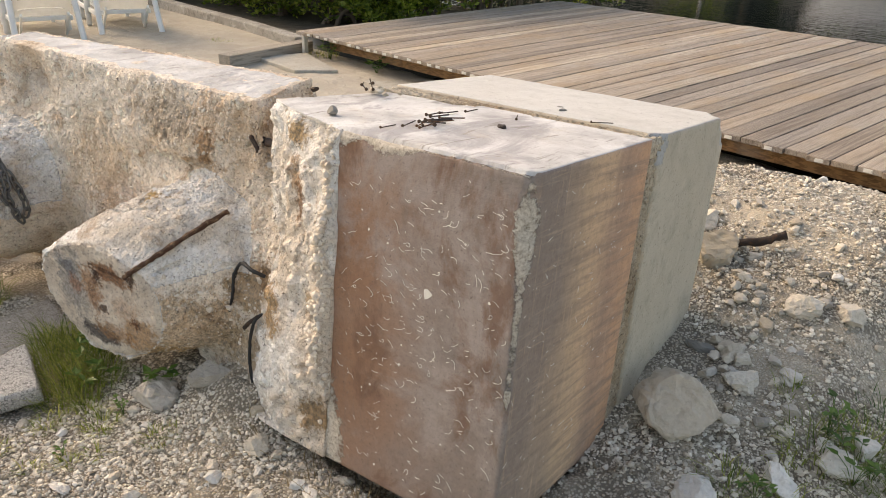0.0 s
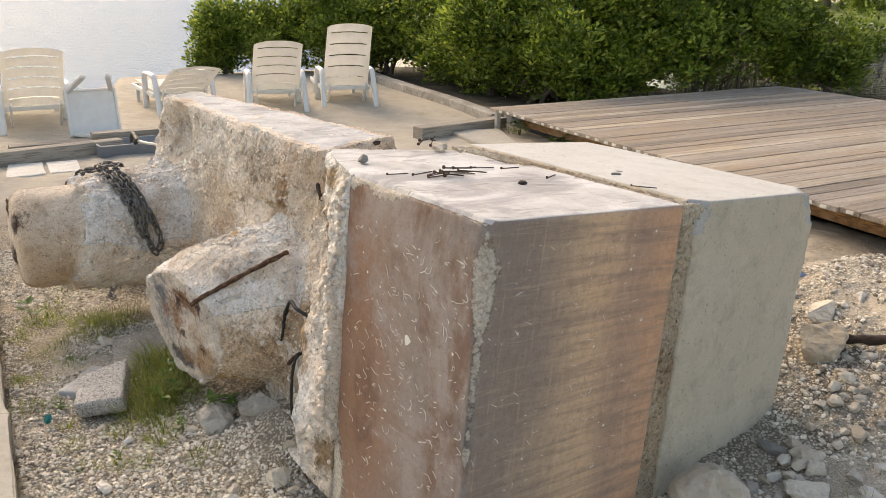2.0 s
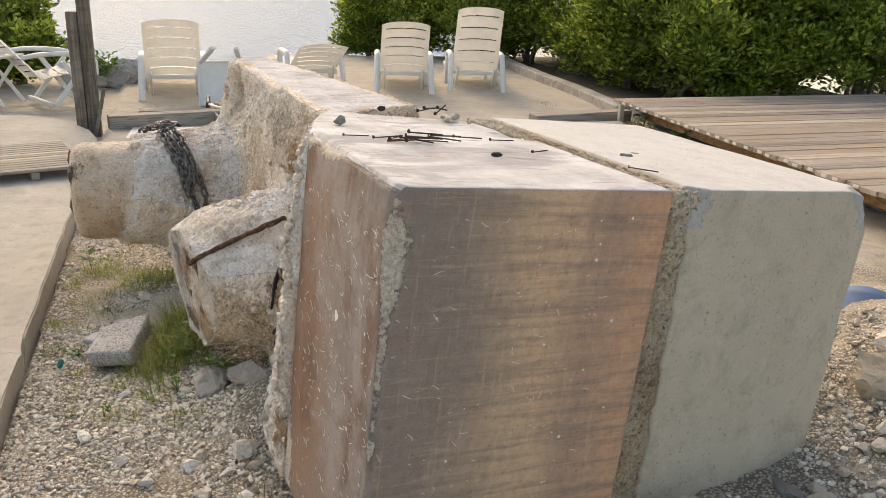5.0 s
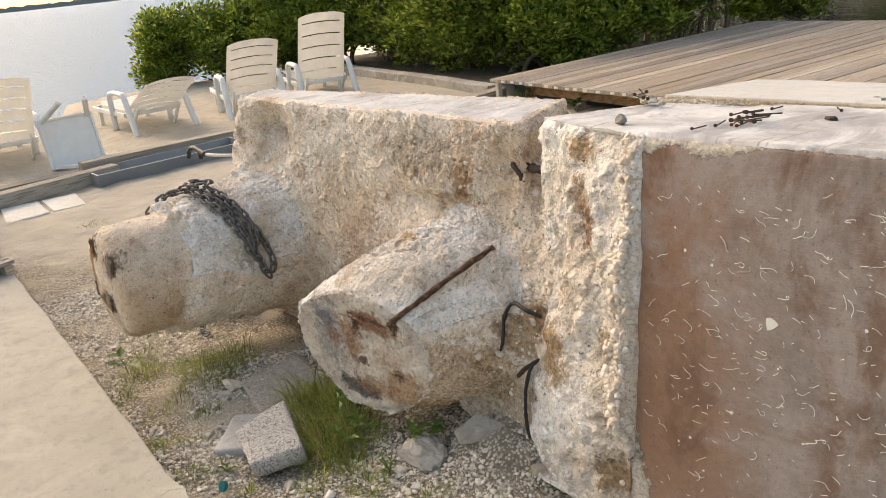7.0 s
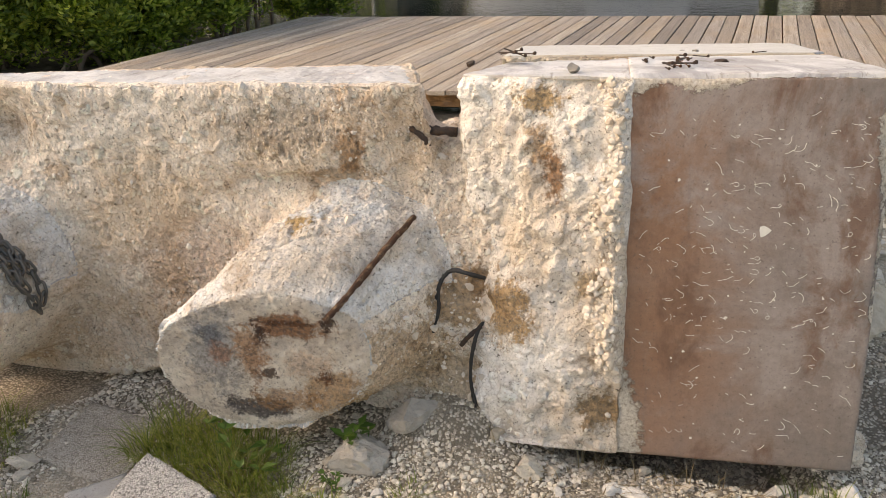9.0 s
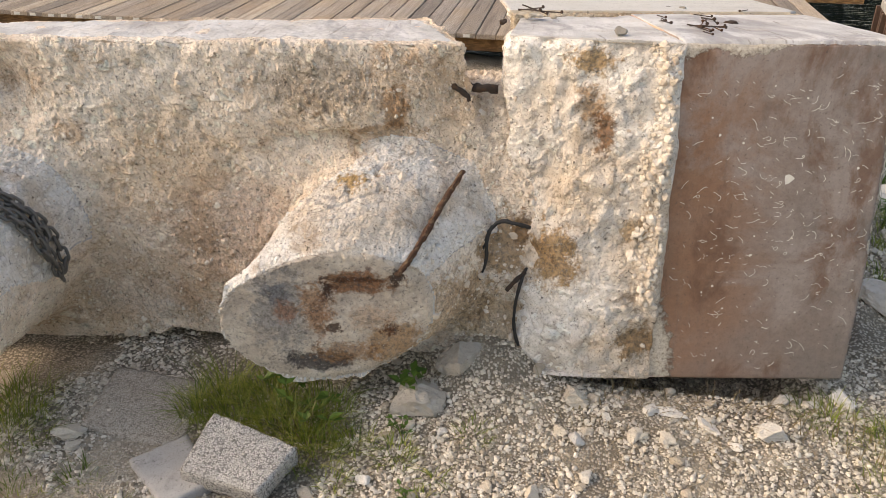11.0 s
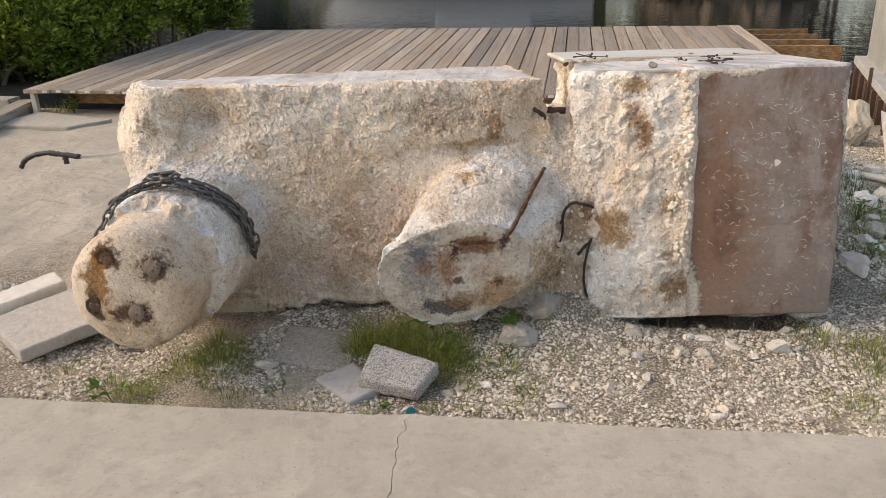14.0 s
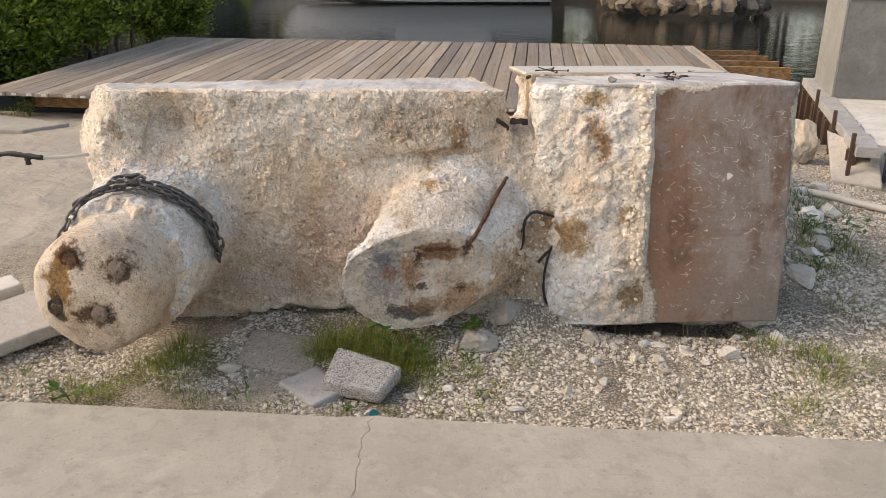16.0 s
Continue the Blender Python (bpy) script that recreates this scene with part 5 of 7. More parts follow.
    move = np.where(on_slice, 0.014 * fbm(p, 9, 4, 0.55, 63), 0.0) + calm * (lumps + form) + calm**2 * (stones + pit) + grain * np.where(cap, 0.6, 1.0) + hollow
    vs = p + n * ((1 - flat) * move + flat * (0.006 * fbm(p, 9, 4, 0.6, 4) + 0.004 * fbm(p, 40, 3, 0.6, 6) - 0.004))[:, None]
    # the top edge breaks away with the faces below it
    edge = np.clip(1 + body_field(x, y, z * 0 + 0.93) / 0.07, 0, 1) * rim_top
    vs[:, 2] -= edge**2 * (0.5 * deep + 0.010 * np.clip(fbm(p, 24, 3, 0.6, 66), -0.4, 1))
    vs[:, 1] += 0.5 * edge * np.clip(deep - 0.02, 0, 1)
    mat = np.where((flat > 0.5) & (edge < 0.35 + 0.2 * vnoise(p, 30, 5)), 1, 0)
    lime = on_slice | (crust > 0.35) | ((which == 2) & (top_d > -0.10 + 0.05 * fbm(p, 8, 3, 0.6, 14)) & (n[:, 2] > 0.25) & (along(B_BASE, B_END, x, y, z)[1] > 0.1))
    mat = np.where(lime, 2, mat)
    mat = np.where(on_face, 3, mat)
    mat = np.where(which == 1, np.where(cap, 4, np.where(fbm(p, 4, 3, 0.6, 19) + 0.6 * n[:, 2] > 0.0, 2, 0)), mat)
    fmat = np.median(mat[fs], axis=1).astype(int)
    fwhich = np.median(which[fs], axis=1).astype(int)
    for k in (1, 2, 3, 0):
        mine = np.nonzero(fwhich == k)[0]
        tag = islands(fs[mine], len(vs))[fs[mine, 0]]
        loose = mine[tag != np.bincount(tag).argmax()]
        fwhich[loose] = 0 if k else np.where(x[fs[loose, 0]] > 0.42, 3, np.where(x[fs[loose, 0]] > -0.4, 2, 1))
    made = []
    for k, (name, label) in enumerate((("body", ""), ("stub", "thick round sandy stub with rusty bar ends"), ("stub", "round broken stub with a rust-stained flat face"), ("neck", "crumbling brown rubble neck"))):
        mine = fs[fwhich == k]
        used, back = np.unique(mine, return_inverse=True)
        made.append(part(name, mesh_of(name, vs[used] - ORG, back.reshape(mine.shape), [M_ROUGH, M_TOP, M_LIME, M_STUBFACE, M_STUB], fmat[fwhich == k], smooth=False), rough_block, label=label))
    n = normals(vs, fs)
    seen = (n[:, 1] < -0.2) | (n[:, 0] < -0.4) | (n[:, 0] > 0.45)
    broken = seen & (z > 0.02) & (y < 1.1) & (calm == 1.0)
    embed(vs, n, broken & (bare > 0.35), 2000, (0.0026, 0.0075), 7, rough_block, -0.3, ORG)
    embed(vs, n, broken & (vnoise(vs, 5, 35) > 0.1), 220, (0.007, 0.018), 8, rough_block, -0.45, ORG)
    embed(vs, n, broken & (which == 3), 260, (0.004, 0.014), 9, rough_block, -0.1, ORG)
    return made[1], vs


stub_a, ROUGH_SKIN = rough_block_parts()


def bar_end(x, y, z, r, seed, hollow, mat):
    vs, fs = ICO4
    v = vs.copy() * (r, r * 0.32, r)
    v *= 1 + 0.55 * fbm(v, 55, 4, 0.7, seed)[:, None] + 0.12 * fbm(v, 150, 2, 0.6, seed)[:, None]
    if hollow:
        v[:, 1] += 0.75 * r * np.exp(-((v[:, 0] / (0.6 * r)) ** 2 + (v[:, 2] / (0.6 * r)) ** 2)) * (v[:, 1] < 0)
    part("bar_end", mesh_of("bar_end", v, fs, mat), stub_a, pose(x - ORG[0], y - ORG[1], z), "corroded steel bar end")


def cap_y(x, z):
    """Where the first stub's front stands at x and z."""
    near = np.hypot(ROUGH_SKIN[:, 0] - x, ROUGH_SKIN[:, 2] - z) < 0.012
    return float(ROUGH_SKIN[near, 1].min())


bar_end(-0.850, cap_y(-0.850, 0.508), 0.508, 0.034, 1, False, M_CORRODED)
bar_end(-1.003, cap_y(-1.003, 0.555), 0.555, 0.034, 2, True, M_RUST)
bar_end(-0.925, cap_y(-0.925, 0.350), 0.350, 0.031, 3, False, M_CORRODED)
bar_end(-1.075, cap_y(-1.075, 0.372), 0.372, 0.030, 4, True, M_DARKRUST)


def bar(name, pts, r, mat, label, category, wobble=0.12, n=6, seed=1):
    v, f = tube(smooth_path(pts, n), r, 8, wobble, seed)
    c = v.mean(0)
    return thing(name, Matrix.Translation(c), label, category, data=mesh_of(name, v - c, f, mat))


bar("rusty_rod", [(0.278, 0.490, 0.462), (0.300, 0.515, 0.488), (0.325, 0.575, 0.525), (0.362, 0.69, 0.59), (0.401, 0.80, 0.648)], 0.0085, M_ROD, "thick pitted rusty steel rod across the stub", "steel rod", 0.3, 9)
bar("bent_wire", [(0.60, 0.80, 0.490), (0.575, 0.772, 0.508), (0.52, 0.770, 0.515), (0.485, 0.765, 0.48), (0.462, 0.758, 0.40), (0.440, 0.745, 0.325)], 0.0058, M_BLACK, "black bent steel wire hanging from the rubble", "wire", 0.3)
bar("bent_wire", [(0.495, 0.768, 0.50), (0.482, 0.756, 0.46), (0.482, 0.748, 0.40), (0.465, 0.740, 0.335)], 0.0048, M_BLACK, "second black wire strand hanging from the rubble", "wire", 0.3)
bar("bent_wire", [(0.612, 0.83, 0.375), (0.592, 0.765, 0.352), (0.578, 0.748, 0.29), (0.572, 0.742, 0.22), (0.578, 0.738, 0.165), (0.590, 0.735, 0.125)], 0.0050, M_BLACK, "thin black wire hanging to the gravel", "wire", 0.3)
bar("bent_wire", [(0.597, 0.768, 0.36), (0.57, 0.755, 0.335), (0.545, 0.745, 0.305)], 0.0065, M_DARKRUST, "short stub of twisted black wire", "wire", 0.3)
bar("rusty_bar", [(0.322, 0.945, 0.873), (0.352, 0.93, 0.855), (0.388, 0.925, 0.832), (0.405, 0.925, 0.79), (0.414, 0.915, 0.735), (0.408, 0.92, 0.680)], 0.008, M_DARKRUST, "dark rusted bar bent down in the gap", "steel bar", 0.4)
bar("rusty_bar", [(0.385, 0.955, 0.848), (0.42, 0.95, 0.850), (0.475, 0.95, 0.850)], 0.012, M_DARKRUST, "short thick rusted bar bridging the gap", "steel bar", 0.4)
bar("hooked_bar", [(-1.735, 0.55, 0.675), (-1.71, 0.55, 0.705), (-1.665, 0.55, 0.727), (-1.60, 0.55, 0.738), (-1.54, 0.55, 0.733), (-1.455, 0.55, 0.725)], 0.0105, M_BLACK, "black hooked steel bar sticking out of the block", "steel bar", 0.2)
bar("hooked_bar", [(-1.525, 0.55, 0.735), (-1.522, 0.548, 0.715), (-1.52, 0.547, 0.695)], 0.011, M_BLACK, "short stub tied to the hooked bar", "steel bar", 0.2)
bar("white_pipe", [(-1.47, 0.551, 0.724), (-1.38, 0.59, 0.723), (-1.28, 0.67, 0.721), (-1.16, 0.78, 0.715)], 0.007, M_PVC, "thin white plastic pipe running into the block", "pipe", 0.05)


# ---- the chain over the first stub ----
def link_mesh():
    vs, fs = [], []
    big, small = 18, 8
    for i in range(big):
        a = 2 * math.pi * i / big
        c = Vector((0.0125 * math.cos(a), 0.0135 * math.sin(a) + (0.009 if math.sin(a) > 0 else -0.009), 0))
        out = Vector((math.cos(a), math.sin(a), 0))
        for j in range(small):
            b = 2 * math.pi * j / small
            vs.append(tuple(c + (out * math.cos(b) + Vector((0, 0, 1)) * math.sin(b)) * 0.0048))
    for i in range(big):
        for j in range(small):
            fs.append((i * small + j, ((i + 1) % big) * small + j, ((i + 1) % big) * small + (j + 1) % small, i * small + (j + 1) % small))
    return mesh_of("link", vs, fs, M_CHAIN)


chain = thing("chain", pose(-0.99, 0.3, 0.43), "grey rusty steel chain draped over the concrete stub", "chain")
LINK = link_mesh()


def lay_chain(points):
    pts = smooth_path(points, 12)
    gap, run, k = 0.034, 0.0, 0
    for a, b in zip(pts, pts[1:]):
        run += (b - a).length
        if run < gap:
            continue
        run -= gap
        d = (b - a).normalized()
        out = (b - Vector((-1.0, b.y, 0.40))).normalized()
        side = d.cross(out).normalized()
        out = side.cross(d)
        m = Matrix((side, d, out)).transposed().to_4x4()
        tilt = (35 if k % 2 else -50) + random.Random(k).uniform(-20, 20)
        part("link", LINK, chain, Matrix.Translation(b - Vector((-0.99, 0.3, 0.43))) @ m @ pose(0, 0, 0, 0, tilt, random.Random(k + 50).uniform(-9, 9)))
        k += 1


def round_stub(deg, y, lift=0.0):
    a = math.radians(deg)
    t = (0.80 - y) / 0.835
    r = 0.243 - 0.022 * t + 0.040 * (t < 0.70) + 0.014 + lift
    return (-1.05 + 0.093 * t + r * math.cos(a), y, 0.395 + 0.005 * t + r * math.sin(a))


lay_chain([round_stub(d, y) for d, y in ((195, 0.10), (165, 0.10), (140, 0.16), (118, 0.24), (98, 0.32), (75, 0.37), (50, 0.41), (25, 0.45), (0, 0.48), (-10, 0.505), (0, 0.53), (25, 0.50), (50, 0.455), (72, 0.42))])
lay_chain([round_stub(d, y, 0.008) for d, y in ((128, 0.22), (108, 0.30), (92, 0.345), (75, 0.345), (52, 0.38), (28, 0.425), (8, 0.455), (28, 0.475), (55, 0.43), (80, 0.40))])
lay_chain([round_stub(d, y, 0.022) for d, y in ((104, 0.33), (90, 0.40), (80, 0.38), (88, 0.33), (99, 0.36), (84, 0.43))])
lay_chain([(-1.33, 0.36, 0.03), (-1.31, 0.345, -0.005), (-1.28, 0.33, -0.02), (-1.24, 0.325, -0.02), (-1.20, 0.34, -0.02)])


# ---- nails and crumbs on the cast block ----
def on_top(u, v, w=0.0):
    return BLOCK1 @ Vector((u, v, w))


bm = bmesh.new()
bmesh.ops.create_cone(bm, cap_ends=True, segments=7, radius1=0.0021, radius2=0.0017, depth=0.09, matrix=pose(0, 0.0, 0.003, 90))
bmesh.ops.create_cone(bm, cap_ends=True, segments=9, radius1=0.0048, radius2=0.0048, depth=0.0035, matrix=pose(0, -0.045, 0.005, 90))
NAIL = bm_mesh("nail", bm, M_RUST)
NAILDARK = NAIL.copy()
NAILDARK.materials[0] = M_DARKRUST
TURN1 = BLOCK1.to_3x3().to_4x4()
rnd = random.Random(5)


def nail(u, v, deg, lift=0.003, dark=True, tip=0.0, size=1.0):
    m = Matrix.Translation(on_top(u, v, lift)) @ TURN1 @ pose(0, 0, 0, tip, 0, deg) @ Matrix.Diagonal((size, size, size, 1))
    thing("nail", m, "long rusty round-headed nail on the worn top", "nail", "nails on the block", data=NAILDARK if dark else NAIL)


for u, v, deg, s in ((-0.497, 0.095, 4, 0.75), (-0.543, 0.36, 5, 1.0), (-0.535, 0.42, -6, 0.9), (-0.519, 0.515, 6, 0.85), (-0.38, 0.55, 28, 0.85), (-0.19, 0.732, -40, 0.8)):
    nail(u, v, deg, 0.004, True, 0.0, s)
for k in range(12):
    nail(-0.455 + rnd.gauss(0, 0.014), 0.24 + rnd.gauss(0, 0.03), rnd.gauss(0, 24), 0.004 + 0.0018 * k * rnd.random(), k % 3 > 0, rnd.uniform(-4, 4), rnd.uniform(0.8, 1.15))


def crumb(name, u, v, size, seed, mat, label, lift=0.4):
    me = rock_mesh(name, size, seed, mat, 3)
    thing(name, Matrix.Translation(on_top(u, v, lift * size[2])) @ TURN1 @ pose(0, 0, 0, 0, 0, seed * 37), label, "stone", data=me)


crumb("pebble", -0.717, 0.124, (0.022, 0.018, 0.014), 3, M_GREYROCK, "small grey pebble on the worn top")
crumb("stone_chip", -0.405, 0.885, (0.016, 0.026, 0.006), 4, M_GREYROCK, "thin grey stone chip on the white slab")
crumb("stone_chip", -0.372, 0.82, (0.012, 0.024, 0.008), 5, M_GREYROCK, "thin pale stone chip on the white slab")
crumb("rust_flake", -0.337, 0.40, (0.013, 0.023, 0.007), 6, M_DARKRUST, "curled black rust flake on the worn top")
crumb("rust_lump", -1.02, 0.36, (0.014, 0.013, 0.010), 7, M_DARKRUST, "brown rust lump in the gap")
for k in range(9):
    crumb("rubble_bit", -0.93 + rnd.gauss(0, 0.035), 0.56 + rnd.gauss(0, 0.045), (rnd.uniform(0.008, 0.02), rnd.uniform(0.008, 0.02), rnd.uniform(0.005, 0.011)), 20 + k, M_ROCK, "pale crumb of broken concrete on the top")
for k in range(4):
    nail(-0.93 + rnd.gauss(0, 0.03), 0.55 + rnd.gauss(0, 0.05), rnd.uniform(20, 80), 0.022, True, rnd.uniform(-12, 12), 1.1)


# ---- broken pavers and stones by the pavement ----
def paver(name, corners, mat, label, thick, seed, group=""):
    """A cast slab piece with worn edges; corners of its top, counter-clockwise."""
    c = np.array(corners, float)
    mid = c.mean(0)
    nrm = np.cross(c[2] - c[0], c[3] - c[1])
    nrm /= np.linalg.norm(nrm)
    lo = c - nrm * thick
    vs, fs, which = hexa([*(lo - mid), *(c - mid)], 0.012)
    vs = soften(vs, fs, 1)
    n = normals(vs, fs)
    vs = vs + n * (0.004 * fbm(vs, 22, 3, 0.6, seed) + 0.003 * fbm(vs, 70, 2, 0.6, seed))[:, None]
    return thing(name, Matrix.Translation(mid), label, "paver", group, data=mesh_of(name, vs, fs, mat))


paver("block_paver", [(-0.215, 0.115, 0.045), (0.01, 0.085, 0.035), (0.06, 0.245, 0.055), (-0.195, 0.295, 0.095)], M_POROUS, "grey porous concrete block piece tipped on the gravel", 0.062, 3, "broken pavers")
paver("smooth_paver", [(-0.40, 0.175, -0.005), (-0.225, 0.035, -0.008), (-0.135, 0.13, 0.008), (-0.28, 0.29, 0.012)], M_GREY, "smooth grey paver piece under the porous block", 0.045, 4, "broken pavers")
paver("textured_paver", [(-0.60, 0.27, 0.008), (-0.30, 0.25, -0.015), (-0.30, 0.52, 0.012), (-0.62, 0.52, 0.035)], M_BURIED, "half-buried rough grey paver by the block", 0.06, 5, "broken pavers")
paver("wide_paver", [(-1.95, 0.40, 0.035), (-1.60, 0.14, 0.045), (-1.30, 0.56, 0.075), (-1.68, 0.82, 0.06)], M_GRITTY, "wide grey gritty paver leaning by the stub", 0.055, 6, "broken pavers")
paver("white_paver", [(-2.14, 0.42, 0.055), (-2.02, 0.33, 0.06), (-1.80, 0.75, 0.075), (-1.93, 0.86, 0.07)], M_WHITEC, "narrow white paver strip on the gravel", 0.055, 7, "broken pavers")

bm = bmesh.new()
bmesh.ops.create_cone(bm, cap_ends=True, segments=28, radius1=0.0165, radius2=0.0155, depth=0.013, matrix=pose(0, 0, 0.0065))
bmesh.ops.bevel(bm, geom=[e for e in bm.edges if e.calc_face_angle(0) > 0.6], offset=0.0015, segments=2, affect="EDGES")
for k in range(28):
    a = 2 * math.pi * k / 28
    box(bm, (0.001, 0.0016, 0.010), (0.0163 * math.cos(a), 0.0163 * math.sin(a), 0.006), (0, 0, math.degrees(a)))
thing("bottle_cap", pose(0.004, 0.0, -0.004, 62, 0, 20), "teal plastic bottle cap at the pavement edge", "bottle cap", data=bm_mesh("bottle_cap", bm, M_TEAL))


def rock(name, x, y, size, seed, mat, label, sink=0.35, level=4, turn=None, z=None):
    me = rock_mesh(name, size, seed, mat, level, 0.34, 0.085, 6) if name == "boulder" else rock_mesh(name, size, seed, mat, level)
    h = float(land(np.array([x]), np.array([y]))[0]) if z is None else z
    return thing(name, pose(x, y, h + size[2] * (1 - 2 * sink), 0, 0, seed * 47 if turn is None else turn), label, "rock", data=me)


rock("boulder", 1.60, 1.64, (0.12, 0.115, 0.12), 11, M_ROCK, "tan rounded limestone boulder against the white slab", 0.28)
rock("boulder", 1.22, 2.46, (0.10, 0.085, 0.085), 12, M_ROCK, "tan limestone boulder behind the slab corner", 0.3)
rock("boulder", 1.10, 2.62, (0.07, 0.06, 0.05), 13, M_ROCK, "small tan boulder on the rubble")
rock("white_rock", 1.80, 1.40, (0.085, 0.07, 0.05), 14, M_WHITEROCK, "white chipped limestone rock in the weeds")
rock("white_rock", 1.93, 1.66, (0.075, 0.055, 0.06), 15, M_WHITEROCK, "white chipped limestone rock among grass")
rock("white_rock", 2.02, 1.86, (0.085, 0.06, 0.055), 16, M_WHITEROCK, "large white chipped rock among grass")
rock("flat_stone", 1.66, 1.95, (0.085, 0.06, 0.035), 17, M_ROCK, "flat tan stone on the gravel")
rock("flat_stone", 1.55, 2.05, (0.06, 0.05, 0.03), 18, M_ROCK, "flat tan stone on the rubble slope")
rock("slate", 1.46, 2.01, (0.06, 0.03, 0.02), 19, M_GREYROCK, "grey flat stone by the slab foot")
rock("pale_stone", 1.65, 2.37, (0.075, 0.06, 0.05), 20, M_ROCK, "pale lumpy stone on the rubble slope")
rock("pale_stone", 1.79, 2.44, (0.06, 0.05, 0.045), 21, M_ROCK, "pale lumpy stone on the rubble slope")
rock("pale_stone", 1.76, 2.06, (0.05, 0.04, 0.03), 22, M_WHITEROCK, "pale flat stone beside the weeds")
rock("pale_stone", 1.93, 2.72, (0.14, 0.10, 0.08), 23, M_ROCK, "large pale stone on the rubble slope")
rock("pale_stone", 1.75, 3.20, (0.16, 0.10, 0.08), 24, M_ROCK, "pale stone by the deck edge")
rock("pale_stone", 1.14, 2.78, (0.03, 0.022, 0.02), 25, M_WHITEROCK, "small white stone on the rubble slope")
rock("tan_chip", 0.77, 0.63, (0.045, 0.04, 0.028), 26, M_ROCK, "tan triangular stone chip under the block", 0.2)
rock("white_rock", 1.31, 0.59, (0.055, 0.035, 0.03), 27, M_WHITEROCK, "white stone on the gravel before the block", 0.25)
rock("white_rock", 1.39, 0.80, (0.055, 0.03, 0.03), 28, M_WHITEROCK, "white stone under the block edge", 0.25)
rock("white_rock", 1.56, 0.83, (0.06, 0.035, 0.03), 29, M_WHITEROCK, "white stone under the block corner", 0.25)
rock("white_chip", 1.04, 0.64, (0.06, 0.022, 0.012), 30, M_WHITEROCK, "long white chip lying on the gravel", 0.2, turn=-20)
rock("white_chip", 1.14, 0.60, (0.055, 0.02, 0.012), 31, M_WHITEROCK, "long white chip lying on the gravel", 0.2, turn=-40)
rock("white_chip", 0.50, 0.14, (0.035, 0.022, 0.014), 32, M_WHITEROCK, "white flat chip on the gravel", 0.2, turn=10)
rock("grey_stone", 0.305, 0.53, (0.10, 0.07, 0.065), 33, M_GREYLIME, "grey stone under the second stub", 0.4, turn=15)
rock("grey_stone", 0.43, 0.66, (0.085, 0.055, 0.055), 34, M_GREYLIME, "grey stone beside the second stub", 0.35, turn=40)
rock("grey_stone", -0.62, 0.25, (0.05, 0.04, 0.025), 35, M_ROCK, "pale split stone on the gravel", 0.3)
rock("grey_stone", -0.58, 0.20, (0.028, 0.022, 0.015), 36, M_ROCK, "pale split stone on the gravel", 0.3)
rock("foot_rubble", 1.28, 1.03, (0.16, 0.09, 0.05), 37, M_ROUGH, "crumbled concrete foot under the block", 0.4, turn=10, z=-0.02)
rock("foot_rubble", 1.52, 1.0, (0.10, 0.10, 0.08), 38, M_ROUGH, "crumbled concrete foot under the block", 0.4, z=-0.02)
rock("foot_rubble", 0.80, 0.95, (0.10, 0.09, 0.06), 39, M_ROUGH, "crumbled concrete foot under the block", 0.4, z=-0.01)
bar("rusty_rebar", [(1.22, 2.50, 0.335), (1.29, 2.535, 0.362), (1.37, 2.57, 0.385), (1.44, 2.62, 0.42)], 0.016, M_DARKRUST, "dark rusted bar lying on the rubble", "steel bar", 0.35)
for k, (x, y, r) in enumerate(((0.74, 0.50, 0.035), (0.81, 0.515, 0.03), (0.94, 0.516, 0.045), (1.03, 0.517, 0.04), (1.05, 0.445, 0.035))):
    rock("white_rock", x, y, (r * 0.75, r * 0.55, r * 0.42), 80 + k, M_ROCK, "small white limestone rock on the gravel", 0.3)
rnd = random.Random(78)
for k in range(70):
    f = rnd.random()
    x, y = 1.60 - 0.42 * f + abs(rnd.gauss(0.04, 0.17)), 1.80 + 0.95 * f + rnd.gauss(0, 0.10)
    r = 0.015 * 2.0 ** rnd.uniform(0, 1.3)
    rock("rubble_stone", x, y, (r, r * rnd.uniform(0.6, 0.95), r * rnd.uniform(0.5, 0.75)), 140 + k, rnd.choice((M_ROCK, M_ROCK, M_GREYLIME)), "broken limestone stone in the rubble by the slab", 0.3, 3)
rnd = random.Random(77)
for k in range(64):
    x, y = rnd.choice(((rnd.uniform(1.25, 2.1), rnd.uniform(1.7, 2.6)), (rnd.uniform(1.0, 2.3), rnd.uniform(2.3, 3.4)), (rnd.uniform(0.0, 1.8), rnd.uniform(0.15, 0.6)), (rnd.uniform(1.8, 2.6), rnd.uniform(1.5, 3.2)), (rnd.uniform(0.2, 0.8), rnd.uniform(0.35, 0.72)), (rnd.uniform(0.7, 1.5), rnd.uniform(0.55, 0.85)), (rnd.uniform(0.3, 1.2), rnd.uniform(0.12, 0.5))))
    s = 0.0155 * 2.0 ** rnd.uniform(-0.3, 1.1)
    rock("small_stone", x, y, (s, s * rnd.uniform(0.6, 0.9), s * rnd.uniform(0.45, 0.7)), 100 + k, rnd.choice((M_ROCK, M_ROCK, M_ROCK, M_WHITEROCK)), "small pale limestone stone in the gravel", 0.3, 3)


# ---- gravel ----
def thick(x, y, scale, seed, least):
    """Gravel lies in drifts, with barer earth between."""
    p = np.stack([x, y, 0 * x], 1)
    return fbm(p, scale, 3, 0.6, seed) + 0.25 * hash01(np.floor(x * 40), np.floor(y * 40), 0 * x, seed) > least


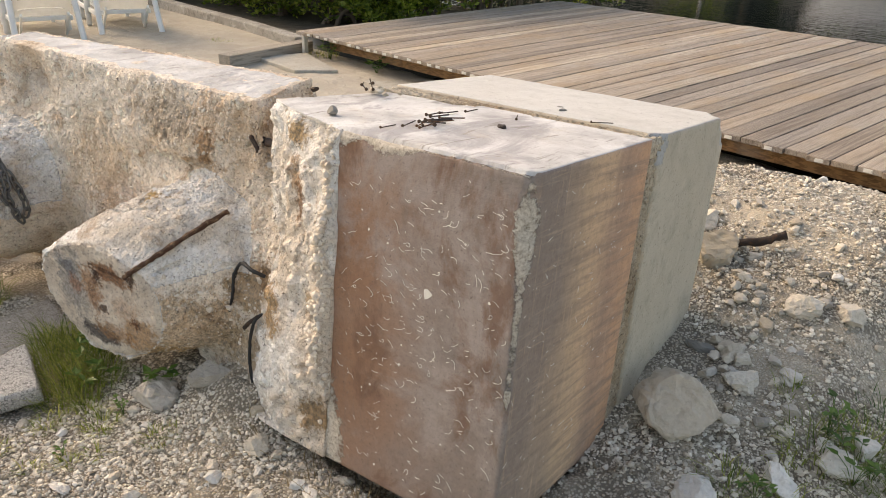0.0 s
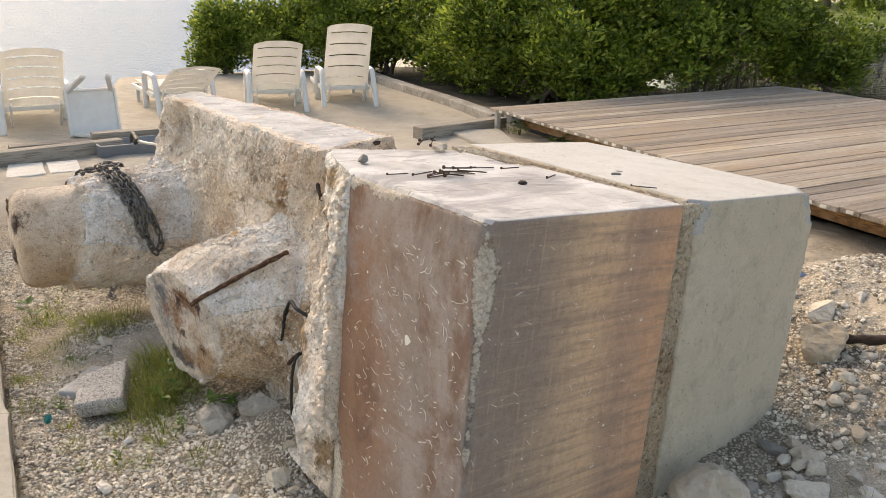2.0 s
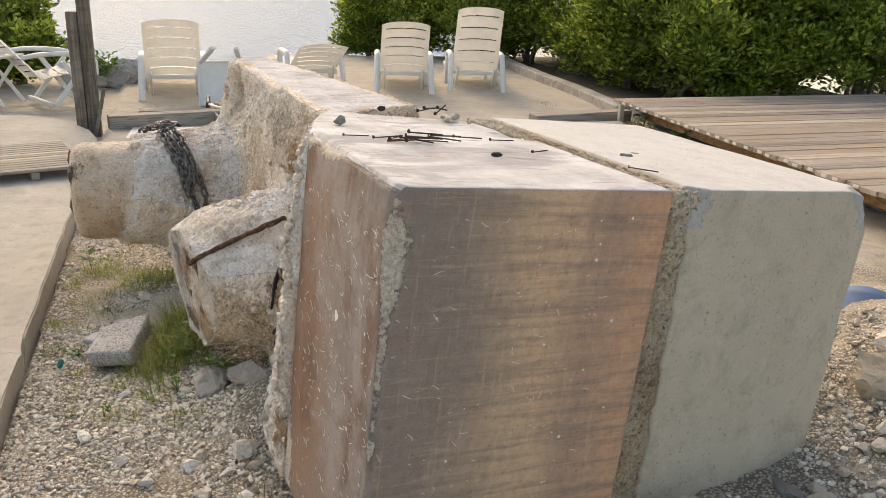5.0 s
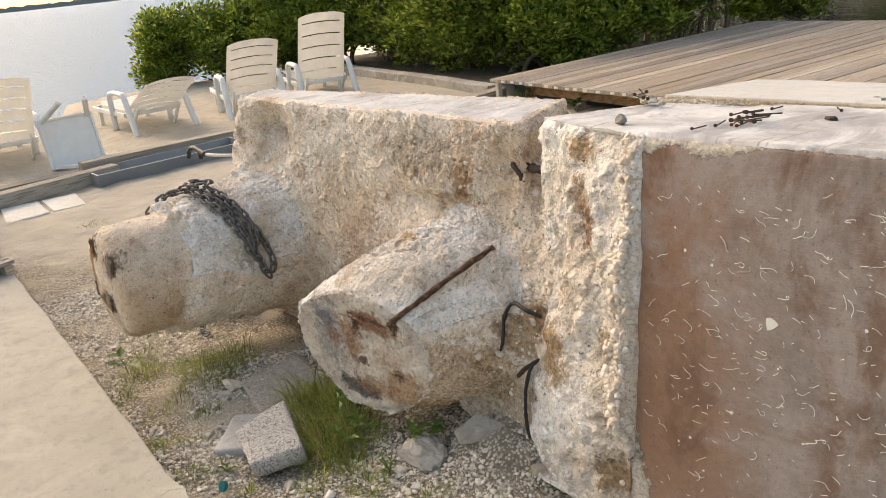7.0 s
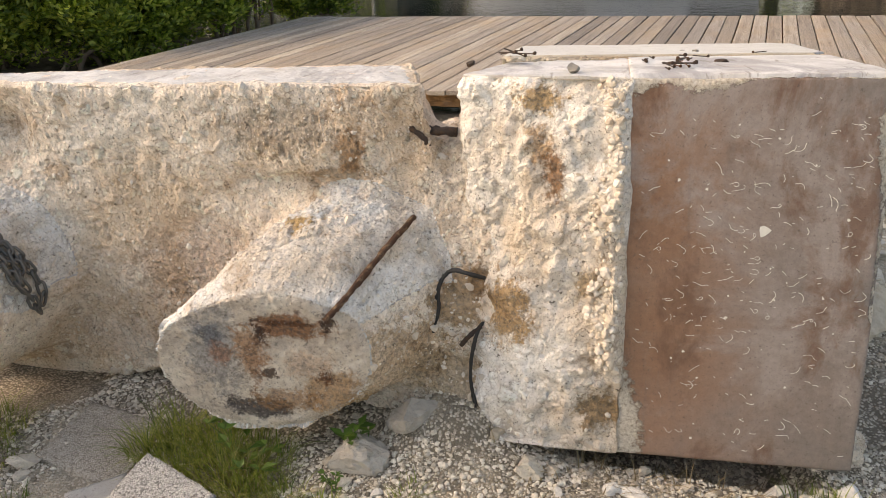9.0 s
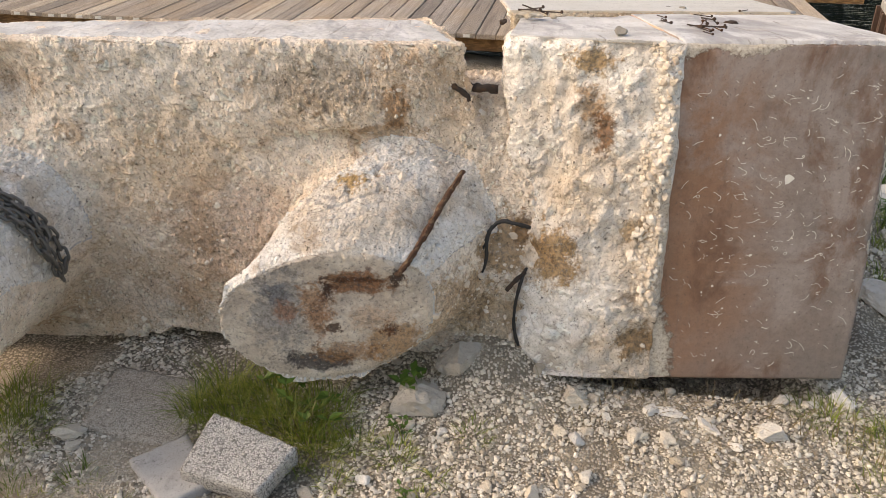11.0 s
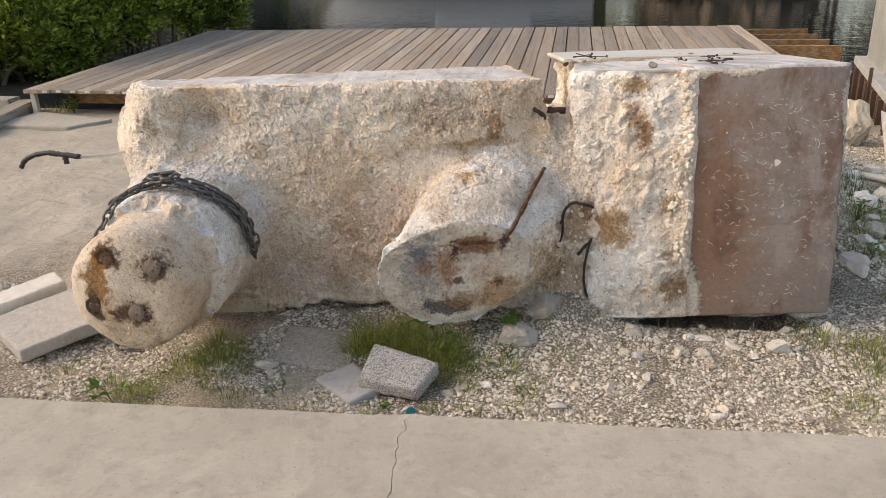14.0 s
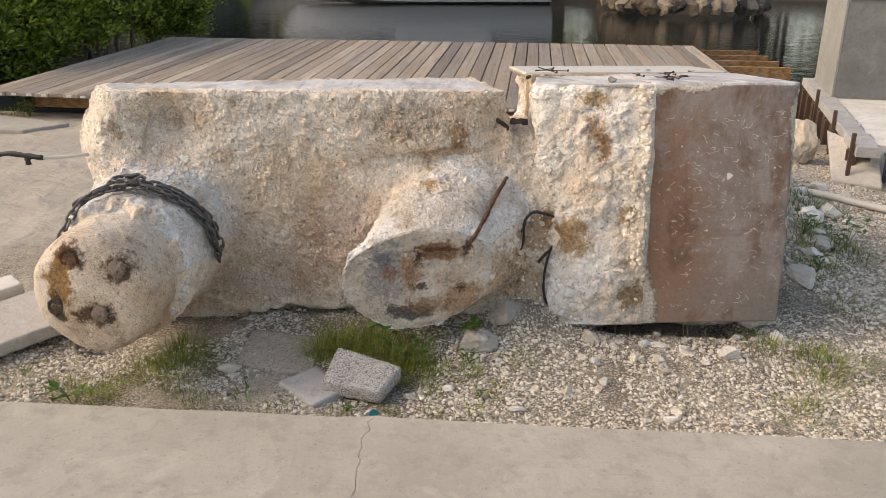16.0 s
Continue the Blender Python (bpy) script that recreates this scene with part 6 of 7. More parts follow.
def near_band(rnd, n):
    x = rnd.uniform(-2.3, 2.9, n)
    y = -0.13 + 0.055 * x + 0.015 + rnd.rand(n) ** 1.15 * 1.1
    bare = np.where(x < 0.15, 0.06, -0.32)
    keep = (0.6 * y - x < 2.9) & ~((y > 0.86 + 0.12 * x) & (x > -1.2) & (x < 1.5)) & thick(x, y, 3.5, 5, bare)
    x, y = x[keep], y[keep]
    return np.stack([x, y, land(x, y)], 1)


def mound_band(rnd, n):
    x, y = rnd.uniform(0.7, 3.0, n), 1.1 + 3.2 * rnd.rand(n) ** 1.25
    keep = ((x > 1.42) | (y > 2.1)) & thick(x, y, 2.5, 9, -0.2)
    x, y = x[keep], y[keep]
    return np.stack([x, y, land(x, y)], 1)


tagged(new("gravel", scatter(88000, near_band, (0.0026, 0.0105), 1, M_PEBBLE, "gravel")), "loose pale coral gravel beside the pavement", "gravel", kind="stuff")
tagged(new("gravel", scatter(56000, mound_band, (0.0032, 0.0125), 2, M_PEBBLE, "gravel")), "heap of broken pale coral gravel", "gravel", kind="stuff")


# ---- grass and weeds ----
def blades(spots, seed, mat, name, label):
    """Thin bent blades in tufts: (x, y, spread, count, length)."""
    rnd = np.random.RandomState(seed)
    V, F, base = [], [], 0
    for x, y, spread_r, count, length in spots:
        for _ in range(count):
            a, r = rnd.rand() * 6.283, 1.15 * spread_r * rnd.rand() ** 0.7
            px, py = x + r * math.cos(a), y + r * math.sin(a)
            pz = float(np.interp(0, [0], [0]))
            L, lean, az, w = length * rnd.uniform(0.4, 1.1), rnd.uniform(0.4, 1.9), a + rnd.uniform(-1.0, 1.0), rnd.uniform(0.0010, 0.0023)
            dx, dy = math.cos(az), math.sin(az)
            for k in range(4):
                s = k / 3
                h, out = L * (s - 0.35 * lean * s * s), L * lean * 0.6 * s * s + 0.1 * L * s
                ww = w * (1 - s) + 0.0002
                for sg in (-1, 1):
                    V.append((px + dx * out - dy * ww * sg, py + dy * out + dx * ww * sg, pz + h))
            F += [(base + 2 * k, base + 2 * k + 1, base + 2 * k + 3, base + 2 * k + 2) for k in range(3)]
            base += 8
    V = np.array(V)
    root = np.repeat(V.reshape(-1, 8, 3)[:, 0, :2], 8, axis=0)
    V[:, 2] += land(root[:, 0], root[:, 1]) - 0.004
    return tagged(new(name, mesh_of(name, V, F, mat, smooth=False)), label, "grass", kind="stuff")


TUFTS = [(-0.10, 0.50, 0.10, 220, 0.14), (0.06, 0.42, 0.09, 260, 0.13), (-0.25, 0.46, 0.06, 160, 0.17), (-1.05, 0.0, 0.08, 110, 0.06), (-1.03, 0.09, 0.07, 90, 0.05), (-0.81, 0.21, 0.12, 260, 0.10), (-0.91, -0.11, 0.07, 100, 0.05), (-0.62, 0.0, 0.08, 90, 0.04),
         (-0.40, -0.08, 0.06, 80, 0.05), (-0.15, -0.07, 0.05, 70, 0.04), (-0.13, 0.0, 0.05, 60, 0.04), (-1.39, 0.11, 0.08, 70, 0.05), (0.17, 0.22, 0.04, 60, 0.05), (0.40, 0.20, 0.03, 50, 0.05), (0.50, 0.45, 0.05, 60, 0.05), (1.50, 0.25, 0.10, 130, 0.06), (1.50, 0.72, 0.10, 160, 0.08), (1.68, 0.60, 0.10, 150, 0.09),
         (-0.30, 0.40, 0.05, 150, 0.15), (-0.17, 0.36, 0.06, 170, 0.13), (-0.02, 0.36, 0.08, 260, 0.13), (0.08, 0.30, 0.07, 160, 0.11), (-0.12, 0.45, 0.07, 150, 0.12),
         (0.18, 0.36, 0.05, 90, 0.09), (-0.85, 0.33, 0.10, 220, 0.10), (-0.95, 0.20, 0.08, 110, 0.08), (-1.18, 0.05, 0.06, 80, 0.07), (-1.05, 0.0, 0.05, 60, 0.06), (-0.72, 0.06, 0.05, 50, 0.05),
         (0.30, 0.34, 0.05, 70, 0.07), (0.42, 0.28, 0.03, 30, 0.05), (0.35, 0.10, 0.03, 28, 0.05), (0.20, 0.06, 0.03, 30, 0.05), (1.75, 0.62, 0.14, 190, 0.07), (1.62, 0.42, 0.10, 90, 0.06),
         (1.95, 1.85, 0.10, 130, 0.10), (2.05, 1.98, 0.12, 200, 0.12), (2.2, 1.9, 0.12, 150, 0.12), (1.85, 1.52, 0.08, 90, 0.09), (1.80, 2.0, 0.05, 40, 0.08), (1.98, 1.6, 0.07, 80, 0.09), (-0.35, 0.03, 0.04, 30, 0.05),
         (0.05, 0.06, 0.03, 26, 0.05), (-0.5, 0.10, 0.05, 50, 0.06), (1.95, 1.15, 0.10, 70, 0.06), (-5.9, 4.3, 0.12, 60, 0.07), (-4.55, 4.75, 0.14, 120, 0.16), (-3.6, 0.3, 0.10, 90, 0.04), (-1.45, 0.35, 0.12, 70, 0.05)]
blades(TUFTS, 3, M_GRASS, "grass", "thin green and yellowing grass tufts in the gravel")
blades([(0.9, 0.72, 0.22, 90, 0.10), (1.2, 0.68, 0.2, 80, 0.10), (1.55, 0.52, 0.2, 90, 0.08), (0.02, 0.35, 0.08, 60, 0.12)], 4, M_STRAW, "dry_straw", "dry straw stalks lying by the block foot")


def weed(x, y, h, n, leaf, seed, label):
    """A small broad-leaved weed."""
    rnd = np.random.RandomState(seed)
    z = float(land(np.array([x]), np.array([y]))[0])
    root = thing("weed", pose(x, y, z), label, "weed")
    LV, LF, lb = [], [], 0
    for _ in range(n):
        a, o = rnd.rand() * 6.283, rnd.uniform(0.1, 0.6) * h
        top = np.array([o * math.cos(a), o * math.sin(a), h * rnd.uniform(0.4, 1.0)])
        v, f = tube([(0, 0, -0.005), tuple(top * (0.45, 0.45, 0.6)), tuple(top)], 0.0012, 4)
        part("stem", mesh_of("stem", v, f, M_WEED), root)
        for _ in range(3):
            b = rnd.rand() * 6.283
            d = np.array([math.cos(b), math.sin(b), rnd.uniform(-0.1, 0.6)])
            s = np.array([-math.sin(b), math.cos(b), 0])
            L = leaf * rnd.uniform(0.6, 1.1)
            pts = [top, top + d * L * 0.4 + s * L * 0.3 + (0, 0, 0.1 * L), top + d * L, top + d * L * 0.4 - s * L * 0.3 + (0, 0, 0.1 * L), top + d * L * 0.5]
            LV += pts
            LF += [(lb, lb + 1, lb + 4), (lb + 1, lb + 2, lb + 4), (lb + 2, lb + 3, lb + 4), (lb + 3, lb, lb + 4)]
            lb += 5
    part("foliage", mesh_of("foliage", np.array(LV), LF, M_WEED, smooth=False), root)["kind"] = "stuff"


for k, (x, y, h, n, leaf) in enumerate(((-1.10, -0.04, 0.09, 4, 0.05), (0.06, 0.42, 0.10, 6, 0.045), (-0.05, 0.47, 0.12, 6, 0.045), (0.33, 0.55, 0.12, 6, 0.045), (0.30, 0.42, 0.06, 7, 0.02), (-0.10, 0.04, 0.03, 6, 0.02), (0.36, 0.20, 0.04, 5, 0.02),
                                        (1.95, 1.95, 0.14, 9, 0.04), (2.08, 1.85, 0.14, 9, 0.04), (2.22, 2.05, 0.16, 9, 0.045), (1.92, 1.55, 0.08, 7, 0.03), (-4.35, 4.70, 0.2, 14, 0.07), (-3.5, 4.62, 0.16, 12, 0.07))):
    weed(x, y, h, n, leaf, k, "small green broad-leaved weed growing in the gravel")

# ---- loungers on the sand ----
def panel_mesh(name, width, length, slots, mat, thick=0.016, curve=0.03, columns=1, margin=0.055, corner=0.03):
    """A moulded panel in x and y with slots through it."""
    xs = [-width / 2]
    inner = width - 2 * margin
    for c in range(columns):
        a = -width / 2 + margin + inner * c / columns + (0.01 if c else 0)
        b = -width / 2 + margin + inner * (c + 1) / columns - (0.01 if c < columns - 1 else 0)
        xs += list(np.linspace(a, b, max(3, 8 // columns)))
    xs.append(width / 2)
    ys, holes = [0.0], []
    for k in range(slots):
        y = length * (k + 0.75) / (slots + 0.55)
        holes.append((len(ys), y))
        ys += [y, y + 0.014]
    ys.append(length)
    xs, ys = np.array(xs), np.array(ys)
    bm = bmesh.new()
    grid = [[None] * len(ys) for _ in xs]
    for i, x in enumerate(xs):
        for j, y in enumerate(ys):
            yy = y
            if j == len(ys) - 1:
                yy -= corner * (2 * abs(x) / width) ** 4
            bow = 0.006 * (1 - (2 * x / width) ** 2) * (0 < j < len(ys) - 1)
            grid[i][j] = bm.verts.new((x * (1 - 0.06 * y / length), yy + bow, curve * (2 * x / width) ** 2 + 0.03 * (y / length) ** 2))
    cut = {j for j, _ in holes}
    per = max(3, 8 // columns)
    for i in range(len(xs) - 1):
        inside = 1 <= i < len(xs) - 1 and (i - 1) % per != per - 1
        for j in range(len(ys) - 1):
            if j in cut and inside:
                continue
            bm.faces.new((grid[i][j], grid[i + 1][j], grid[i + 1][j + 1], grid[i][j + 1]))
    bmesh.ops.solidify(bm, geom=bm.faces[:], thickness=thick)
    bmesh.ops.recalc_face_normals(bm, faces=bm.faces[:])
    return bm_mesh(name, bm, mat)


LEG_R = 0.028


def lounger(m, recline, label, slots=5, columns=1, width=0.60, length=0.96):
    """A resin lounger; y points to its foot, the back leans to -y."""
    root = thing("sun_lounger", m, label, "lounger", "loungers on the sand")
    hinge = 0.24
    part("backrest", panel_mesh("backrest", width, length, slots, M_PLASTIC, columns=columns), root, pose(0, 0, hinge) @ Matrix.Rotation(math.radians(180 - recline), 4, "X"))
    part("seat", panel_mesh("seat", width, 1.15, 8, M_PLASTIC, corner=0.06), root, pose(0, 0.02, hinge - 0.005))
    for s in (-1, 1):
        x = s * (width / 2 + 0.03)
        v, f = tube(smooth_path([(x, 0.33, 0.0), (x, 0.32, 0.30), (x, 0.28, 0.43), (x, 0.10, 0.46), (x, -0.12, 0.455), (x, -0.22, 0.42), (x * 1.02, -0.38, 0.12), (x * 1.03, -0.45, 0.0)], 5), LEG_R, 8)
        v[:, 0] = x + (v[:, 0] - x) * 1.25
        part("armrest", mesh_of("armrest", v, f, M_PLASTIC), root)
        bm = bmesh.new()
        box(bm, (0.03, 1.22, 0.055), (s * (width / 2 + 0.012), 0.55, hinge - 0.03), bevel=0.008)
        part("side_rail", bm_mesh("side_rail", bm, M_PLASTIC), root)
        bm = bmesh.new()
        box(bm, (0.045, 0.05, 0.26), (s * (width / 2 - 0.02), 1.02, 0.125), (4, 0, 0), bevel=0.008)
        part("leg", bm_mesh("leg", bm, M_PLASTIC), root)
        bm = bmesh.new()
        box(bm, (0.025, 0.045, 0.40), (s * (width / 2 - 0.06), -0.16, 0.16), (48, 0, 0), bevel=0.006)
        part("strut", bm_mesh("strut", bm, M_PLASTIC), root)
    bm = bmesh.new()
    box(bm, (width + 0.06, 0.03, 0.05), (0, -0.02, hinge - 0.03), bevel=0.008)
    part("crossbar", bm_mesh("crossbar", bm, M_PLASTIC), root)
    return root


lounger(pose(-7.41, 3.85, -0.02, 0, 0, 79), 60, "white resin sun lounger with its slotted back raised steeply")
lounger(pose(-7.30, 2.87, -0.02, 0, 0, 80), 44, "white resin sun lounger with its slotted back half raised")
lounger(pose(-7.47, 1.72, -0.02, 0, 0, 95), 25, "white resin sun lounger with its back lowered almost flat")
lounger(pose(-6.84, 0.11, -0.02, 0, 0, 93), 44, "white resin sun lounger with slotted back by the timber kerb")


def lounge_chair(m, label):
    """A low resin chair on crossed legs; y points to its front, the tall slotted back leans to -y."""
    root = thing("lounge_chair", m, label, "chair", "lounge chairs by the table")
    part("backrest", panel_mesh("backrest", 0.52, 0.62, 7, M_PLASTIC, columns=3, corner=0.10, curve=0.05), root, pose(0, -0.05, 0.27) @ Matrix.Rotation(math.radians(128), 4, "X"))
    part("seat", panel_mesh("seat", 0.54, 0.52, 4, M_PLASTIC, corner=0.05, curve=0.04), root, pose(0, -0.03, 0.26, 8, 0, 0))
    for s in (-1, 1):
        x = s * 0.31
        for lean, y0 in ((34, 0.24), (-40, 0.16)):
            bm = bmesh.new()
            box(bm, (0.032, 0.05, 0.56), (x - 0.02 * s * (lean < 0), y0, 0.225), (lean, 0, 0), bevel=0.01)
            part("leg", bm_mesh("leg", bm, M_PLASTIC), root)
        v, f = tube(smooth_path([(x, 0.42, 0.30), (x, 0.40, 0.47), (x, 0.20, 0.52), (x, -0.10, 0.53), (x * 0.96, -0.30, 0.50)], 5), 0.024, 8)
        part("armrest", mesh_of("armrest", v, f, M_PLASTIC), root)
    for y, z in ((0.42, 0.03), (-0.06, 0.03), (0.40, 0.30)):
        bm = bmesh.new()
        box(bm, (0.62, 0.04, 0.045), (0, y, z), bevel=0.01)
        part("crossbar", bm_mesh("crossbar", bm, M_PLASTIC), root)
    return root


lounge_chair(pose(-6.30, -1.14, -0.02, 0, 0, 30), "white resin lounge chair with a tall slotted back")
lounge_chair(pose(-6.60, -2.25, -0.02, 0, 0, 28), "white resin lounge chair beside the folding table")


def folding_table(m):
    root = thing("folding_table", m, "white plastic folding table with crossed legs", "table")
    bm = bmesh.new()
    box(bm, (0.46, 0.42, 0.025), (0, 0, 0.48), bevel=0.01)
    part("tabletop", bm_mesh("tabletop", bm, M_PLASTIC), root)
    for s in (-1, 1):
        for d in (-1, 1):
            bm = bmesh.new()
            box(bm, (0.035, 0.02, 0.60), (0, s * 0.18, 0.235), (0, d * 38, 0), bevel=0.005)
            part("leg", bm_mesh("leg", bm, M_PLASTIC), root, pose(0, -s * 0.022 * (d > 0), 0))


folding_table(pose(-6.35, -1.62, -0.02, 0, 0, 70))


def tipped_table(m):
    root = thing("side_table", m, "white plastic side table lying tipped on its side", "table")
    bm = bmesh.new()
    box(bm, (0.46, 0.03, 0.44), (0, 0, 0.24), bevel=0.012)
    part("tabletop", bm_mesh("tabletop", bm, M_PLASTIC), root)
    bm = bmesh.new()
    for s in (-1, 1):
        box(bm, (0.025, 0.05, 0.46), (s * 0.235, -0.012, 0.24), bevel=0.006)
        box(bm, (0.49, 0.05, 0.025), (0, -0.012, 0.24 + s * 0.222), bevel=0.006)
    part("rim", bm_mesh("rim", bm, M_PLASTIC), root)
    for s in (-1, 1):
        for z in (0.03, 0.45):
            bm = bmesh.new()
            box(bm, (0.05, 0.42, 0.035), (0, -0.2, 0), bevel=0.008)
            part("leg", bm_mesh("leg", bm, M_PLASTIC), root, pose(s * 0.21, 0.0, z, -14 if z > 0.2 else 8, 0, s * -14))


tipped_table(pose(-6.0, 0.64, -0.01, -14, 0, 98))


# ---- posts, timbers and odds on the sand ----
def timber(name, a, b, w, h, mat, label, z=0.0, category="timber", roll=0.0):
    a, b = Vector((*a, z)), Vector((*b, z))
    bm = bmesh.new()
    box(bm, (w, (b - a).length, h), (0, 0, h / 2), bevel=0.006)
    for v in bm.verts:
        v.co += Vector((noise.noise(v.co * 3 + a), 0, noise.noise(v.co * 4 - a))) * 0.004
    ang = math.degrees(math.atan2(b.y - a.y, b.x - a.x)) - 90
    return thing(name, Matrix.Translation((a + b) / 2) @ pose(0, 0, 0, 0, roll, ang), label, category, data=bm_mesh(name, bm, mat))


timber("kerb_timber", (-4.72, -0.36), (-5.02, 0.78), 0.14, 0.15, M_TIMBER, "grey weathered timber kerb on the sand", -0.03)
timber("kerb_timber", (-5.30, 0.55), (-5.42, 2.0), 0.14, 0.17, M_TIMBER, "grey weathered timber kerb behind the tray", -0.03)
timber("kerb_timber", (-5.28, -0.15), (-5.36, 0.56), 0.14, 0.10, M_TIMBER, "low grey timber kerb end", -0.03)
timber("kerb_timber", (-4.62, 3.62), (-4.90, 4.80), 0.16, 0.14, M_TIMBER, "grey weathered timber kerb near the deck", -0.03)
post = thing("timber_post", pose(-4.70, -0.53, -0.08), "grey weathered double timber post with a tap", "post")
bm = bmesh.new()
box(bm, (0.10, 0.10, 2.6), (0, 0.06, 1.3), bevel=0.006)
part("upright", bm_mesh("upright", bm, M_POST), post)
bm = bmesh.new()
box(bm, (0.09, 0.085, 1.08), (0.03, -0.035, 0.54), (0, 0, 2), bevel=0.006)
part("short_upright", bm_mesh("short_upright", bm, M_POST), post)
bm = bmesh.new()
box(bm, (0.02, 0.03, 0.5), (0.06, 0.11, 0.2), (-14, 0, 0), bevel=0.003)
part("brace", bm_mesh("brace", bm, M_POST), post)
v, f = tube([(0.03, -0.03, 1.19), (0.03, -0.08, 1.19), (0.03, -0.115, 1.185), (0.03, -0.12, 1.15)], 0.011, 8)
tap = part("tap", mesh_of("tap", v, f, M_GREYMETAL), post, label="grey metal garden tap")
bm = bmesh.new()
box(bm, (0.05, 0.012, 0.012), (0.03, -0.085, 1.222), bevel=0.003)
box(bm, (0.01, 0.01, 0.03), (0.03, -0.085, 1.205))
part("tap_handle", bm_mesh("tap_handle", bm, M_GREYMETAL), tap)

tray = thing("tray", pose(-4.98, 1.22, -0.02, 0, 0, 7), "grey painted long metal tray on the sand", "tray")
bm = bmesh.new()
box(bm, (0.34, 1.35, 0.02), (0, 0, 0.01), bevel=0.003)
part("base", bm_mesh("base", bm, M_GREYMETAL), tray)
for s in (-1, 1):
    bm = bmesh.new()
    box(bm, (0.018, 1.35, 0.12), (s * 0.165, 0, 0.07), (0, s * 12, 0), bevel=0.004)
    part("side", bm_mesh("side", bm, M_GREYMETAL), tray)
    bm = bmesh.new()
    box(bm, (0.33, 0.018, 0.12), (0, s * 0.668, 0.07), bevel=0.004)
    part("end", bm_mesh("end", bm, M_GREYMETAL), tray)

pallet = thing("slatted_panel", pose(-3.0, -0.70, 0.068, 0, 0, 19), "grey slatted duckboard lying on the pavement", "duckboard")
bm = bmesh.new()
box(bm, (0.052, 0.62, 0.02), (0, 0, 0.062), bevel=0.003)
slat = bm_mesh("slat", bm, M_TIMBER)
for k in range(14):
    part("slat", slat, pallet, pose(-0.43 + 0.066 * k, 0, 0))
bm = bmesh.new()
box(bm, (0.93, 0.05, 0.05), (0, 0, 0.025), bevel=0.004)
bearer = bm_mesh("bearer", bm, M_TIMBER)
for y in (-0.27, 0.0, 0.27):
    part("bearer", bearer, pallet, pose(0, y, 0))

paver("sunk_paver", [(-4.72, -0.16, 0.012), (-4.18, -0.18, 0.012), (-4.22, 0.12, 0.014), (-4.72, 0.10, 0.012)], M_WHITEC, "white flat paver sunk in the sand", 0.05, 8, "sunk pavers")
paver("sunk_paver", [(-4.71, 0.13, 0.012), (-4.23, 0.15, 0.012), (-4.23, 0.38, 0.014), (-4.70, 0.38, 0.012)], M_WHITEC, "white flat paver sunk in the sand", 0.05, 9, "sunk pavers")
paver("sunk_paver", [(-4.75, 4.05, 0.03), (-3.95, 3.98, 0.03), (-3.72, 4.32, 0.03), (-4.66, 4.62, 0.03)], M_PAVE, "pale flat paver by the deck", 0.06, 10, "sunk pavers")
paver("sunk_paver", [(-3.8, 4.35, 0.0), (-2.8, 4.25, 0.0), (-2.7, 4.6, 0.0), (-3.7, 4.7, 0.0)], M_PAVE, "pale flat paver under the deck edge", 0.08, 11, "sunk pavers")


def kerb(points, w, h, label):
    """A cast kerb that follows points."""
    V, F = [], []
    p = [Vector((*q, 0)) for q in points]
    fine = smooth_path(p, 14)
    for k, q in enumerate(fine):
        d = (fine[min(k + 1, len(fine) - 1)] - fine[max(k - 1, 0)]).normalized()
        s = Vector((-d.y, d.x, 0))
        j = 0.008 * noise.noise(q * 4)
        V += [tuple(q + s * (a * w / 2 + j) + Vector((0, 0, z + (j if z > 0 else 0)))) for a, z in ((-1, -0.3), (-1, h - 0.012), (-0.85, h), (0.85, h), (1, h - 0.012), (1, -0.3))]
    for k in range(len(fine) - 1):
        F += [(6 * k + i, 6 * k + i + 1, 6 * k + i + 7, 6 * k + i + 6) for i in range(5)]
    F += [tuple(range(6)), tuple(range(6 * len(fine) - 6, 6 * len(fine)))[::-1]]
    return tagged(new("kerb", mesh_of("kerb", V, F, M_KERB, smooth=False)), label, "kerb", kind="structure")


kerb([(-5.1, 4.86), (-6.7, 5.02), (-8.6, 5.1), (-10.3, 5.25), (-11.6, 5.4)], 0.16, 0.11, "weathered grey concrete kerb along the mangroves")


# ---- right-hand side: rubble, pipe, quay ----
def slab_rock(name, corners, thick, seed, mat, label):
    ob = paver(name, corners, mat, label, thick, seed)
    ob["category"] = "rubble"
    return ob


slab_rock("rubble_slab", [(2.55, 3.42, 0.0), (2.83, 3.26, 0.0), (2.90, 3.60, 0.16), (2.68, 4.09, 0.22)], 0.09, 21, M_BEIGE, "beige broken concrete slab with a rust spot, leaning by the piles")
rock("rubble_rock", 2.50, 4.00, (0.15, 0.15, 0.19), 41, M_ROCK, "tan limestone lump beside the broken slab", 0.1)
for k, (x, y, s) in enumerate(((2.2, 2.95, 0.07), (2.3, 2.6, 0.09), (2.12, 2.35, 0.11), (2.05, 2.0, 0.06), (2.3, 2.2, 0.05), (2.4, 3.2, 0.06), (2.25, 3.4, 0.07), (2.5, 3.0, 0.05), (2.15, 2.7, 0.05), (2.35, 2.42, 0.045))):
    rock("white_rock", x, y, (s, s * 0.75, s * 0.6), 60 + k, M_WHITEROCK, "white limestone rock in the weeds by the pipe", 0.3)
blades([(2.12, 2.5, 0.16, 160, 0.12), (2.2, 2.75, 0.12, 110, 0.12), (2.05, 2.2, 0.1, 90, 0.1), (2.32, 2.6, 0.1, 70, 0.1)], 9, M_WEED, "grass", "green weeds round white rocks")
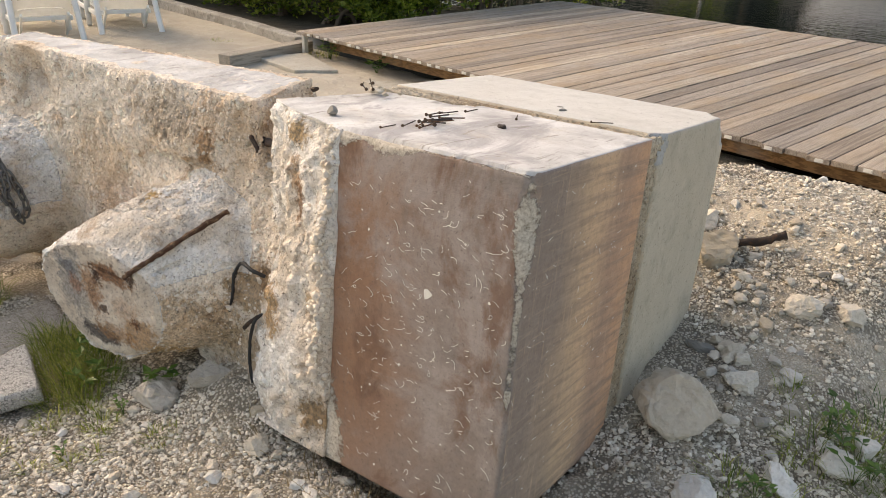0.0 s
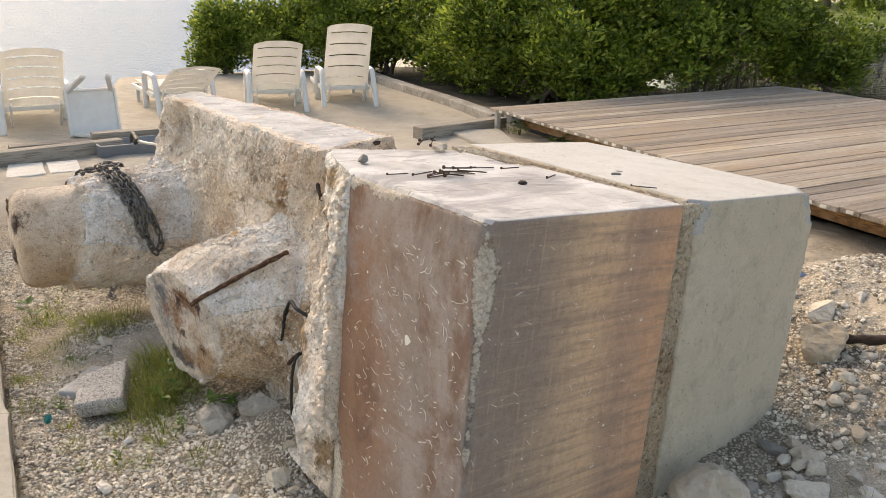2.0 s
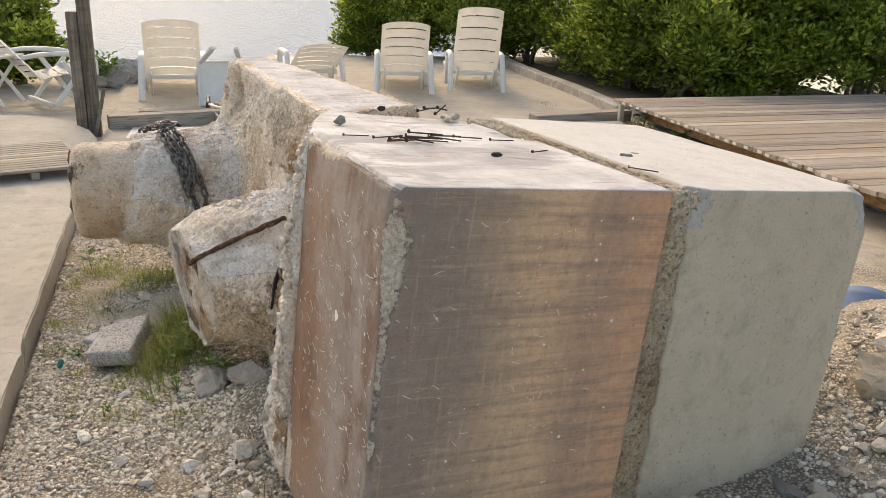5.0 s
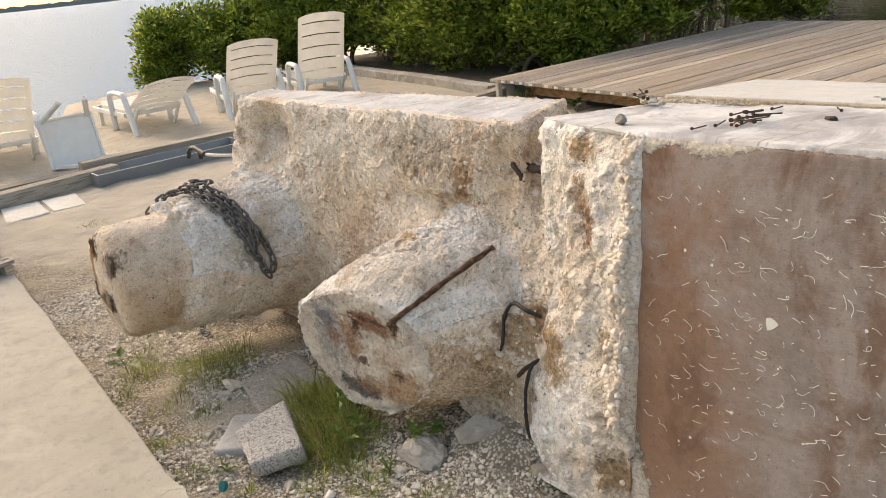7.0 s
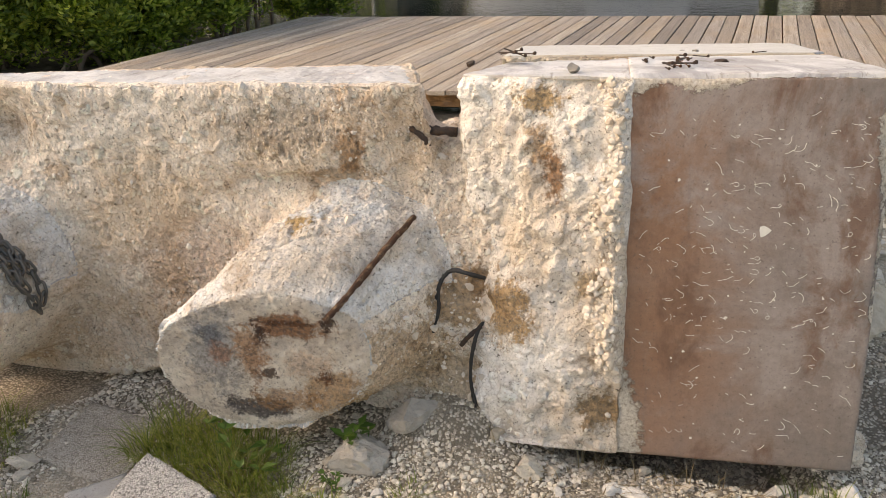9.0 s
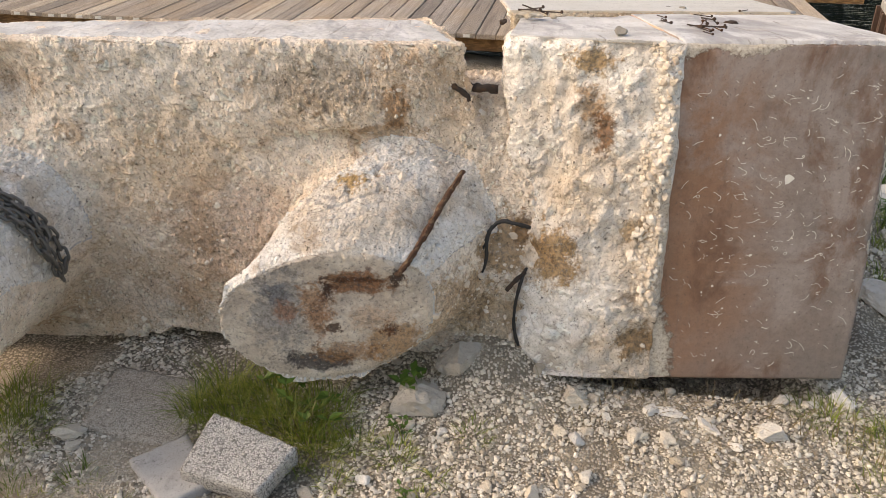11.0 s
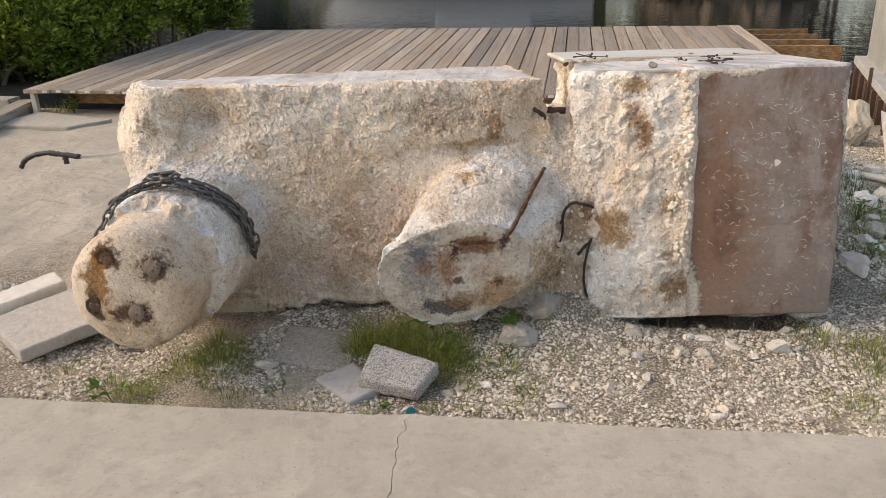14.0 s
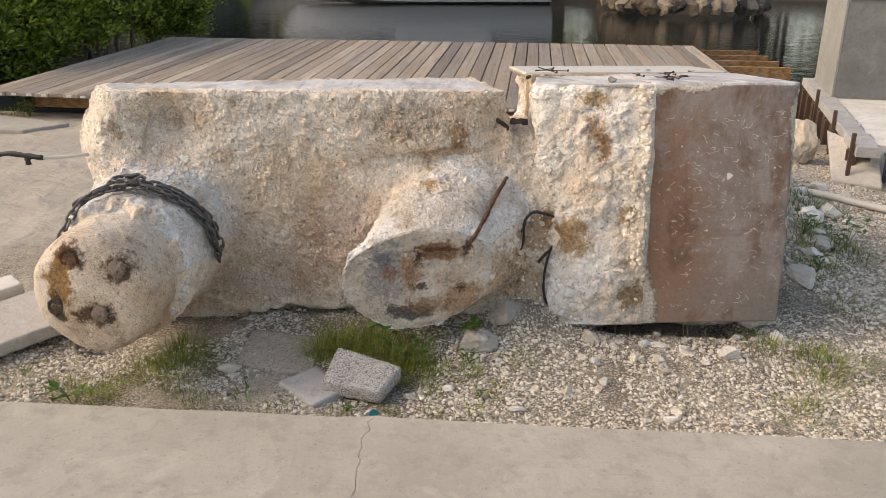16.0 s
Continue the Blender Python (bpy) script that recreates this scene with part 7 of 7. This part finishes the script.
bar("white_pipe", [(x, y, float(land(np.array([x]), np.array([y]))[0]) + 0.03) for x, y in ((2.28, 3.01), (2.36, 2.95), (2.66, 2.72), (3.2, 2.30))], 0.022, M_PVC, "white plastic pipe lying on the gravel", "pipe", 0.0)
bin_m = thing("blue_crate", pose(3.1, 3.55, -0.05), "blue plastic crate behind the rubble", "crate")
bm = bmesh.new()
box(bm, (0.36, 0.36, 0.22), (0, 0, 0.11), (0, 0, 0), bevel=0.01)
part("body", bm_mesh("body", bm, M_BLUE), bin_m)
bm = bmesh.new()
box(bm, (0.39, 0.39, 0.02), (0, 0, 0.225), bevel=0.006)
part("rim", bm_mesh("rim", bm, M_GREYMETAL), bin_m)


def sheet():
    """A stiff blue plastic sheet lying on the rubble."""
    a, b = np.meshgrid(np.linspace(-1, 1, 15), np.linspace(-1, 1, 9), indexing="ij")
    x, y = 0.16 * a.ravel(), 0.085 * b.ravel()
    z = 0.02 * np.sin(3 * a.ravel()) * b.ravel() + 0.03 * b.ravel() ** 2
    n = 15 * 9
    v = np.concatenate([np.stack([x, y, z], 1), np.stack([x, y, z - 0.002], 1)])
    f = []
    for i in range(14):
        for j in range(8):
            o = i * 9 + j
            f += [(o, o + 9, o + 10, o + 1), (n + o, n + o + 1, n + o + 10, n + o + 9)]
    ring = [i * 9 for i in range(15)] + [14 * 9 + j for j in range(1, 9)] + [i * 9 + 8 for i in range(13, -1, -1)] + [j for j in range(7, 0, -1)]
    for p, q in zip(ring, ring[1:] + ring[:1]):
        f.append((p, n + p, n + q, q))
    h = float(land(np.array([0.74]), np.array([2.72]))[0])
    thing("plastic_sheet", pose(0.74, 2.72, h + 0.02, 14, 0, 35), "folded blue plastic sheet on the rubble", "plastic sheet", data=mesh_of("plastic_sheet", v, f, M_BLUE))


sheet()

quay = tagged(new("quay"), "grey concrete quay with brown sheet piles", "quay", kind="structure")
quay.location.z = 0.10
def quay_front(y):
    return 3.16 - 0.16 * (6.47 - y)


def ragged_bar(w, length, h, seed, rough):
    """A cast strip whose inner edge broke off unevenly."""
    rr = random.Random(seed)
    bm = bmesh.new()
    n = int(length / 0.035)
    rows = []
    for k in range(n + 1):
        y = length * (k / n - 0.5)
        e = rr.uniform(-rough, rough)
        z = rr.uniform(-0.006, 0.004)
        rows.append([bm.verts.new(c) for c in ((-w / 2, y, -h / 2), (-w / 2 + rr.uniform(-0.002, 0.002), y, h / 2 - 0.006), (-w / 2 + 0.008, y, h / 2), (w * 0.25, y, h / 2 + z * 0.3), (w / 2 + e, y, h / 2 + z), (w / 2 + e, y, -h / 2))])
    for p, q in zip(rows, rows[1:]):
        for k in range(6):
            bm.faces.new((p[k], p[(k + 1) % 6], q[(k + 1) % 6], q[k]))
    bm.faces.new(rows[0][::-1])
    bm.faces.new(rows[-1])
    bmesh.ops.recalc_face_normals(bm, faces=bm.faces[:])
    return bm


part("coping", bm_mesh("coping", ragged_bar(0.15, 3.3, 0.07, 5, 0.014), M_GREY), quay, pose(quay_front(5.0) + 0.074, 5.0, 0.115, 0, 0, -9))
bm = bmesh.new()
box(bm, (6, 3.3, 1.6), bevel=0.01)
part("fill", bm_mesh("fill", bm, M_WHITEC), quay, pose(quay_front(5.0) + 0.135 + 2.99, 4.70, -0.66, 0, 0, -9))
bm = bmesh.new()
box(bm, (0.03, 0.398, 1.4), bevel=0.004)
box(bm, (0.05, 0.05, 1.4), (-0.03, 0.17, 0), bevel=0.006)
box(bm, (0.045, 0.03, 1.4), (-0.025, -0.12, 0), bevel=0.006)
sp = bm_mesh("sheet_pile", bm, M_PILE)
bm = bmesh.new()
box(bm, (0.028, 0.03, 0.95), bevel=0.004)
post = bm_mesh("post", bm, M_PILE)
for k in range(8):
    y = 3.75 + 0.4 * k
    part("sheet_pile", sp, quay, pose(quay_front(y) + 0.03, y, -0.622, 0, 0, -9), "brown rusted sheet pile")
for y in (3.46, 4.32, 5.35):
    part("post", post, quay, pose(quay_front(y) - 0.018, y, -0.245, 0, 0, -9), "thin dark rusted steel post")
bm = bmesh.new()
box(bm, (1.6, 1.05, 0.90), bevel=0.012)
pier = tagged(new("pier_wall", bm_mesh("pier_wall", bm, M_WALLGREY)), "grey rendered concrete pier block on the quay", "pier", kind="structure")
pier.matrix_basis = pose(3.995, 5.854, 0.66, 0, 0, -8)
bm = bmesh.new()
box(bm, (1.64, 1.09, 0.03), bevel=0.006)
part("cap", bm_mesh("cap", bm, M_WHITEC), pier, pose(0, 0, 0.465))
# thin panel added to give the pier's sunward side its lit tone
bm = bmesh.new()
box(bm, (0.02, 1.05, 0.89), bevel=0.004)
part("facing", bm_mesh("facing", bm, M_PIERLIT), pier, pose(-0.81, 0.0, 0.0), "concrete face of the pier, sunlight put into its paler colour")


# ---- mangroves and trees ----
def foliage(clumps, leaf, per, seed, spread=0.10):
    """Leaves in rosettes round clump centres."""
    rnd = np.random.RandomState(seed)
    c = np.repeat(np.asarray(clumps), per, axis=0)
    n = len(c)
    d = rnd.normal(size=(n, 3))
    d[:, 2] = np.abs(d[:, 2]) * 0.8 + 0.1 * rnd.normal(size=n)
    d /= np.linalg.norm(d, axis=1, keepdims=True)
    base = c + d * spread * rnd.uniform(0.1, 1.0, (n, 1)) + rnd.normal(size=(n, 3)) * 0.02
    L = leaf * rnd.uniform(0.6, 1.2, (n, 1))
    s = np.cross(d, rnd.normal(size=(n, 3)))
    s /= np.linalg.norm(s, axis=1, keepdims=True)
    up = np.cross(s, d)
    mid = base + d * L * 0.5
    v = np.stack([base, mid + s * L * 0.24 + up * L * 0.07, base + d * L, mid - s * L * 0.24 + up * L * 0.07], 1).reshape(-1, 3)
    o = np.arange(n) * 4
    f = np.concatenate([np.stack([o, o + 1, o + 2], 1), np.stack([o, o + 2, o + 3], 1)])
    return v, f


def shrub(name, x, y, z, r, h, n_clumps, per, leaf, seed, label, mat, category="shrub", trunk_r=0.03, bole=0.0, inner=0.72):
    """A shrub or tree: tapered stems that fork to leaf clumps, with gaps between."""
    rnd = np.random.RandomState(seed)
    root = thing(name, pose(x, y, z), label, category)
    lobes = []
    for _ in range(9):
        a, q = rnd.rand() * 6.283, r * rnd.uniform(0.15, 0.75)
        lobes.append((q * math.cos(a), q * math.sin(a), bole + (h - bole) * rnd.uniform(0.3, 0.85), r * rnd.uniform(0.35, 0.6)))
    pts = []
    while len(pts) < n_clumps:
        lx, ly, lz, lr = lobes[rnd.randint(len(lobes))]
        d = rnd.normal(size=3)
        d /= np.linalg.norm(d)
        p = np.array([lx, ly, lz]) + d * lr * rnd.uniform(inner, 1.08) * np.array([1, 1, 0.8 * (h - bole) / (2 * r) + 0.35])
        if p[2] > bole * 0.8 + 0.12:
            pts.append(p)
    pts = np.array(pts)
    v, f = foliage(pts, leaf, per, seed + 1, leaf * 1.5)
    part("crown", mesh_of("crown", v, f, mat, smooth=False), root)
    V, F, b = [], [], 0
    stems = 1 if bole > 0 else 5
    for k in range(stems):
        lx, ly, lz, lr = lobes[k]
        j = rnd.normal(size=2) * 0.08 * r
        s0 = (0.1 * r * rnd.normal() * (stems > 1), 0.1 * r * rnd.normal() * (stems > 1), -0.5)
        fork = (lx * 0.3 + j[0], ly * 0.3 + j[1], max(bole, lz * 0.45))
        v, f = tube(smooth_path([s0, (s0[0] * 0.7 + j[0], s0[1] * 0.7, fork[2] * 0.5), fork], 4), trunk_r, 8, 0.12, k, taper=list(np.linspace(1.25, 0.7, 9)))
        V.append(v)
        F += [tuple(i + b for i in q) for q in f]
        b += len(v)
        for lx2, ly2, lz2, lr2 in (lobes if stems == 1 else lobes[k::stems]):
            mid = ((fork[0] + lx2) / 2 + 0.08 * r * rnd.normal(), (fork[1] + ly2) / 2, (fork[2] + lz2) / 2)
            v, f = tube(smooth_path([fork, mid, (lx2, ly2, lz2)], 3), trunk_r * 0.6, 6, 0.1, k, taper=list(np.linspace(1.0, 0.35, 7)))
            V.append(v)
            F += [tuple(i + b for i in q) for q in f]
            b += len(v)
            for _ in range(5):
                t = pts[rnd.randint(len(pts))]
                if np.linalg.norm(t - (lx2, ly2, lz2)) < lr2 * 1.4:
                    v, f = tube([(lx2, ly2, lz2), tuple((t + (lx2, ly2, lz2)) / 2 + 0.03 * r * rnd.normal(size=3)), tuple(t)], trunk_r * 0.22, 5, 0, 0, taper=[1.0, 0.7, 0.4])
                    V.append(v)
                    F += [tuple(i + b for i in q) for q in f]
                    b += len(v)
    part("trunk" if stems == 1 else "stem", mesh_of("stems", np.concatenate(V), F, M_BARK), root)
    return root


MANGROVE = "dense glossy green mangrove shrub at the water's edge"
for k, (x, y, r, h, n) in enumerate(((-11.7, 3.25, 0.7, 1.15, 260), (-11.7, 4.1, 0.9, 1.35, 300), (-11.2, 5.0, 1.0, 1.6, 330), (-10.4, 5.8, 0.9, 1.7, 330), (-11.0, 5.9, 1.2, 1.75, 420), (-9.7, 6.3, 1.1, 1.95, 470), (-8.5, 6.2, 1.05, 1.9, 470), (-7.3, 6.05, 1.0, 1.9, 520), (-6.3, 6.3, 0.95, 1.85, 520), (-5.9, 7.5, 0.95, 1.9, 480), (-6.0, 8.7, 1.0, 1.9, 420),
                                    (-6.1, 9.7, 1.1, 1.8, 380), (-6.0, 10.6, 0.95, 1.5, 300), (-5.9, 11.3, 0.75, 1.1, 220), (-9.3, 8.0, 1.6, 2.4, 380), (-7.6, 8.0, 1.5, 2.4, 380), (-11.8, 7.6, 1.6, 2.0, 260), (-8.0, 10.5, 1.8, 2.3, 260),
                                    (-8.6, -2.9, 1.1, 1.75, 380), (-8.2, -1.75, 0.7, 1.15, 260), (-9.6, -4.6, 1.5, 2.1, 330))):
    shrub("mangrove_shrub", x, y, -0.15, r, h, int((3.1 if y < 7.6 else 1.9) * n), 17, 0.084, 200 + k, MANGROVE, M_LEAF, inner=0.45)
shrub("seaside_sprig", -7.75, -0.72, -0.05, 0.22, 0.5, 26, 7, 0.08, 260, "small leafy sprig growing beside grey rocks", M_WEED, trunk_r=0.006)
rock("shore_rock", -7.9, -0.95, (0.35, 0.28, 0.28), 51, M_GREYROCK, "grey shore rock at the water's edge", 0.3)
rock("shore_rock", -7.8, -0.50, (0.24, 0.2, 0.24), 52, M_GREYROCK, "pale grey shore rock beside the sprig", 0.3)


# ---- across the canal ----
for k in range(76):
    rr = random.Random(k)
    x = -23.6 + 0.21 * (k // 2) + rr.uniform(-0.06, 0.06)
    up = k % 2
    bank = 30.2 + 0.6 * math.sin(x * 0.35)
    rock("riprap_rock", x, bank + 0.02 + 0.30 * up + rr.uniform(-0.06, 0.06), (rr.uniform(0.16, 0.26), rr.uniform(0.2, 0.3), rr.uniform(0.22, 0.32)), 300 + k, M_GREYLIME if up else M_GREYROCK, "pale grey bank rock across the canal", 0.5, 3, z=-0.42 + 0.46 * up)
for k in range(44):
    a = math.pi * (k % 22) / 21
    up = k // 22
    x, y = 5.1 - (2.7 - 0.25 * up) * math.cos(a), 26.1 - (0.6 - 0.35 * up) * math.sin(a) ** 0.5 + 2.5 * (abs(math.cos(a)) ** 4)
    rock("riprap_rock", x, y, (0.34, 0.3, random.Random(k + 9).uniform(0.26, 0.4)), 400 + k, M_DARKROCK, "dark wet rock round the far canal bank", 0.2, 3, z=-0.45 + 0.5 * up)
bulk = tagged(new("bulkhead"), "mossy grey concrete bulkhead across the canal", "bulkhead", kind="structure")
for x, y, sx, sy, h, rz in ((-15.0, 30.35, 1.5, 0.9, 0.0, 0), (-13.9, 33.0, 0.6, 4.5, 0.45, 0), (-7, 35.4, 13, 0.7, 0.45, 0), (12, 37.0, 14, 0.7, 0.3, 0)):
    bm = bmesh.new()
    box(bm, (sx, sy, 1.6 + h), bevel=0.04)
    part("wall", bm_mesh("wall", bm, M_MOSSY if x < -10 else M_KERB), bulk, pose(x, y, -0.75 + h / 2, 0, 0, rz))
v, f = tube([(0, 0, 0), (0, 0, 0.5), (0, 0, 1.0)], 0.07, 10)
thing("mooring_post", pose(-14.6, 30.5, 0.03), "white mooring post with dark rope", "post", data=mesh_of("mooring_post", v, f, M_PVC))
bar("mooring_rope", [(-14.68, 30.4, 0.35), (-14.45, 30.3, 0.40), (-14.2, 30.1, 0.15), (-14.05, 30.0, -0.3)], 0.04, M_BLACK, "dark mooring rope on the white post", "rope", 0.2)


def boat(m):
    root = thing("boat", m, "white motor boat moored across the canal", "boat")
    prof = [(0.0, -0.45), (0.55, -0.30), (0.95, 0.35), (1.05, 0.95)]
    V, F = [], []
    n = 22
    for k in range(n):
        t = k / (n - 1)
        w = 1.0 if t < 0.55 else max(0.02, 1 - ((t - 0.55) / 0.45) ** 2.2)
        lift = 0.5 * max(0, t - 0.5) ** 1.5
        for s in (1, -1):
            for px, pz in prof:
                V.append((8.5 * t + (0.9 * (pz + 0.45) * max(0, t - 0.75) / 0.25 * 0.6), s * px * w, pz + lift))
    for k in range(n - 1):
        for s in (0, 4):
            for i in range(3):
                a = k * 8 + s + i
                F.append((a, a + 1, a + 9, a + 8) if s == 0 else (a, a + 8, a + 9, a + 1))
        F.append((k * 8 + 3, k * 8 + 7, k * 8 + 15, k * 8 + 11))
    F.append(tuple(range(0, 4)) + tuple(range(7, 3, -1)))
    part("hull", mesh_of("hull", V, F, M_HULL, smooth=False), root)
    bm = bmesh.new()
    box(bm, (3.2, 1.5, 1.1), (3.6, 0, 1.6), bevel=0.15)
    part("cabin", bm_mesh("cabin", bm, M_HULL), root)
    bm = bmesh.new()
    box(bm, (0.03, 1.2, 0.5), (5.15, 0, 1.75), (0, -18, 0), bevel=0.01)
    part("windscreen", bm_mesh("windscreen", bm, M_BLACK), root)
    for s in (-1, 1):
        v, f = tube(smooth_path([(0.1, s * 1.07, 0.98), (4.6, s * 1.07, 1.0), (7.0, s * 0.85, 1.2), (8.6, s * 0.1, 1.38)], 6), 0.035, 6)
        part("rub_rail", mesh_of("rub_rail", v, f, M_BLACK), root)


boat(pose(0.3, 32.3, WATER_Z + 0.42, 0, 0, 188.8) @ Matrix.Diagonal((1.2, 1.2, 1.1, 1)))
house = thing("house", pose(-22.5, 52, 0.5, 0, 0, 20), "pale house with a shaded porch behind trees", "house")
bm = bmesh.new()
box(bm, (13, 7, 3.2), (0, 3.5, 1.6), bevel=0.02)
part("wall", bm_mesh("wall", bm, M_WHITEC), house)
bm = bmesh.new()
box(bm, (14, 11, 0.25), (0, 2.0, 3.35), (-6, 0, 0), bevel=0.03)
part("roof", bm_mesh("roof", bm, M_GREY), house)
for x in (-6, -3, 0, 3, 6):
    bm = bmesh.new()
    box(bm, (0.18, 0.18, 3.2), bevel=0.01)
    part("porch_post", bm_mesh("porch_post", bm, M_POST), house, pose(x, -2.4, 1.6))
for x in (-4.5, -1.2, 4.2):
    win = part("window", None, house, pose(x, -0.02, 1.6))
    bm = bmesh.new()
    for s in (-1, 1):
        box(bm, (0.08, 0.08, 1.3), (s * 0.75, 0, 0), bevel=0.005)
        box(bm, (1.42, 0.08, 0.08), (0, 0, s * 0.61), bevel=0.005)
    part("frame", bm_mesh("frame", bm, M_TIMBER), win)
    bm = bmesh.new()
    box(bm, (1.42, 0.02, 1.14))
    part("pane", bm_mesh("pane", bm, M_BLACK), win)
TREE = "leafy tree on the far bank, shade put into its dark green"
for k, (x, y, r, h, bole) in enumerate(((-12, 39.5, 3.0, 8, 0.8), (-7, 39.2, 3.0, 9, 0.8), (-2, 39.5, 3.0, 9, 0.8), (3.5, 39.2, 3.2, 9, 0.8), (9, 39.5, 3.2, 9, 0.8), (14.5, 40, 3.2, 9, 0.8), (-19.5, 43, 3.4, 11.0, 1.6), (-25, 44, 3.6, 11.0, 1.6), (-15.0, 43, 3.4, 11, 1.6), (-31, 42, 3.6, 10, 1.5), (-9.5, 42, 3.5, 9.0, 2.0), (-4.5, 42, 3.2, 9, 1.8), (0.8, 42, 3.2, 9, 1.6), (6.2, 42, 3.6, 9.5, 2.0), (19, 42, 3.6, 8, 2), (-36, 46, 4, 7.5, 1.5), (24, 44, 4, 8, 2))):
    shrub("tree", x, y, 0.4, r, h, 760, 8, 0.62, 500 + k, TREE, M_TREESHADE, "tree", 0.28, bole)
for k, (x, y, r, h) in enumerate(((-20.5, 38.6, 1.0, 1.4), (-18.2, 38.2, 1.1, 1.5), (-24.5, 36.5, 0.9, 1.3), (-9.5, 38.6, 1.5, 2.0), (-4.5, 38.6, 1.5, 2.0), (0.8, 38.6, 1.4, 1.8), (-12, 38.5, 1.5, 1.8), (5.1, 27.8, 1.0, 0.9))):
    shrub("garden_shrub", x, y, 0.35, r, h, 150, 12, 0.2, 560 + k, "green garden shrub on the far lawn", M_LEAF)


for k in range(17):
    rr = random.Random(k + 70)
    x, y = (-48 + 4.4 * k, 49 + rr.uniform(-1.5, 1.5)) if k < 8 else (-14 + 4.4 * (k - 8), 44.5 + rr.uniform(-0.5, 0.5))
    shrub("hedge_tree", x, y, 0.4, 3.0, rr.uniform(5.5, 8.0), 480, 7, 0.6, 700 + k, "dense hedge behind the far lawn, shade put into its dark green", M_TREESHADE, "hedge", 0.12)


def far_shore():
    """The low far shore of the bay, a broken strip of trees and roofs."""
    rnd = np.random.RandomState(6)
    V, F = [], []
    n = 500
    for k in range(n):
        a = math.radians(120 + 120 * k / (n - 1))
        d = 950 + 60 * math.sin(3 * a)
        h = 3.2 + 1.6 * rnd.rand() + 1.5 * (rnd.rand() < 0.15)
        V += [(d * math.cos(a), d * math.sin(a), -1.0), (d * math.cos(a), d * math.sin(a), h), ((d + 60) * math.cos(a), (d + 60) * math.sin(a), h * 0.8), ((d + 60) * math.cos(a), (d + 60) * math.sin(a), -1.0)]
    for k in range(n - 1):
        F += [(4 * k + i, 4 * k + i + 1, 4 * k + i + 5, 4 * k + i + 4) for i in range(3)]
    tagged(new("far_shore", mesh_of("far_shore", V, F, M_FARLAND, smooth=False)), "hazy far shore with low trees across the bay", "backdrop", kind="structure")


far_shore()
